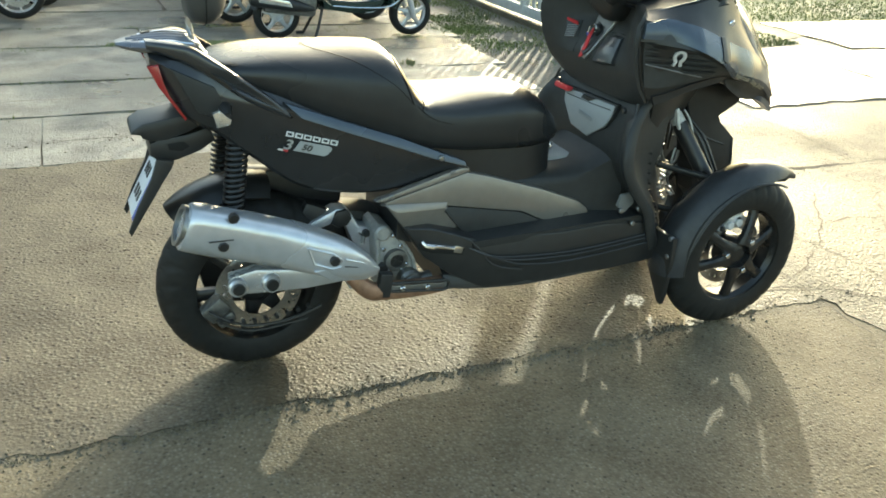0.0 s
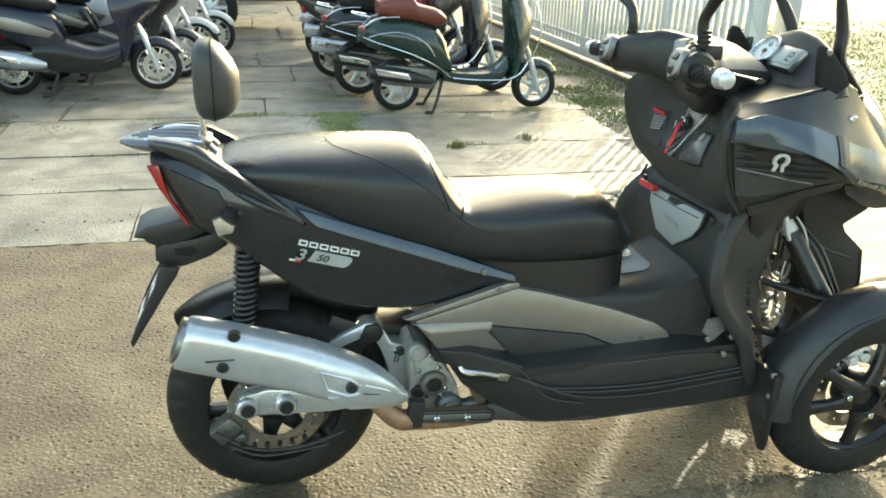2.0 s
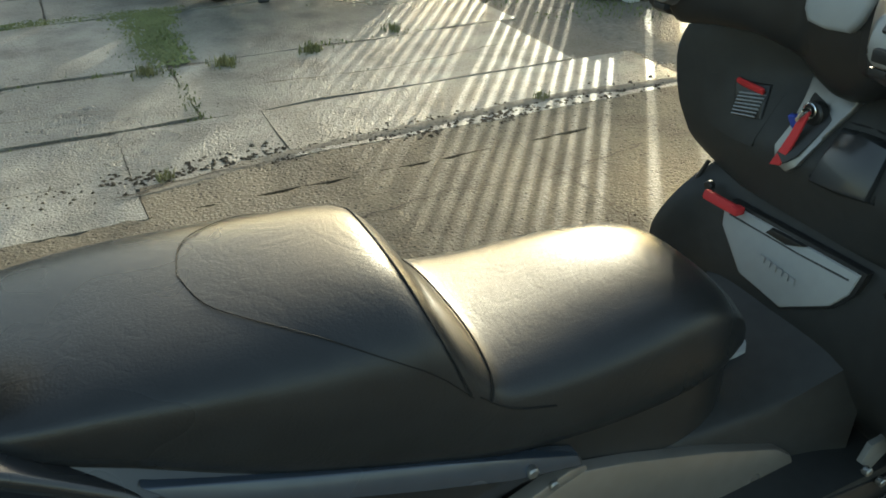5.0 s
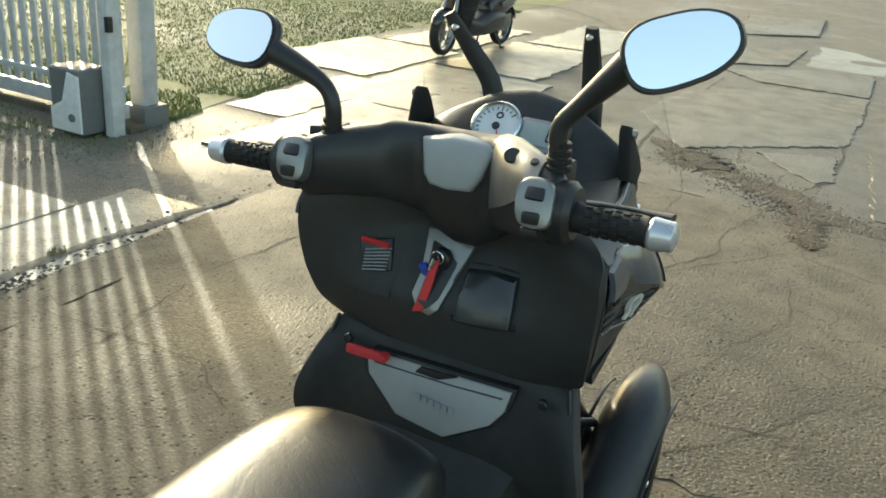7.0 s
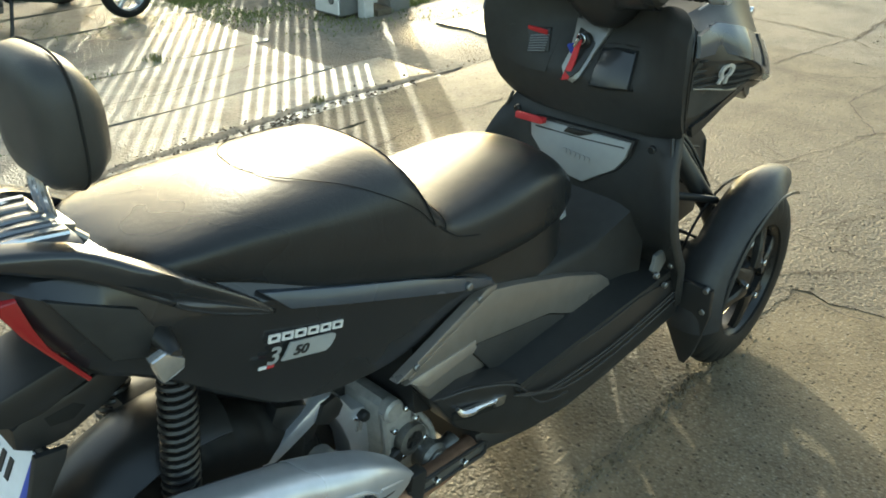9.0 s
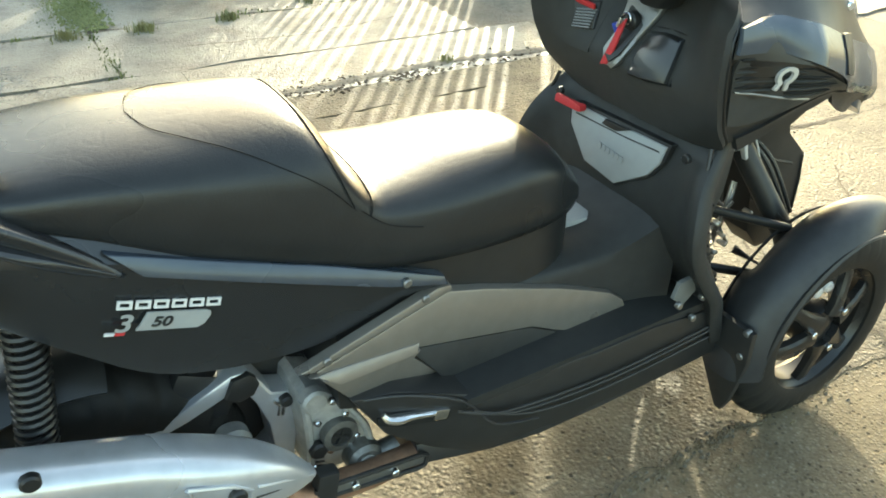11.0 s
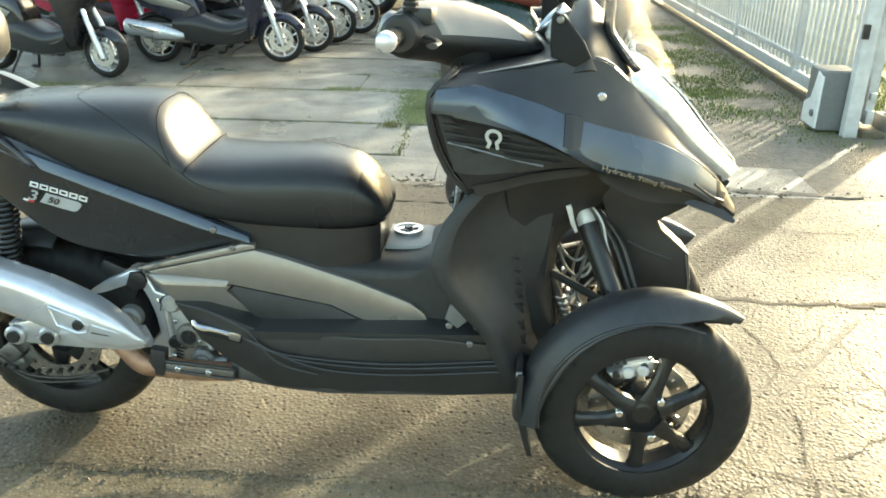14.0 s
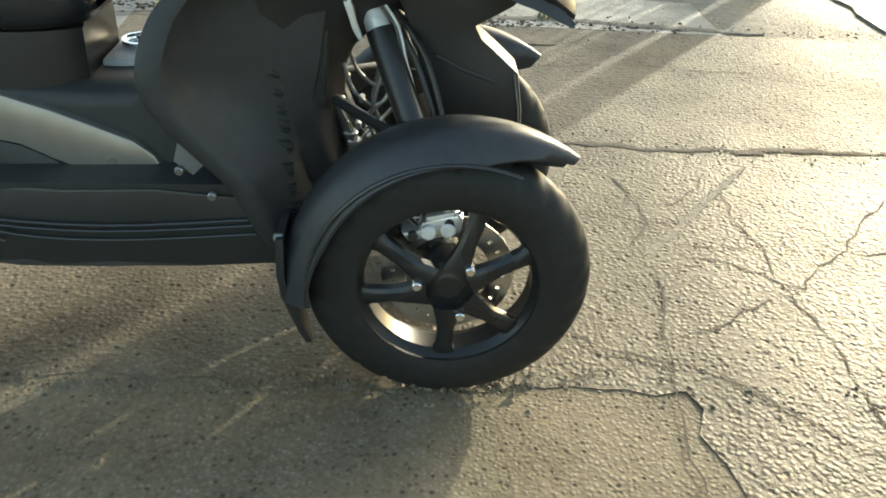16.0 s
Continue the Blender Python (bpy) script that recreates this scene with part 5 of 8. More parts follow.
nose = part("front_fairing", swept(half_loft(B(), [(r[0], nose_section(*r[1:])) for r in NOSE], "x", 4, 1, False)), PLASTIC, scooter, "black front fairing with painted side bands", sharp=24)
for s in (-1, 1):
    lay = lambda u, v: s * (nose_at(u, v) + 0.0085)
    xs = (1.145, 1.2, 1.25, 1.3, 1.35, 1.42, 1.5, 1.57, 1.64, 1.7)
    rows = [nose_values(x) for x in xs]
    grow = [min(1.0, max(0.0, (x - 1.3) / 0.12)) for x in xs]
    bm = skin(B(), [(1.065, 1.012)] + [(x, r[4] + 0.003 - 0.007 * g) for x, r, g in zip(xs, rows, grow)], [(1.058, 0.972)] + [(x, r[6] + 0.002 - 0.016 * g) for x, r, g in zip(xs, rows, grow)], lay, -s * 0.008)
    part("side_band", bm, PAINT, nose, "blue-grey painted band")
    # short dark patch laid across the side band
    zu = nose_values(1.35)[4]
    part("band_dark_patch", skin(B(), [(1.334, zu + 0.008), (1.352, zu + 0.006), (1.374, zu)], [(1.332, zu - 0.052), (1.35, zu - 0.06), (1.368, zu - 0.056)], lambda u, v: s * (nose_at(u, v) + 0.0115), -s * 0.008, 4), PLASTIC, nose)
    # thin grey bead that imitates the sky highlight on the upper cover's ridge
    part("cover_edge_glint", tube(B(), [(x, s * (nose_values(x)[1] - 0.004), nose_values(x)[2] + 0.001) for x in (1.15, 1.2, 1.25, 1.3, 1.35, 1.4, 1.44)], 0.0035, 8, 3, 0.6), GREY_METAL, nose)
    # ribbed side panel with a ring badge
    inset = part("side_grille", skin(B(), [(1.066, 0.962), (1.15, 0.95), (1.25, 0.924), (1.34, 0.888), (1.405, 0.86)], [(1.105, 0.832), (1.15, 0.826), (1.25, 0.838), (1.34, 0.85), (1.4, 0.85)], lambda u, v: s * (nose_at(u, v) + 0.0065), -s * 0.01), GRILLE, nose)
    for (x0, z0), (x1, z1) in (((1.07, 0.962), (1.16, 0.955)), ((1.076, 0.944), (1.235, 0.93)), ((1.083, 0.925), (1.296, 0.907)), ((1.089, 0.907), (1.325, 0.888)), ((1.21, 0.882), (1.336, 0.869))):
        groove = [(x0 + (x1 - x0) * f / 8, z0 + (z1 - z0) * f / 8) for f in range(9)]
        part("grille_groove", tube(B(), [(x, s * (nose_at(x, z) + 0.0075), z) for x, z in groove], [0.002] + [0.0042] * 7 + [0.001], 6, 0, 0.7), STITCH, inset)
        part("grille_slat", tube(B(), [(x, s * (nose_at(x, z - 0.008) + 0.0068), z - 0.008) for x, z in groove], [0.002] + [0.005] * 7 + [0.001], 6, 0, 0.6), GRILLE, inset)
    part("panel_edge", tube(B(), [(x, s * (nose_at(x, z) + 0.0085), z) for x, z in ((1.09, 0.899), (1.14, 0.888), (1.19, 0.877), (1.24, 0.866), (1.295, 0.854))], 0.0022, 6), GREY_METAL, inset)
    bm = B()
    yb = s * (nose_at(1.2, 0.917) + 0.007)
    lathe(bm, [(0.0105, -0.003), (0.0178, -0.003), (0.0178, 0.003), (0.0105, 0.003)], (1.187, yb, 0.92), "y", 24, radians(-68), radians(248))
    box(bm, (0.007, 0.006, 0.016), pose(1.178, yb, 0.901, 0, 20, 0), 0.001)
    box(bm, (0.007, 0.006, 0.016), pose(1.195, yb, 0.9, 0, -12, 0), 0.001)
    for v in bm.verts:
        v.co.y = s * (nose_at(v.co.x, v.co.z) + 0.0145) + (v.co.y - yb)
    part("round_badge", bm, ZINC, nose, "plain silver ring badge")
    part("fairing_lower_lip", skin(B(), [(1.143, 0.8), (1.2, 0.812), (1.276, 0.834), (1.396, 0.852)], [(1.155, 0.775), (1.2, 0.788), (1.276, 0.812), (1.396, 0.832)], lambda u, v: s * (nose_at(u, max(v, nose_values(u)[8] + 0.008)) + 0.007), -s * 0.012, 3), PLASTIC, nose)
    # headlamp: a bulging clear lens between the upper cover and the middle
    outer = catmull([(1.475, 0.155, 1.024), (1.555, 0.137, 0.958), (1.633, 0.112, 0.875), (1.695, 0.092, 0.822), (1.738, 0.078, 0.782)], 5)
    inner = catmull([(1.535, 0.02, 1.03), (1.612, 0.016, 0.965), (1.668, 0.014, 0.898), (1.715, 0.014, 0.84), (1.752, 0.014, 0.79)], 5)
    rings = []
    for a, b in zip(outer, inner):
        row = []
        for k in range(9):
            f = k / 8
            p = Vector(a).lerp(Vector(b), f)
            bulge = 0.022 * math.sin(math.pi * f)
            row.append(Vector((p.x + bulge, s * p.y, p.z + bulge * 0.7)))
        rings.append(row + [Vector((q.x - 0.02, q.y, q.z - 0.012)) for q in row[::-1]])
    lamp = part("headlamp", add_rings(B(), rings), HEADLAMP, nose, "clear bright headlamp lens", sharp=50)
    part("lamp_rib", tube(B(), [Vector(a).lerp(Vector(b), 0.5) * 1.0 + Vector((0.024, 0, 0.017)) if s > 0 else Vector((Vector(a).lerp(Vector(b), 0.5).x + 0.024, -Vector(a).lerp(Vector(b), 0.5).y, Vector(a).lerp(Vector(b), 0.5).z + 0.017)) for a, b in list(zip(outer, inner))[2:-2]], 0.0025, 6), CHROME, lamp)
    part("lower_intake", skin(B(), [(1.636, 0.806), (1.67, 0.804), (1.705, 0.798), (1.748, 0.772)], [(1.642, 0.797), (1.668, 0.778), (1.692, 0.76), (1.722, 0.744)], lambda u, v: s * (nose_at(u, v) + 0.006), -s * 0.012, 3), STITCH, nose, "black air intake")
    part("intake_lip", tube(B(), [(x, s * (nose_at(x, z) + 0.006), z) for x, z in ((1.636, 0.8), (1.664, 0.778), (1.69, 0.759), (1.722, 0.742))], 0.004, 8, 3), PLASTIC, nose)
    part("front_indicator", disc(B(), (1.412, s * (nose_at(1.412, 0.995) + 0.001), 0.995), 0.01, "y", 0.006, 16, 0.003), CLEAR_LENS, nose)
    part("beak", skin(B(), [(1.6, 0.762), (1.65, 0.75), (1.694, 0.734), (1.735, 0.713), (1.768, 0.684)], [(1.61, 0.75), (1.66, 0.728), (1.7, 0.71), (1.735, 0.69), (1.764, 0.676)], lambda u, v: s * (0.078 + 0.5 * max(0, 1.765 - u) - 0.9 * max(0, 1.66 - u) ** 1.2 + 0.012), -s * 0.03, 4), PAINT, nose)
    # darker underside skirt running to the beak
    part("lower_skirt", skin(B(), [(1.41, 0.838), (1.5, 0.822), (1.58, 0.795), (1.66, 0.758), (1.72, 0.722)], [(1.43, 0.81), (1.5, 0.772), (1.56, 0.752), (1.64, 0.736), (1.72, 0.7)], lambda u, v: s * (nose_at(u, v) + 0.003), -s * 0.008, 4), PLASTIC_ROUGH, nose)

# descriptive lettering on both sides
for s in (-1, 1):
    txt = bpy.data.curves.new("lettering", "FONT")
    txt.body, txt.size, txt.extrude = "Hydraulic Tilting System", 0.0195, 0.0004
    tob = new("lettering_curve", txt)
    bpy.context.view_layer.update()
    me = bpy.data.meshes.new_from_object(tob.evaluated_get(bpy.context.evaluated_depsgraph_get()))
    bpy.data.objects.remove(tob)
    width = max(v.co.x for v in me.vertices)
    for v in me.vertices:
        f = v.co.x / width
        f = f if s < 0 else 1 - f
        x, zc = 1.418 + 0.19 * f, 0.851 - 0.061 * f - 0.008 * f * f
        z = zc + v.co.y
        v.co = (x, s * (nose_at(x, z) + 0.0118 + v.co.z), z)
    me.materials.append(GOLD)
    ob = new("side_lettering", me)
    ob.parent = nose

# rider's side of the fairing
RIM_LINE = [(1.04, 0.185), (1.036, 0.215), (1.018, 0.252), (0.99, 0.26), (0.964, 0.263), (0.92, 0.26), (0.87, 0.254), (0.82, 0.244), (0.79, 0.234), (0.776, 0.218), (0.768, 0.19)]


def rider(u, v):
    """The x of the rider's side of the fairing: hollow in the middle, bowed back at the rim."""
    hw = float(np.interp(v, [p[0] for p in RIM_LINE][::-1], [p[1] for p in RIM_LINE][::-1]))
    e = float(np.interp(v, [p[0] for p in EDGE], [p[1] for p in EDGE]))
    mid = 1.092 + 0.072 * min(1.0, max(0.0, (v - 0.865) / 0.105)) * max(0.0, 1 - (u / 0.2) ** 2) + 0.03 * max(0.0, (0.86 - v) / 0.09)
    f = min(1.0, abs(u) / hw)
    return mid + (e - 0.004 - mid) * f ** 4


bm = B()
grid = [[bm.verts.new((rider(hw * k / 14, v), hw * k / 14, v)) for k in range(-14, 15)] for v, hw in catmull(RIM_LINE, 3)]
for a, b in zip(grid, grid[1:]):
    for k in range(28):
        bm.faces.new((a[k], a[k + 1], b[k + 1], b[k]))
bmesh.ops.recalc_face_normals(bm, faces=bm.faces)
bmesh.ops.solidify(bm, geom=bm.faces[:], thickness=0.01)
upper = part("inner_fairing", bm, PLASTIC_ROUGH, scooter, "grained black inner fairing", sharp=50)
part("fairing_rim", tube(B(), [(float(np.interp(v, [p[0] for p in EDGE], [p[1] for p in EDGE])) - 0.001, s * hw, v) for s, seq in ((1, RIM_LINE[::-1]), (-1, RIM_LINE)) for v, hw in seq], 0.003, 8), PLASTIC, upper)
def face_pad(upper_line, lower_line, off):
    """A raised field on the rider's side."""
    bm = skin(B(), upper_line, lower_line, lambda u, v: rider(u, v) - off, 0.012, 6, 4)
    for v in bm.verts:
        v.co = (v.co.y, v.co.x, v.co.z)
    return bm


part("upper_field", face_pad([(0.128, 1.02), (0.096, 1.026), (0.066, 1.03)], [(0.12, 0.962), (0.086, 0.972), (0.052, 0.985)], 0.007), PAINT_SIDE, upper)
for d in (0.0, 0.011):
    part("pod_groove", tube(B(), [(rider(u + d, v) - 0.0035, u + d, v) for u, v in ((0.052, 1.02), (0.045, 1.0), (0.058, 0.968), (0.076, 0.92), (0.083, 0.88), (0.084, 0.84))], 0.0028, 6, 4), STITCH if d else PLASTIC, upper)
part("speaker_pod", face_pad([(0.2, 0.95), (0.15, 0.958), (0.092, 0.956)], [(0.222, 0.872), (0.16, 0.856), (0.1, 0.858)], 0.012), PLASTIC_ROUGH, upper)
part("storage_pod", face_pad([(-0.03, 0.952), (-0.11, 0.962), (-0.19, 0.95)], [(-0.01, 0.838), (-0.11, 0.84), (-0.205, 0.856)], 0.006), PLASTIC_ROUGH, upper)
box_lid = part("storage_lid", plate(B(), [(-0.02, 0.93), (-0.066, 0.937), (-0.112, 0.942), (-0.117, 0.905), (-0.12, 0.868), (-0.07, 0.86), (-0.022, 0.856), (-0.021, 0.89)], lambda u, v: rider(u, v) - 0.022, 0.02, 0.006, "x"), PAINT_SIDE, upper)
part("lid_outline", tube(B(), [(rider(u, v) - 0.0085, u, v) for u, v in ((-0.016, 0.856), (-0.015, 0.936), (-0.066, 0.943), (-0.117, 0.948), (-0.126, 0.866), (-0.07, 0.855), (-0.016, 0.852))], 0.003, 6), STITCH, upper)
part("lid_pull", box(B(), (0.012, 0.04, 0.009), pose(rider(-0.07, 0.933) - 0.018, -0.072, 0.934, -5, -30, 0), 0.003), PLASTIC, box_lid)
vent = part("speaker_grille", plate(B(), [(0.165, 0.945), (0.115, 0.95), (0.105, 0.9), (0.15, 0.892)], lambda u, v: rider(u, v) - 0.016, 0.012, 0.003, "x"), PLASTIC, upper)
for k in range(7):
    z = 0.9 + 0.0055 * k
    part("slat", tube(B(), [(rider(u, z) - 0.02, u, z + (u - 0.13) * -0.15) for u in (0.112, 0.13, 0.152)], 0.0017, 6), GREY_METAL, vent)
part("red_strip", box(B(), (0.006, 0.05, 0.012), pose(rider(0.135, 0.943) - 0.024, 0.138, 0.944, 6, -25, 8), 0.003), RED_TAG, vent)
bowl = part("ignition_bezel", plate(B(), [(0.064, 0.978), (0.022, 0.984), (-0.026, 0.978), (-0.022, 0.955), (-0.008, 0.91), (0.004, 0.866), (0.02, 0.85), (0.044, 0.858), (0.058, 0.88), (0.054, 0.91), (0.06, 0.95)], lambda u, v: rider(u, v) - 0.022, 0.02, 0.004, "x"), GREY_METAL, upper)
part("ignition_recess", plate(B(), [(0.05, 0.964), (-0.01, 0.966), (-0.004, 0.93), (0.01, 0.88), (0.024, 0.864), (0.044, 0.874), (0.042, 0.91)], lambda u, v: rider(u, v) - 0.025, 0.01, 0.002, "x"), PLASTIC, bowl)
part("ignition_lock", disc(B(), (rider(0.022, 0.94) - 0.03, 0.024, 0.938), 0.018, "x", 0.01, 20, 0.003), PLASTIC, bowl)
part("key", box(B(), (0.034, 0.007, 0.022), pose(rider(0.022, 0.94) - 0.046, 0.026, 0.938, 20, 0, 0), 0.003), CHROME, bowl)
part("key_fob", box(B(), (0.01, 0.016, 0.04), pose(rider(0.035, 0.915) - 0.024, 0.043, 0.912, -18, -20, 0), 0.004), PLATE_BLUE, bowl, "blue plastic key fob")
part("key_tag", plate(B(), [(0.03, 0.945), (0.018, 0.944), (0.022, 0.9), (0.03, 0.858), (0.05, 0.852), (0.044, 0.87), (0.036, 0.905)], lambda u, v: 1.07 + 0.25 * max(0, v - 0.86), 0.004, 0.001, "x"), RED_TAG, bowl, "red key tag hanging from the lock")
part("key_ring", tube(B(), [(1.1, 0.026 + 0.011 * math.cos(a), 0.943 + 0.011 * math.sin(a)) for a in (2 * math.pi * k / 16 for k in range(17))], 0.0015, 5), CHROME, bowl)

# dashboard with instruments
dash_half = lambda w, t, b, d=0.0: [(0, t), (w * 0.3, t - d * 0.12), (w * 0.6, t - d * 0.45), (w * 0.86, t - d * 0.85), (w, t - d - 0.02), (w * 0.98, b), (0, b)]
dash = part("dashboard", half_loft(B(), [(1.235, dash_half(0.203, 1.04, 1.0)), (1.265, dash_half(0.203, 1.05, 1.01)), (1.295, dash_half(0.203, 1.064, 1.02, 0.01)), (1.33, dash_half(0.205, 1.108, 1.03, 0.035)), (1.36, dash_half(0.203, 1.15, 1.03, 0.06)), (1.378, dash_half(0.198, 1.172, 1.03, 0.075)), (1.4, dash_half(0.185, 1.172, 1.03, 0.085)), (1.44, dash_half(0.153, 1.13, 1.02, 0.07)), (1.48, dash_half(0.123, 1.07, 0.99, 0.05)), (1.53, dash_half(0.088, 1.0, 0.95, 0.02))], "x", 3, 2), PLASTIC_ROUGH, scooter, "black instrument cowl", sharp=45)
gm = Matrix.Translation((1.322, 0.038, 1.112)) @ Matrix.Rotation(radians(-46), 4, "Y")
bm = disc(B(), (0, 0, 0), 0.041, "z", 0.012, 36, 0.002)
gauge = part("speedometer", moved(bm, gm), DIAL, dash, "round pale speedometer dial")
part("bezel", moved(lathe(B(), [(0.04, -0.02), (0.046, -0.02), (0.046, 0.017), (0.043, 0.02), (0.04, 0.016)], (0, 0, 0), "z", 36), gm), CHROME, gauge)
bm = B()
for k in range(19):
    a = radians(-45 + 15 * k)
    box(bm, (0.009 if k % 3 == 0 else 0.005, 0.0016, 0.001), gm @ Matrix.Rotation(a, 4, "Z") @ Matrix.Translation((0.034, 0, 0.0125)))
part("dial_mark", bm, PLASTIC, gauge)
part("dial_hub", moved(disc(B(), (-0.002, 0, 0.013), 0.007, "z", 0.003, 14, 0.001), gm), PLASTIC, gauge)
part("needle", box(B(), (0.024, 0.002, 0.001), gm @ Matrix.Rotation(radians(205), 4, "Z") @ Matrix.Translation((0.012, 0, 0.0145))), RED_TAG, gauge)
part("dial_badge", moved(lathe(B(), [(0.004, 0.0122), (0.007, 0.0122), (0.007, 0.0132), (0.004, 0.0132)], (0.02, 0, 0), "z", 14), gm), PLASTIC, gauge)
lm = Matrix.Translation((1.324, -0.045, 1.11)) @ Matrix.Rotation(radians(-46), 4, "Y")
part("display_surround", box(B(), (0.066, 0.094, 0.022), lm, 0.01), GREY_METAL, dash)
display = part("digital_display", box(B(), (0.048, 0.076, 0.026), lm @ Matrix.Translation((0, 0, 0.001)), 0.006), LCD, dash, "pale grey digital display")
bm = B()
for dx, dy, w, h in ((0.012, -0.02, 0.004, 0.014), (-0.012, -0.02, 0.004, 0.014), (0, -0.02, 0.004, 0.014), (0.006, -0.027, 0.012, 0.003), (-0.006, -0.013, 0.012, 0.003), (0.006, -0.013, 0.012, 0.003)):
    box(bm, (w, h, 0.001), lm @ Matrix.Translation((dx, dy, 0.0145)))
part("display_bar", bm, PLASTIC, display)
for s in (-1, 1):
    bm = plate(B(), [(1.3, 1.075), (1.297, 1.12), (1.298, 1.155), (1.306, 1.164), (1.322, 1.16), (1.345, 1.135), (1.37, 1.105), (1.385, 1.075), (1.35, 1.055)], lambda u, v: s * (0.2 + 0.16 * max(0, 1.15 - v)), -s * 0.018, 0.006)
    wing = part("dash_wing", bm, STITCH, dash, sharp=50)
    part("wing_bolt", disc(B(), (1.315, s * 0.2, 1.15), 0.008, "y", 0.008, 10, 0.002), GREY_METAL, wing)

# windscreen and its arms
rings = []
for v in range(9):
    g = v / 8
    row = []
    for k in range(17):
        u = -1 + k / 8
        hw = 0.255 - 0.05 * g - 0.03 * (g > 0.99)
        row.append(Vector((1.61 - 0.2 * g - (0.15 - 0.06 * g) * u * u, hw * u, 1.02 + 0.3 * g + 0.05 * u * u * (1 - g) - 0.03 * u * u * g)))
    rings.append(row)
bm = add_rings(B(), rings, False, False)
bmesh.ops.solidify(bm, geom=bm.faces[:], thickness=0.004)
screen = part("windscreen", bm, SCREEN, scooter, "lightly smoked clear windscreen", sharp=60)
screen.visible_shadow = False
part("screen_edge", tube(B(), [r[0] for r in rings] + list(rings[-1][1:-1]) + [r[-1] for r in rings[::-1]], 0.002, 6), SCREEN, screen).visible_shadow = False
for s in (-1, 1):
    part("screen_arm", tube(B(), [(1.5, s * 0.1, 1.035), (1.462, 0.1, 1.075), (1.43, s * 0.09 + 0.006, 1.12), (1.43, s * 0.098 + 0.01, 1.17), (1.42, s * 0.125 + 0.03, 1.23), (1.4, s * 0.14 + 0.05, 1.285)] if s > 0 else [(1.5, -0.1, 1.035), (1.462, -0.1, 1.075), (1.43, -0.095, 1.12), (1.43, -0.09, 1.18), (1.42, -0.083, 1.24), (1.405, -0.08, 1.295)], [0.02, 0.022, 0.022, 0.021, 0.018, 0.012], 10, 3, 0.55), PLASTIC, screen)
    part("arm_bolt", disc(B(), (1.392, 0.172 if s > 0 else -0.082, 1.262 if s > 0 else 1.28), 0.006, "x", 0.006, 10, 0.002), CHROME, screen)

# handlebar with cover, grips, switches, levers and mirrors
BAR = Matrix.Translation((0.985, 0.0, 1.1)) @ Matrix.Rotation(radians(-3.0), 4, "X")
COVER = [(-0.215, 0.005, 0.03, 0.03, 0.03, 0.03), (-0.195, 0.01, 0.04, 0.045, 0.05, 0.048), (-0.15, 0.035, 0.045, 0.08, 0.062, 0.056), (-0.1, 0.075, 0.045, 0.13, 0.066, 0.066), (-0.066, 0.105, 0.03, 0.175, 0.06, 0.08), (-0.03, 0.118, 0.034, 0.195, 0.056, 0.088), (0.02, 0.118, 0.034, 0.195, 0.056, 0.088),
         (0.05, 0.108, 0.03, 0.175, 0.06, 0.08), (0.09, 0.07, 0.048, 0.13, 0.07, 0.05), (0.15, 0.035, 0.045, 0.08, 0.06, 0.045), (0.195, 0.01, 0.04, 0.045, 0.046, 0.048), (0.215, 0.005, 0.03, 0.03, 0.028, 0.03)]


def cover_point(y, a, off=0.0):
    """A place on the handlebar cover: y along the bar and the turn a round it (0 ahead, 90 degrees up)."""
    cols = list(zip(*COVER))
    xc, back, ahead, up, down = (float(np.interp(y, cols[0], c)) for c in cols[1:])
    c, s = math.cos(a), math.sin(a)
    p, q = (1.25, 1.15) if c > 0 else (0.8, 0.8)
    c, s = math.copysign(abs(c) ** p, c), math.copysign(abs(s) ** q, s)
    return (xc + ((ahead if c > 0 else back) + off) * c, y, ((up if s > 0 else down * (1 - 0.45 * max(0.0, c))) + off) * s - 0.2 * ahead * max(0.0, c) ** 1.5)


ys = [p[0] for p in catmull([(c[0], 0.0) for c in COVER], 4)]
bars = part("handlebar_cover", moved(add_rings(B(), [[cover_point(y, 2 * math.pi * k / 28) for k in range(28)] for y in ys]), BAR), PLASTIC, scooter, "black handlebar cover with a champagne upper panel", sharp=50)
bm = B()
rows_f = [[cover_point(-0.07 - 0.1 * i / 10, radians(15 + (188 - 38 * (i / 10)) * k / 12), 0.004) for k in range(13)] for i in range(11)]
rows_b = [[cover_point(-0.07 - 0.1 * i / 10, radians(15 + (188 - 38 * (i / 10)) * k / 12), -0.002) for k in range(13)] for i in range(11)]
part("cover_panel", moved(add_rings(bm, [f + b[::-1] for f, b in zip(rows_f, rows_b)]), BAR), CHAMPAGNE, bars, "champagne-painted upper panel", sharp=50)
low_half = lambda w, xr: [(0, xr), (w * 0.6, xr + 0.002), (w * 0.9, xr + 0.014), (w, xr + 0.04), (w * 0.85, 1.17), (0, 1.19)]
part("lower_cover", moved(half_loft(B(), [(0.975, low_half(0.03, 1.11)), (0.99, low_half(0.05, 1.096)), (1.02, low_half(0.08, 1.078)), (1.06, low_half(0.1, 1.066)), (1.095, low_half(0.105, 1.066)), (1.13, low_half(0.09, 1.08))], "z", 3, 2), Matrix.Translation((0, -0.012, 0))), PLASTIC, bars, sharp=60)
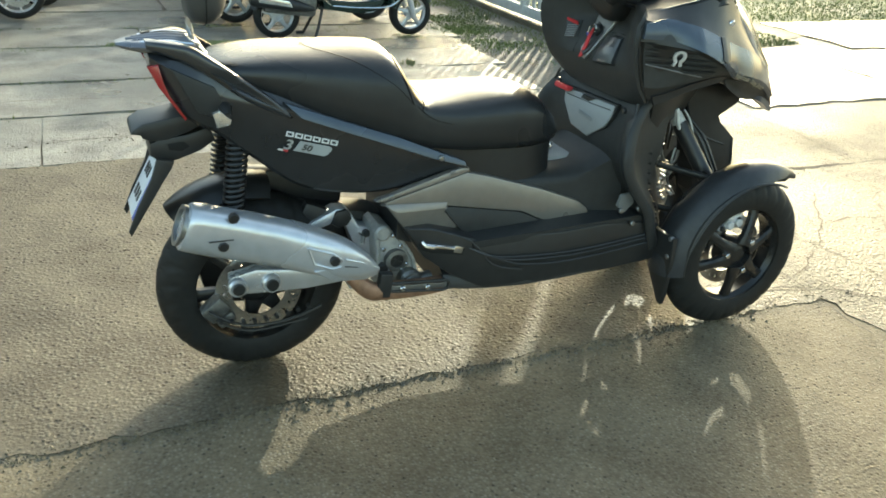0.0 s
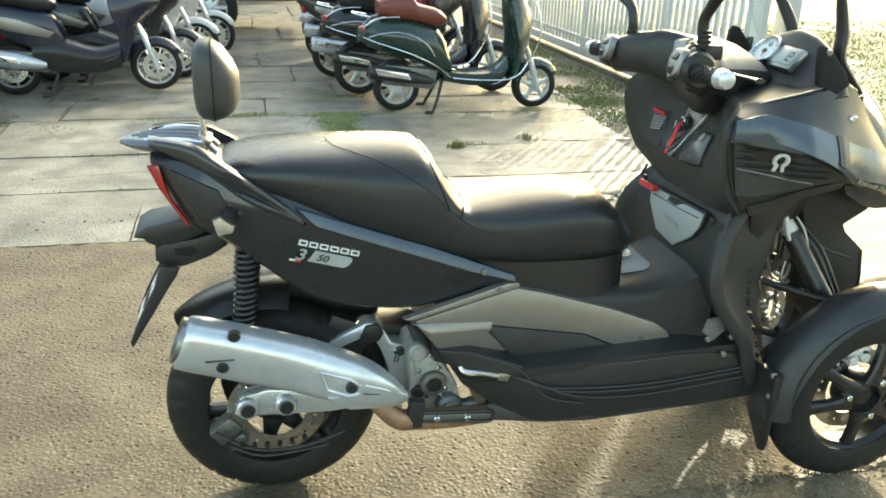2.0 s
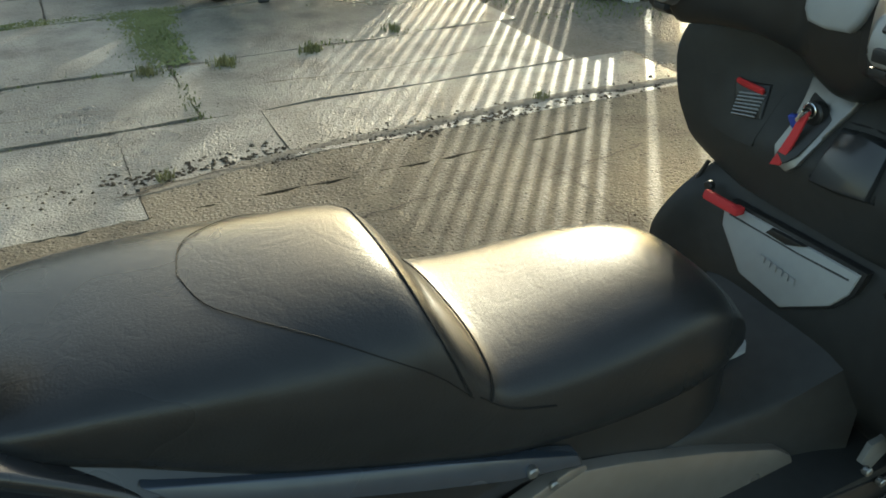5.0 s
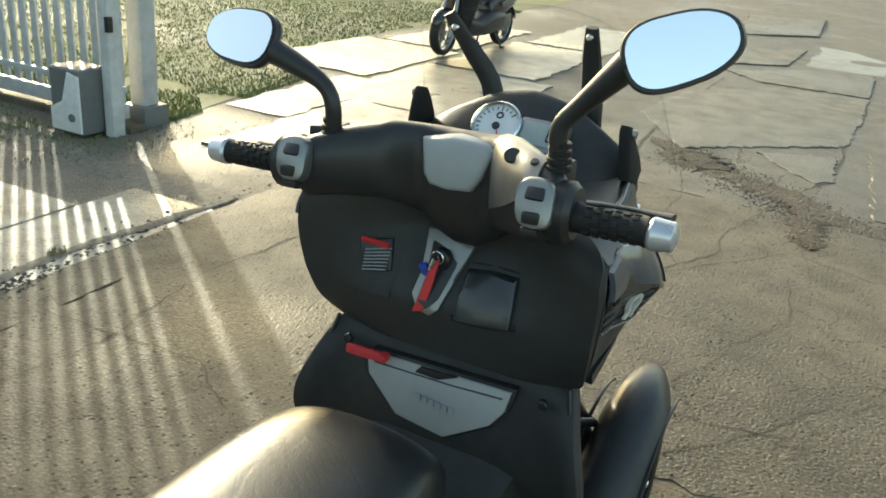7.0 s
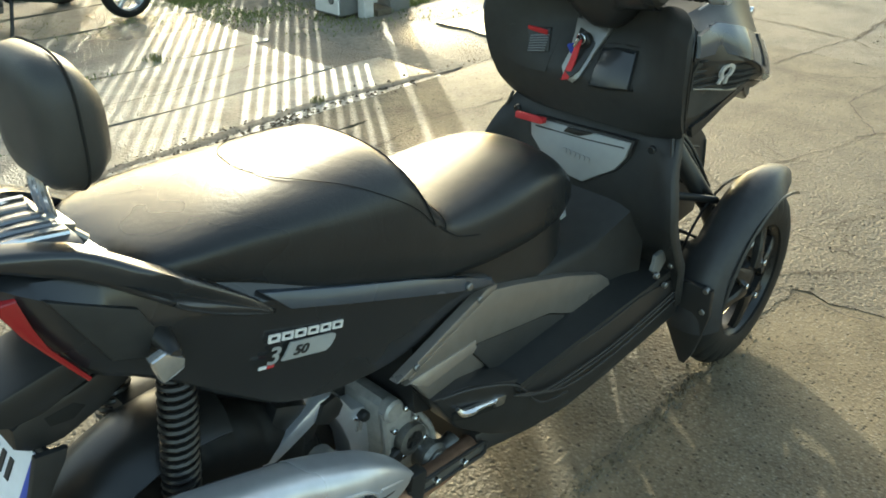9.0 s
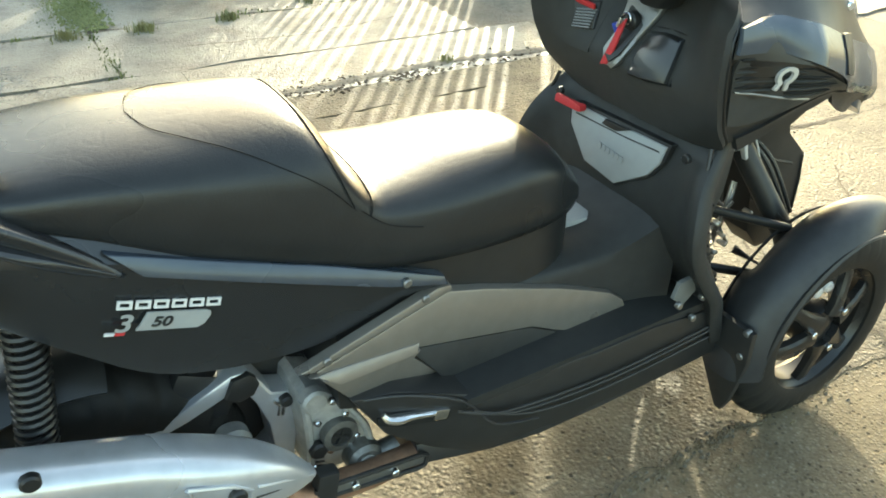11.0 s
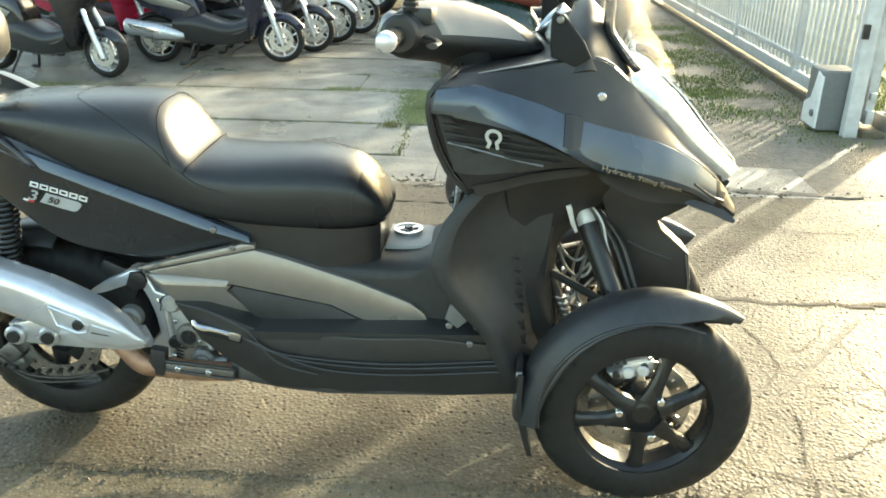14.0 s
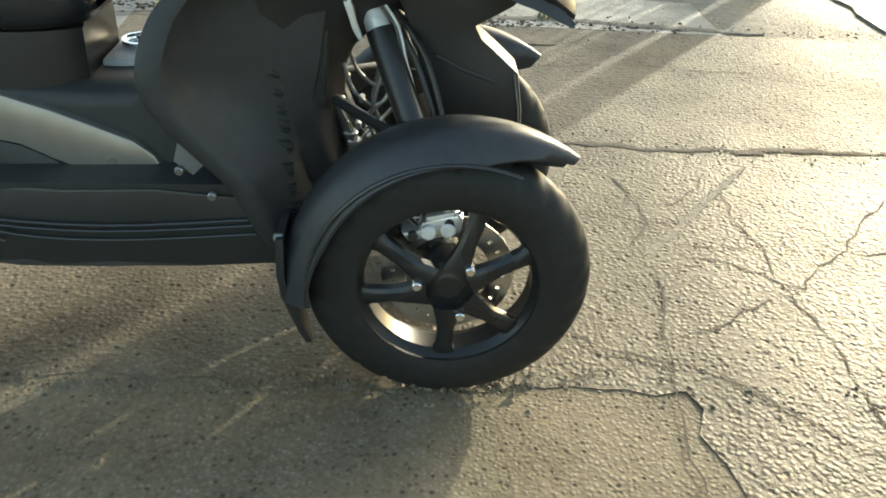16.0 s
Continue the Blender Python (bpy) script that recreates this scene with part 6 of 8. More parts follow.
pad = part("bar_pad", plate(B(), [(0.05, 1.146), (0.0, 1.156), (-0.055, 1.154), (-0.068, 1.146), (-0.052, 1.1), (-0.04, 1.082), (0.0, 1.077), (0.028, 1.08), (0.04, 1.095)], lambda u, v: 1.05 + 0.18 * (v - 1.09) - 0.6 * (u + 0.008) ** 2, 0.03, 0.008, "x"), LID_GREY, bars, "light grey centre pad", sharp=60)
part("pad_ring", moved(lathe(B(), [(0.009, 0.0), (0.012, 0.0), (0.012, 0.002), (0.009, 0.002)], (0, 0, 0), "x", 20), Matrix.Translation((1.0675, -0.006, 1.12)) @ Matrix.Rotation(radians(14), 4, "Y")), LID_GREY, pad)
part("lock_hole", moved(disc(B(), (0, 0, 0), 0.012, "z", 0.003, 20, 0.001), BAR @ Matrix.Translation(cover_point(-0.118, radians(128), 0.005)) @ Matrix.Rotation(radians(-40), 4, "Y") @ Matrix.Rotation(radians(6), 4, "X")), PLASTIC, bars)
part("cover_screw", moved(disc(B(), (0, 0, 0), 0.006, "z", 0.003, 12, 0.001), BAR @ Matrix.Translation(cover_point(-0.158, radians(115), 0.004)) @ Matrix.Rotation(radians(-25), 4, "Y")), PLASTIC, bars)
for s in (-1, 1):
    BS = BAR @ Matrix.Translation((0, 0.02 if s < 0 else 0.0, 0))
    gx = 0.0 if s > 0 else -0.006
    grip = part("grip", moved(tube(B(), [(gx, s * 0.245, 0), (gx - 0.004, s * 0.255, 0), (gx - 0.006, s * 0.29, 0), (gx - 0.008, s * 0.335, 0), (gx - 0.008, s * 0.34, 0)], [0.021, 0.019, 0.017, 0.018, 0.02], 18), BS), RUBBER, bars, "ribbed black rubber grip")
    bm = B()
    for k in range(6):
        for a in range(8):
            an = 2 * math.pi * a / 8 + 0.4 * (k % 2)
            box(bm, (0.004, 0.009, 0.008), BS @ Matrix.Translation((gx - 0.006, s * (0.264 + 0.012 * k), 0)) @ Matrix.Rotation(an, 4, "Y") @ Matrix.Translation((0.0175, 0, 0)), 0.001, 1)
    part("grip_rib", bm, RUBBER, grip)
    part("bar_end", moved(lathe_solid(B(), [(0, -0.018), (0.017, -0.018), (0.0215, -0.012), (0.019, 0.014), (0.012, 0.018), (0, 0.018)] if s > 0 else [(0, -0.018), (0.012, -0.018), (0.019, -0.014), (0.0215, 0.012), (0.017, 0.018), (0, 0.018)], (gx - 0.008, s * 0.358, 0), "y", 22), BS), SILVER, bars, "satin silver bar end")
    sw = part("switch_housing", moved(lathe_solid(B(), [(0, -0.02), (0.034, -0.02), (0.042, -0.012), (0.042, 0.014), (0.034, 0.02), (0, 0.02)], (0.0, s * 0.224, 0.002), "y", 22), BS), PLASTIC, bars)
    part("switch_plate", plate(B(), [(0.031 * math.copysign(abs(math.cos(a)) ** 0.7, math.cos(a)) + 0.004 * math.sin(a), 0.042 * math.copysign(abs(math.sin(a)) ** 0.7, math.sin(a)) - 0.004) for a in (2 * math.pi * k / 20 for k in range(20))], lambda u, v: -0.046 - 0.004 * (v > 0) + 0.5 * max(0, v - 0.01), 0.02, 0.005, "x"), GREY_METAL, sw, "grey switch plate").data.transform(BS @ Matrix.Translation((0, s * 0.199, 0.01)) @ Matrix.Rotation(radians(18), 4, "Y") @ Matrix.Diagonal((1, 0.85, 0.8, 1)))
    bm = B()
    box(bm, (0.016, 0.026, 0.018), BS @ Matrix.Translation((-0.036, s * 0.199, 0.029)) @ Matrix.Rotation(radians(42), 4, "Y"), 0.004)
    part("switch_button", bm, PLASTIC, sw)
    bm = box(B(), (0.016, 0.024, 0.016), BS @ Matrix.Translation((-0.047, s * 0.199, 0.002)), 0.004)
    part("switch_button", bm, PLASTIC, sw)
    bm = box(B(), (0.014, 0.024, 0.01), BS @ Matrix.Translation((-0.045, s * 0.197, -0.017)), 0.003)
    part("switch_button", bm, PLASTIC, sw)
    part("brake_lever", moved(tube(B(), [(0.03, s * 0.2, 0.0), (0.07, s * 0.235, -0.004), (0.085, s * 0.29, -0.006), (0.08, s * 0.325, -0.006), (0.076, s * 0.352, -0.006)], [0.01, 0.008, 0.006, 0.008, 0.012], 10, 4, 0.5), BS), PLASTIC, bars)
    part("reservoir", moved(box(B(), (0.05, 0.05, 0.035), pose(0.045, s * 0.19, 0.04, 0, 0, s * 10), 0.008), BS), PLASTIC, bars)
    # mirror
    sy = -0.183 if s < 0 else 0.172
    z0 = 1.165 if s < 0 else 1.13
    base, elbow, top = (1.005, sy, z0), (1.0, sy - 0.004 * s, z0 + 0.05), ((1.0, -0.255, 1.31) if s < 0 else (1.0, 0.275, 1.245))
    mir = part("mirror_stem", tube(B(), [base, elbow, (1.0, sy + s * 0.02, z0 + 0.085), top], [0.013, 0.0125, 0.013, 0.02], 12, 4), PLASTIC, scooter, "black-stemmed rear-view mirror")
    bm = B()
    for k in range(4):
        disc(bm, (1.005, sy, z0 - 0.002 + 0.0105 * k), 0.018 - 0.0012 * k, "z", 0.0035, 16, 0.001)
    part("mirror_boot", bm, RUBBER, mir)
    mc = Vector((1.0, -0.312, 1.336)) if s < 0 else Vector((1.0, 0.337, 1.258))
    mr = Matrix.Translation(mc) @ Matrix.Rotation(radians(7 if s < 0 else -6), 4, "Z") @ Matrix.Rotation(radians(15 if s < 0 else 27), 4, "Y") @ Matrix.Rotation(radians(24 if s < 0 else 0) * -1, 4, "X")
    def oval(ax, ay, grow=0.0):
        return [((ax + grow) * math.copysign(abs(math.cos(a)) ** 0.75, math.cos(a)) * (1.0), (ay + grow) * math.copysign(abs(math.sin(a)) ** 0.8, math.sin(a)) * (1 - s * 0.18 * math.cos(a))) for a in (2 * math.pi * k / 36 for k in range(36))]
    rings = [[(dx, u, v) for u, v in oval(0.066 * f, 0.041 * f)] for dx, f in ((-0.004, 1.04), (0.004, 1.08), (0.014, 1.0), (0.03, 0.7), (0.036, 0.35))]
    part("mirror_shell", moved(add_rings(B(), rings), mr), PLASTIC, mir)
    part("mirror_glass", moved(add_rings(B(), [[(-0.0085, u, v) for u, v in oval(0.064, 0.039)], [(-0.005, u, v) for u, v in oval(0.064, 0.039)]]), mr), MIRROR, mir, "mirror glass with bright sky in it")

# dark inner structure between the front wheels
part("radiator", box(B(), (0.04, 0.18, 0.26), pose(1.315, 0, 0.56, 0, 4, 0), 0.01), PLASTIC, scooter)
bm = half_loft(B(), [(0.33, [(0, 1.25), (0.1, 1.25), (0.14, 1.28), (0.12, 1.36), (0, 1.38)]), (0.5, [(0, 1.25), (0.1, 1.25), (0.13, 1.28), (0.08, 1.34), (0, 1.36)]), (0.6, [(0, 1.23), (0.11, 1.23), (0.13, 1.27), (0.03, 1.36), (0, 1.38)]), (0.7, [(0, 1.22), (0.12, 1.22), (0.14, 1.27), (0.028, 1.47), (0, 1.49)]), (0.85, [(0, 1.2), (0.14, 1.2), (0.18, 1.25), (0.03, 1.56), (0, 1.6)])], "z", 3, 2)
part("front_frame", bm, PLASTIC, scooter)
core = part("nose_core", plate(B(), [(1.44, 0.78), (1.6, 0.76), (1.68, 0.712), (1.664, 0.694), (1.6, 0.656), (1.612, 0.634), (1.655, 0.598), (1.684, 0.572), (1.697, 0.5), (1.703, 0.42), (1.69, 0.34), (1.6, 0.33), (1.545, 0.39), (1.52, 0.5), (1.49, 0.62), (1.46, 0.7)], lambda u, v: -0.04, 0.08, 0.006), PLASTIC, scooter, "black core between the front wheels", sharp=25)
for s in (-1, 1):
    part("core_bead", tube(B(), [(1.676, s * 0.042, 0.57), (1.69, s * 0.042, 0.5), (1.696, s * 0.042, 0.42)], 0.002, 6), GREY_METAL, core)
    part("core_rib", tube(B(), [(1.53, s * 0.041, 0.6), (1.58, s * 0.041, 0.575), (1.64, s * 0.041, 0.555)], 0.004, 6), PLASTIC_ROUGH, core)


# ---- ground ----
rnd = random.Random(7)


def jagged(p, q, n, amp, seed):
    """A wandering line from p to q."""
    r = random.Random(seed)
    p, q = Vector((*p, 0)), Vector((*q, 0))
    nrm = (q - p).normalized().cross(Vector((0, 0, 1)))
    out = []
    for k in range(n + 1):
        f = k / n
        out.append(p.lerp(q, f) + nrm * (r.uniform(-amp, amp) * (0 < f < 1)))
    return [(v.x, v.y) for v in out]


def slab(name, x0, x1, y0, y1, mat, parent, z=0.0, seed=1, edge=0.012, step=0.22, th=0.1, tilt=0.004, edge_x=None):
    """A concrete slab with worn, uneven edges and a slightly uneven top."""
    r = random.Random(seed)
    edge_x = edge if edge_x is None else edge_x
    nx, ny = max(2, int((x1 - x0) / step)), max(2, int((y1 - y0) / step))
    bm = B()
    tx, ty = r.uniform(-tilt, tilt), r.uniform(-tilt, tilt)
    grid = []
    for i in range(nx + 1):
        row = []
        for j in range(ny + 1):
            x, y = x0 + (x1 - x0) * i / nx, y0 + (y1 - y0) * j / ny
            if i in (0, nx):
                x += r.uniform(-edge_x, edge_x)
            if j in (0, ny):
                y += r.uniform(-edge, edge)
            h = z + tx * (i / nx - 0.5) + ty * (j / ny - 0.5) + 0.003 * noise.noise((x * 1.3, y * 1.3, seed))
            if i in (0, nx) or j in (0, ny):
                h -= r.uniform(0.0, 0.004) * (j in (0, ny) and edge > 0 or i in (0, nx) and edge_x > 0)
            row.append(bm.verts.new((x, y, h)))
        grid.append(row)
    for i in range(nx):
        for j in range(ny):
            bm.faces.new((grid[i][j], grid[i + 1][j], grid[i + 1][j + 1], grid[i][j + 1]))
    rim = [grid[i][0] for i in range(nx + 1)] + [grid[nx][j] for j in range(1, ny + 1)] + [grid[i][ny] for i in range(nx - 1, -1, -1)] + [grid[0][j] for j in range(ny - 1, 0, -1)]
    low = [bm.verts.new((v.co.x, v.co.y, v.co.z - th)) for v in rim]
    for k in range(len(rim)):
        j = (k + 1) % len(rim)
        bm.faces.new((rim[j], rim[k], low[k], low[j]))
    return part(name, bm, mat, parent, sharp=50)


ground = tagged(part("ground", add_rings(B(), [[(-300, -300, -0.014), (300, -300, -0.014)], [(-300, 300, -0.014), (300, 300, -0.014)]], False, False), EARTH), "damp packed dirt ground", "ground", kind="structure")
pavement = thing("pavement", "cracked damp concrete yard with grass in the joints", "pavement", kind="structure")
slab("concrete_slab", -9.0, 2.4, -7.0, -0.2, SMOOTH, pavement, -0.0035, 1, 0.004, 0.3, tilt=0)
slab("concrete_slab", 4.9, 14.0, -7.0, 1.87, BROWN, pavement, -0.001, 2, 0.004, 0.3, tilt=0)
slab("concrete_slab", -7.0, 2.16, -0.256, 1.872, CONCRETE, pavement, 0.0, 2, 0.02, 0.055, tilt=0, th=0.012, edge_x=0.0)
slab("concrete_slab", 2.08, 4.9, -7.0, 1.872, CONCRETE, pavement, 0.0012, 2, 0.0, 0.07, tilt=0, th=0.012, edge_x=0.03)
slab("concrete_slab", 0.3, 3.6, 1.876, 2.12, CONCRETE, pavement, -0.001, 3, 0.006, 0.1, tilt=0)
slab("concrete_slab", -7.0, -0.55, 1.88, 2.65, OLD_SLAB, pavement, -0.003, 6, 0.006, tilt=0.003)
slab("concrete_slab", -0.545, 0.29, 1.88, 2.65, OLD_SLAB, pavement, -0.002, 7, 0.006, tilt=0.003)
slab("concrete_slab", 0.295, 0.895, 2.11, 2.65, OLD_SLAB, pavement, -0.002, 8, 0.006, tilt=0.003)
ROWS_Y = [2.66, 3.4, 4.36, 5.0, 5.75, 6.6, 7.5, 8.5, 9.6, 11.0, 12.6]
for k in range(len(ROWS_Y) - 1):
    y0, y1 = ROWS_Y[k] + 0.012, ROWS_Y[k + 1] - 0.012
    xs = [-9.5, -6.6, -3.8, -1.62, 0.64, 2.55 + 0.1 * (k % 2)] if k < 2 else [-9.5, -6.2, -3.6, -1.3 - 0.2 * (k % 2), 0.75 - 0.3 * (k % 3), 2.75]
    for a, b in zip(xs, xs[1:]):
        slab("concrete_slab", a + 0.012, b - 0.012, y0, y1, OLD_SLAB, pavement, rnd.uniform(-0.005, 0.004), rnd.randint(10, 9999), 0.02, 0.25, tilt=0.01)
slab("concrete_slab", 0.9, 2.9, 2.127, 2.645, OLD_SLAB, pavement, -0.002, 31, 0.004)
# pale path slabs beyond the gate
for x0, x1, y0, y1, z in ((3.75, 5.4, 1.95, 2.95, 0.004), (5.45, 7.3, 2.0, 3.3, 0.0), (4.6, 6.2, 3.0, 3.55, -0.006), (6.3, 8.2, 3.4, 4.6, 0.004), (7.4, 9.6, 2.2, 3.3, 0.002), (8.3, 10.6, 3.5, 4.4, -0.004), (9.7, 12.0, 2.2, 3.2, 0.0),
                          (11.3, 13.6, -0.9, 0.1, 0.0), (13.1, 16.0, 1.8, 2.6, 0.004)):
    slab("concrete_slab", x0, x1, y0, y1, PATH_SLAB if y0 < 1.92 else OLD_SLAB, pavement, z * 0.6, rnd.randint(10, 9999), 0.03, 0.12, tilt=0.01)


def broken_slab(outline, mat, z, seed, th=0.06):
    """A raised, broken piece of slab with a ragged rim and a worn edge."""
    r = random.Random(seed)
    rim = []
    for p, q in zip(outline, outline[1:] + outline[:1]):
        n = max(2, int(math.hypot(q[0] - p[0], q[1] - p[1]) / 0.045))
        rim += jagged(p, q, n, 0.022, r.randint(0, 99999))[:-1]
    cx, cy = sum(p[0] for p in rim) / len(rim), sum(p[1] for p in rim) / len(rim)
    rings = []
    for f, h in ((1.0, -th), (1.0, -0.006), (0.99, -0.001), (0.8, 0.0), (0.45, 0.001), (0.12, 0.0)):
        rings.append([(cx + (x - cx) * f, cy + (y - cy) * f, z + h + (r.uniform(-0.003, 0.001) if f > 0.9 and h > -0.01 else 0.0)) for x, y in rim])
    return part("concrete_slab", add_rings(B(), rings), mat, pavement, sharp=12)


for k, (out, z) in enumerate((([(5.93, 0.5), (6.4, 0.05), (6.97, -0.55), (8.2, -0.63), (9.4, -0.66), (9.3, 0.2), (8.2, 0.95), (6.9, 1.05)], 0.022), ([(9.5, -0.66), (11.16, -0.68), (11.0, -0.07), (9.9, 0.85), (9.45, 0.4)], 0.03), ([(6.25, 0.02), (6.55, -0.5), (5.84, -0.54), (5.68, -0.42), (5.95, -0.2)], 0.016), ([(10.4, 0.98), (11.0, 0.3), (12.84, 0.22), (11.9, 1.06)], 0.045), ([(13.8, 1.26), (15.0, 0.23), (18.3, 0.33), (17.3, 1.65)], 0.05),
                              ([(5.15, -0.78), (6.9, -0.72), (7.6, -1.3), (7.0, -2.4), (5.3, -2.3)], 0.012))):
    broken_slab(out, BROKEN if k != 5 else BROWN, z * 0.32 + 0.004, 910 + k)


def crack(points, width, seed, z=0.0035):
    """A dirt-filled crack as a jagged low strip."""
    r = random.Random(seed)
    pts = []
    for (ax, ay), (bx, by) in zip(points, points[1:]):
        n = max(2, int(math.hypot(bx - ax, by - ay) / 0.045))
        pts += jagged((ax, ay), (bx, by), n, 0.011, r.randint(0, 99999))[:-1]
    pts.append(points[-1])
    bm = B()
    a, b = [], []
    for k, (x, y) in enumerate(pts):
        x2, y2 = pts[min(k + 1, len(pts) - 1)]
        x1, y1 = pts[max(k - 1, 0)]
        d = Vector((x2 - x1, y2 - y1, 0)).normalized()
        nrm = Vector((-d.y, d.x, 0))
        w = width * r.uniform(0.35, 1.3) * (0.3 if k in (0, len(pts) - 1) else 1)
        a.append(bm.verts.new(Vector((x, y, z)) + nrm * w))
        b.append(bm.verts.new(Vector((x, y, z)) - nrm * w))
    for k in range(len(pts) - 1):
        bm.faces.new((a[k], a[k + 1], b[k + 1], b[k]))
    return part("crack", bm, CRACK, pavement, smooth=False)


CRACKS = [([(0.2, 2.06), (0.62, 2.12), (0.9, 2.1)], 0.006), ([(0.9, 1.55), (1.3, 1.62), (1.7, 1.55), (2.3, 1.66), (2.9, 1.6)], 0.004), ([(-0.5, 2.2), (0.1, 2.22)], 0.004), ([(1.0, 2.95), (1.6, 2.9), (2.3, 3.0)], 0.005), ([(-1.2, 2.9), (-0.6, 2.98), (0.3, 2.92)], 0.004),
          ([(5.9, 0.1), (6.6, 0.15), (7.2, -0.1)], 0.006), ([(-3.0, 0.4), (-1.5, 0.55), (-0.6, 0.5)], 0.002), ([(1.6, 0.9), (1.8, 1.2), (1.75, 1.9)], 0.003)]
CRACKS += [([(2.09, 0.68), (2.14, 0.51), (2.14, 0.41), (2.06, 0.27)], 0.004), ([(2.13, 0.5), (2.23, 0.51), (2.34, 0.62), (2.39, 0.72)], 0.003), ([(2.1, 0.19), (2.09, 0.03), (2.06, -0.12), (2.04, -0.25), (2.02, -0.4), (2.02, -0.54)], 0.0035), ([(2.18, 0.3), (2.3, 0.29), (2.42, 0.31), (2.48, 0.32)], 0.003),
           ([(1.84, -0.07), (1.92, -0.14), (2.02, -0.17), (2.11, -0.18), (2.18, -0.24), (2.31, -0.37), (2.45, -0.48), (2.8, -0.7)], 0.005), ([(2.15, 0.24), (2.27, 0.23), (2.33, 0.19), (2.4, 0.14), (2.43, -0.05), (2.44, -0.15), (2.43, -0.35), (2.5, -0.6)], 0.004)]
CRACKS += [([(2.41, 0.61), (2.39, 0.43), (2.42, 0.29), (2.4, 0.16)], 0.003), ([(2.4, 0.14), (2.46, 0.11), (2.5, 0.17), (2.58, 0.24), (2.65, 0.3), (2.73, 0.41), (2.9, 0.6)], 0.004), ([(2.64, 0.28), (2.84, 0.29), (3.1, 0.2), (3.6, 0.06), (4.24, -0.42)], 0.004), ([(2.07, -0.1), (2.19, -0.05), (2.31, 0.03), (2.46, 0.11)], 0.003),
           ([(1.77, -0.26), (1.88, -0.21), (1.98, -0.18)], 0.003), ([(2.5, -0.1), (2.57, -0.15), (2.63, -0.19), (2.9, -0.3)], 0.003), ([(2.51, 0.12), (2.56, 0.06)], 0.0025), ([(2.62, -0.08), (2.66, -0.12), (2.8, -0.15)], 0.0025), ([(2.5, 0.37), (2.49, 0.3), (2.53, 0.27)], 0.0025)]
CRACKS += [([(3.1, 0.2), (3.3, 0.5), (3.2, 0.85)], 0.003), ([(3.7, 0.03), (4.1, 0.3), (4.8, 0.25), (5.5, 0.4)], 0.005), ([(4.24, -0.42), (4.1, -0.8), (4.4, -1.4)], 0.004), ([(1.97, 0.9), (2.17, 0.9), (2.26, 0.865), (2.45, 0.89), (2.64, 0.87)], 0.02), ([(2.6, 0.9), (2.77, 0.9), (2.91, 0.9), (3.1, 0.89), (3.5, 0.88)], 0.017)]
CRACKS += [([(5.45, 1.85), (5.5, 1.2), (5.42, 0.75), (5.3, 0.6)], 0.012), ([(5.42, 0.75), (6.3, 0.8), (7.3, 0.76), (8.4, 0.8), (9.4, 0.78)], 0.012), ([(7.35, 1.85), (7.3, 1.3), (7.36, 0.76)], 0.012), ([(6.3, 0.2), (6.8, -0.1), (7.3, -0.2), (8.2, -0.28)], 0.009), ([(5.3, -0.3), (5.8, -0.5), (6.6, -0.55), (7.4, -0.5)], 0.01),
           ([(3.55, 1.87), (3.6, 1.4), (3.5, 0.9)], 0.006), ([(3.6, 0.1), (4.0, -0.1), (4.3, -0.08), (4.8, -0.2), (5.3, -0.3)], 0.006), ([(4.4, 0.9), (4.5, 0.5), (4.8, 0.25)], 0.005), ([(3.5, 0.88), (4.4, 0.9), (5.42, 0.78)], 0.007), ([(3.0, -0.3), (3.4, -0.5), (3.9, -0.45)], 0.004), ([(2.9, -0.8), (3.3, -1.0), (3.6, -1.4)], 0.004)]
for k, (pts, w) in enumerate(CRACKS):
    crack(pts, w * 0.8, 50 + k)
fine = random.Random(77)
for k in range(46):
    x, y, a = fine.uniform(1.75, 4.6), fine.uniform(-0.9, 0.85), fine.uniform(0, 6.28)
    pts = [(x, y)]
    for j in range(fine.randint(2, 4)):
        a += fine.gauss(0, 0.6)
        x, y = x + fine.uniform(0.06, 0.14) * math.cos(a), y + fine.uniform(0.06, 0.14) * math.sin(a)
        pts.append((x, y))
    crack(pts, fine.uniform(0.001, 0.0022), 300 + k)

# dirt in the joint beside the near slab, and packed dirt bands
def mound(name, points, width, mat, seed, height=0.012, z=0.0):
    """A low uneven band of dirt along a line."""
    r = random.Random(seed)
    line = catmull([(x, y, 0) for x, y in points], 26)
    bm = B()
    rows = []
    for k, p in enumerate(line):
        q0, q1 = line[max(k - 1, 0)], line[min(k + 1, len(line) - 1)]
        d = Vector((q1[0] - q0[0], q1[1] - q0[1], 0)).normalized()
        nrm = Vector((-d.y, d.x, 0))
        taper = width * min(1, 0.15 + k / 14, 0.15 + (len(line) - 1 - k) / 14)
        w0, w1 = taper * r.uniform(0.55, 1.2), taper * r.uniform(0.55, 1.2)
        rows.append([Vector(p) + nrm * (w0 if u < 0 else w1) * u + Vector((0, 0, z + height * (1 - u * u) * r.uniform(0.6, 1.1) + (-0.006 if abs(u) == 1 else 0))) for u in (-1, -0.6, -0.2, 0.2, 0.6, 1)])
    return part(name, add_rings(bm, rows, False, False), mat, pavement)


mound("dirt_band", [(3.05, 1.2), (3.1, 2.0), (3.05, 3.0), (3.2, 4.5), (3.2, 9.0)], 0.25, MUD, 6, 0.012, -0.02)
mound("dirt_band", [(2.54, 0.78), (2.4, 0.61), (2.28, 0.46), (2.19, 0.35), (2.09, 0.24)], 0.02, MUD, 9, 0.002, 0.001)

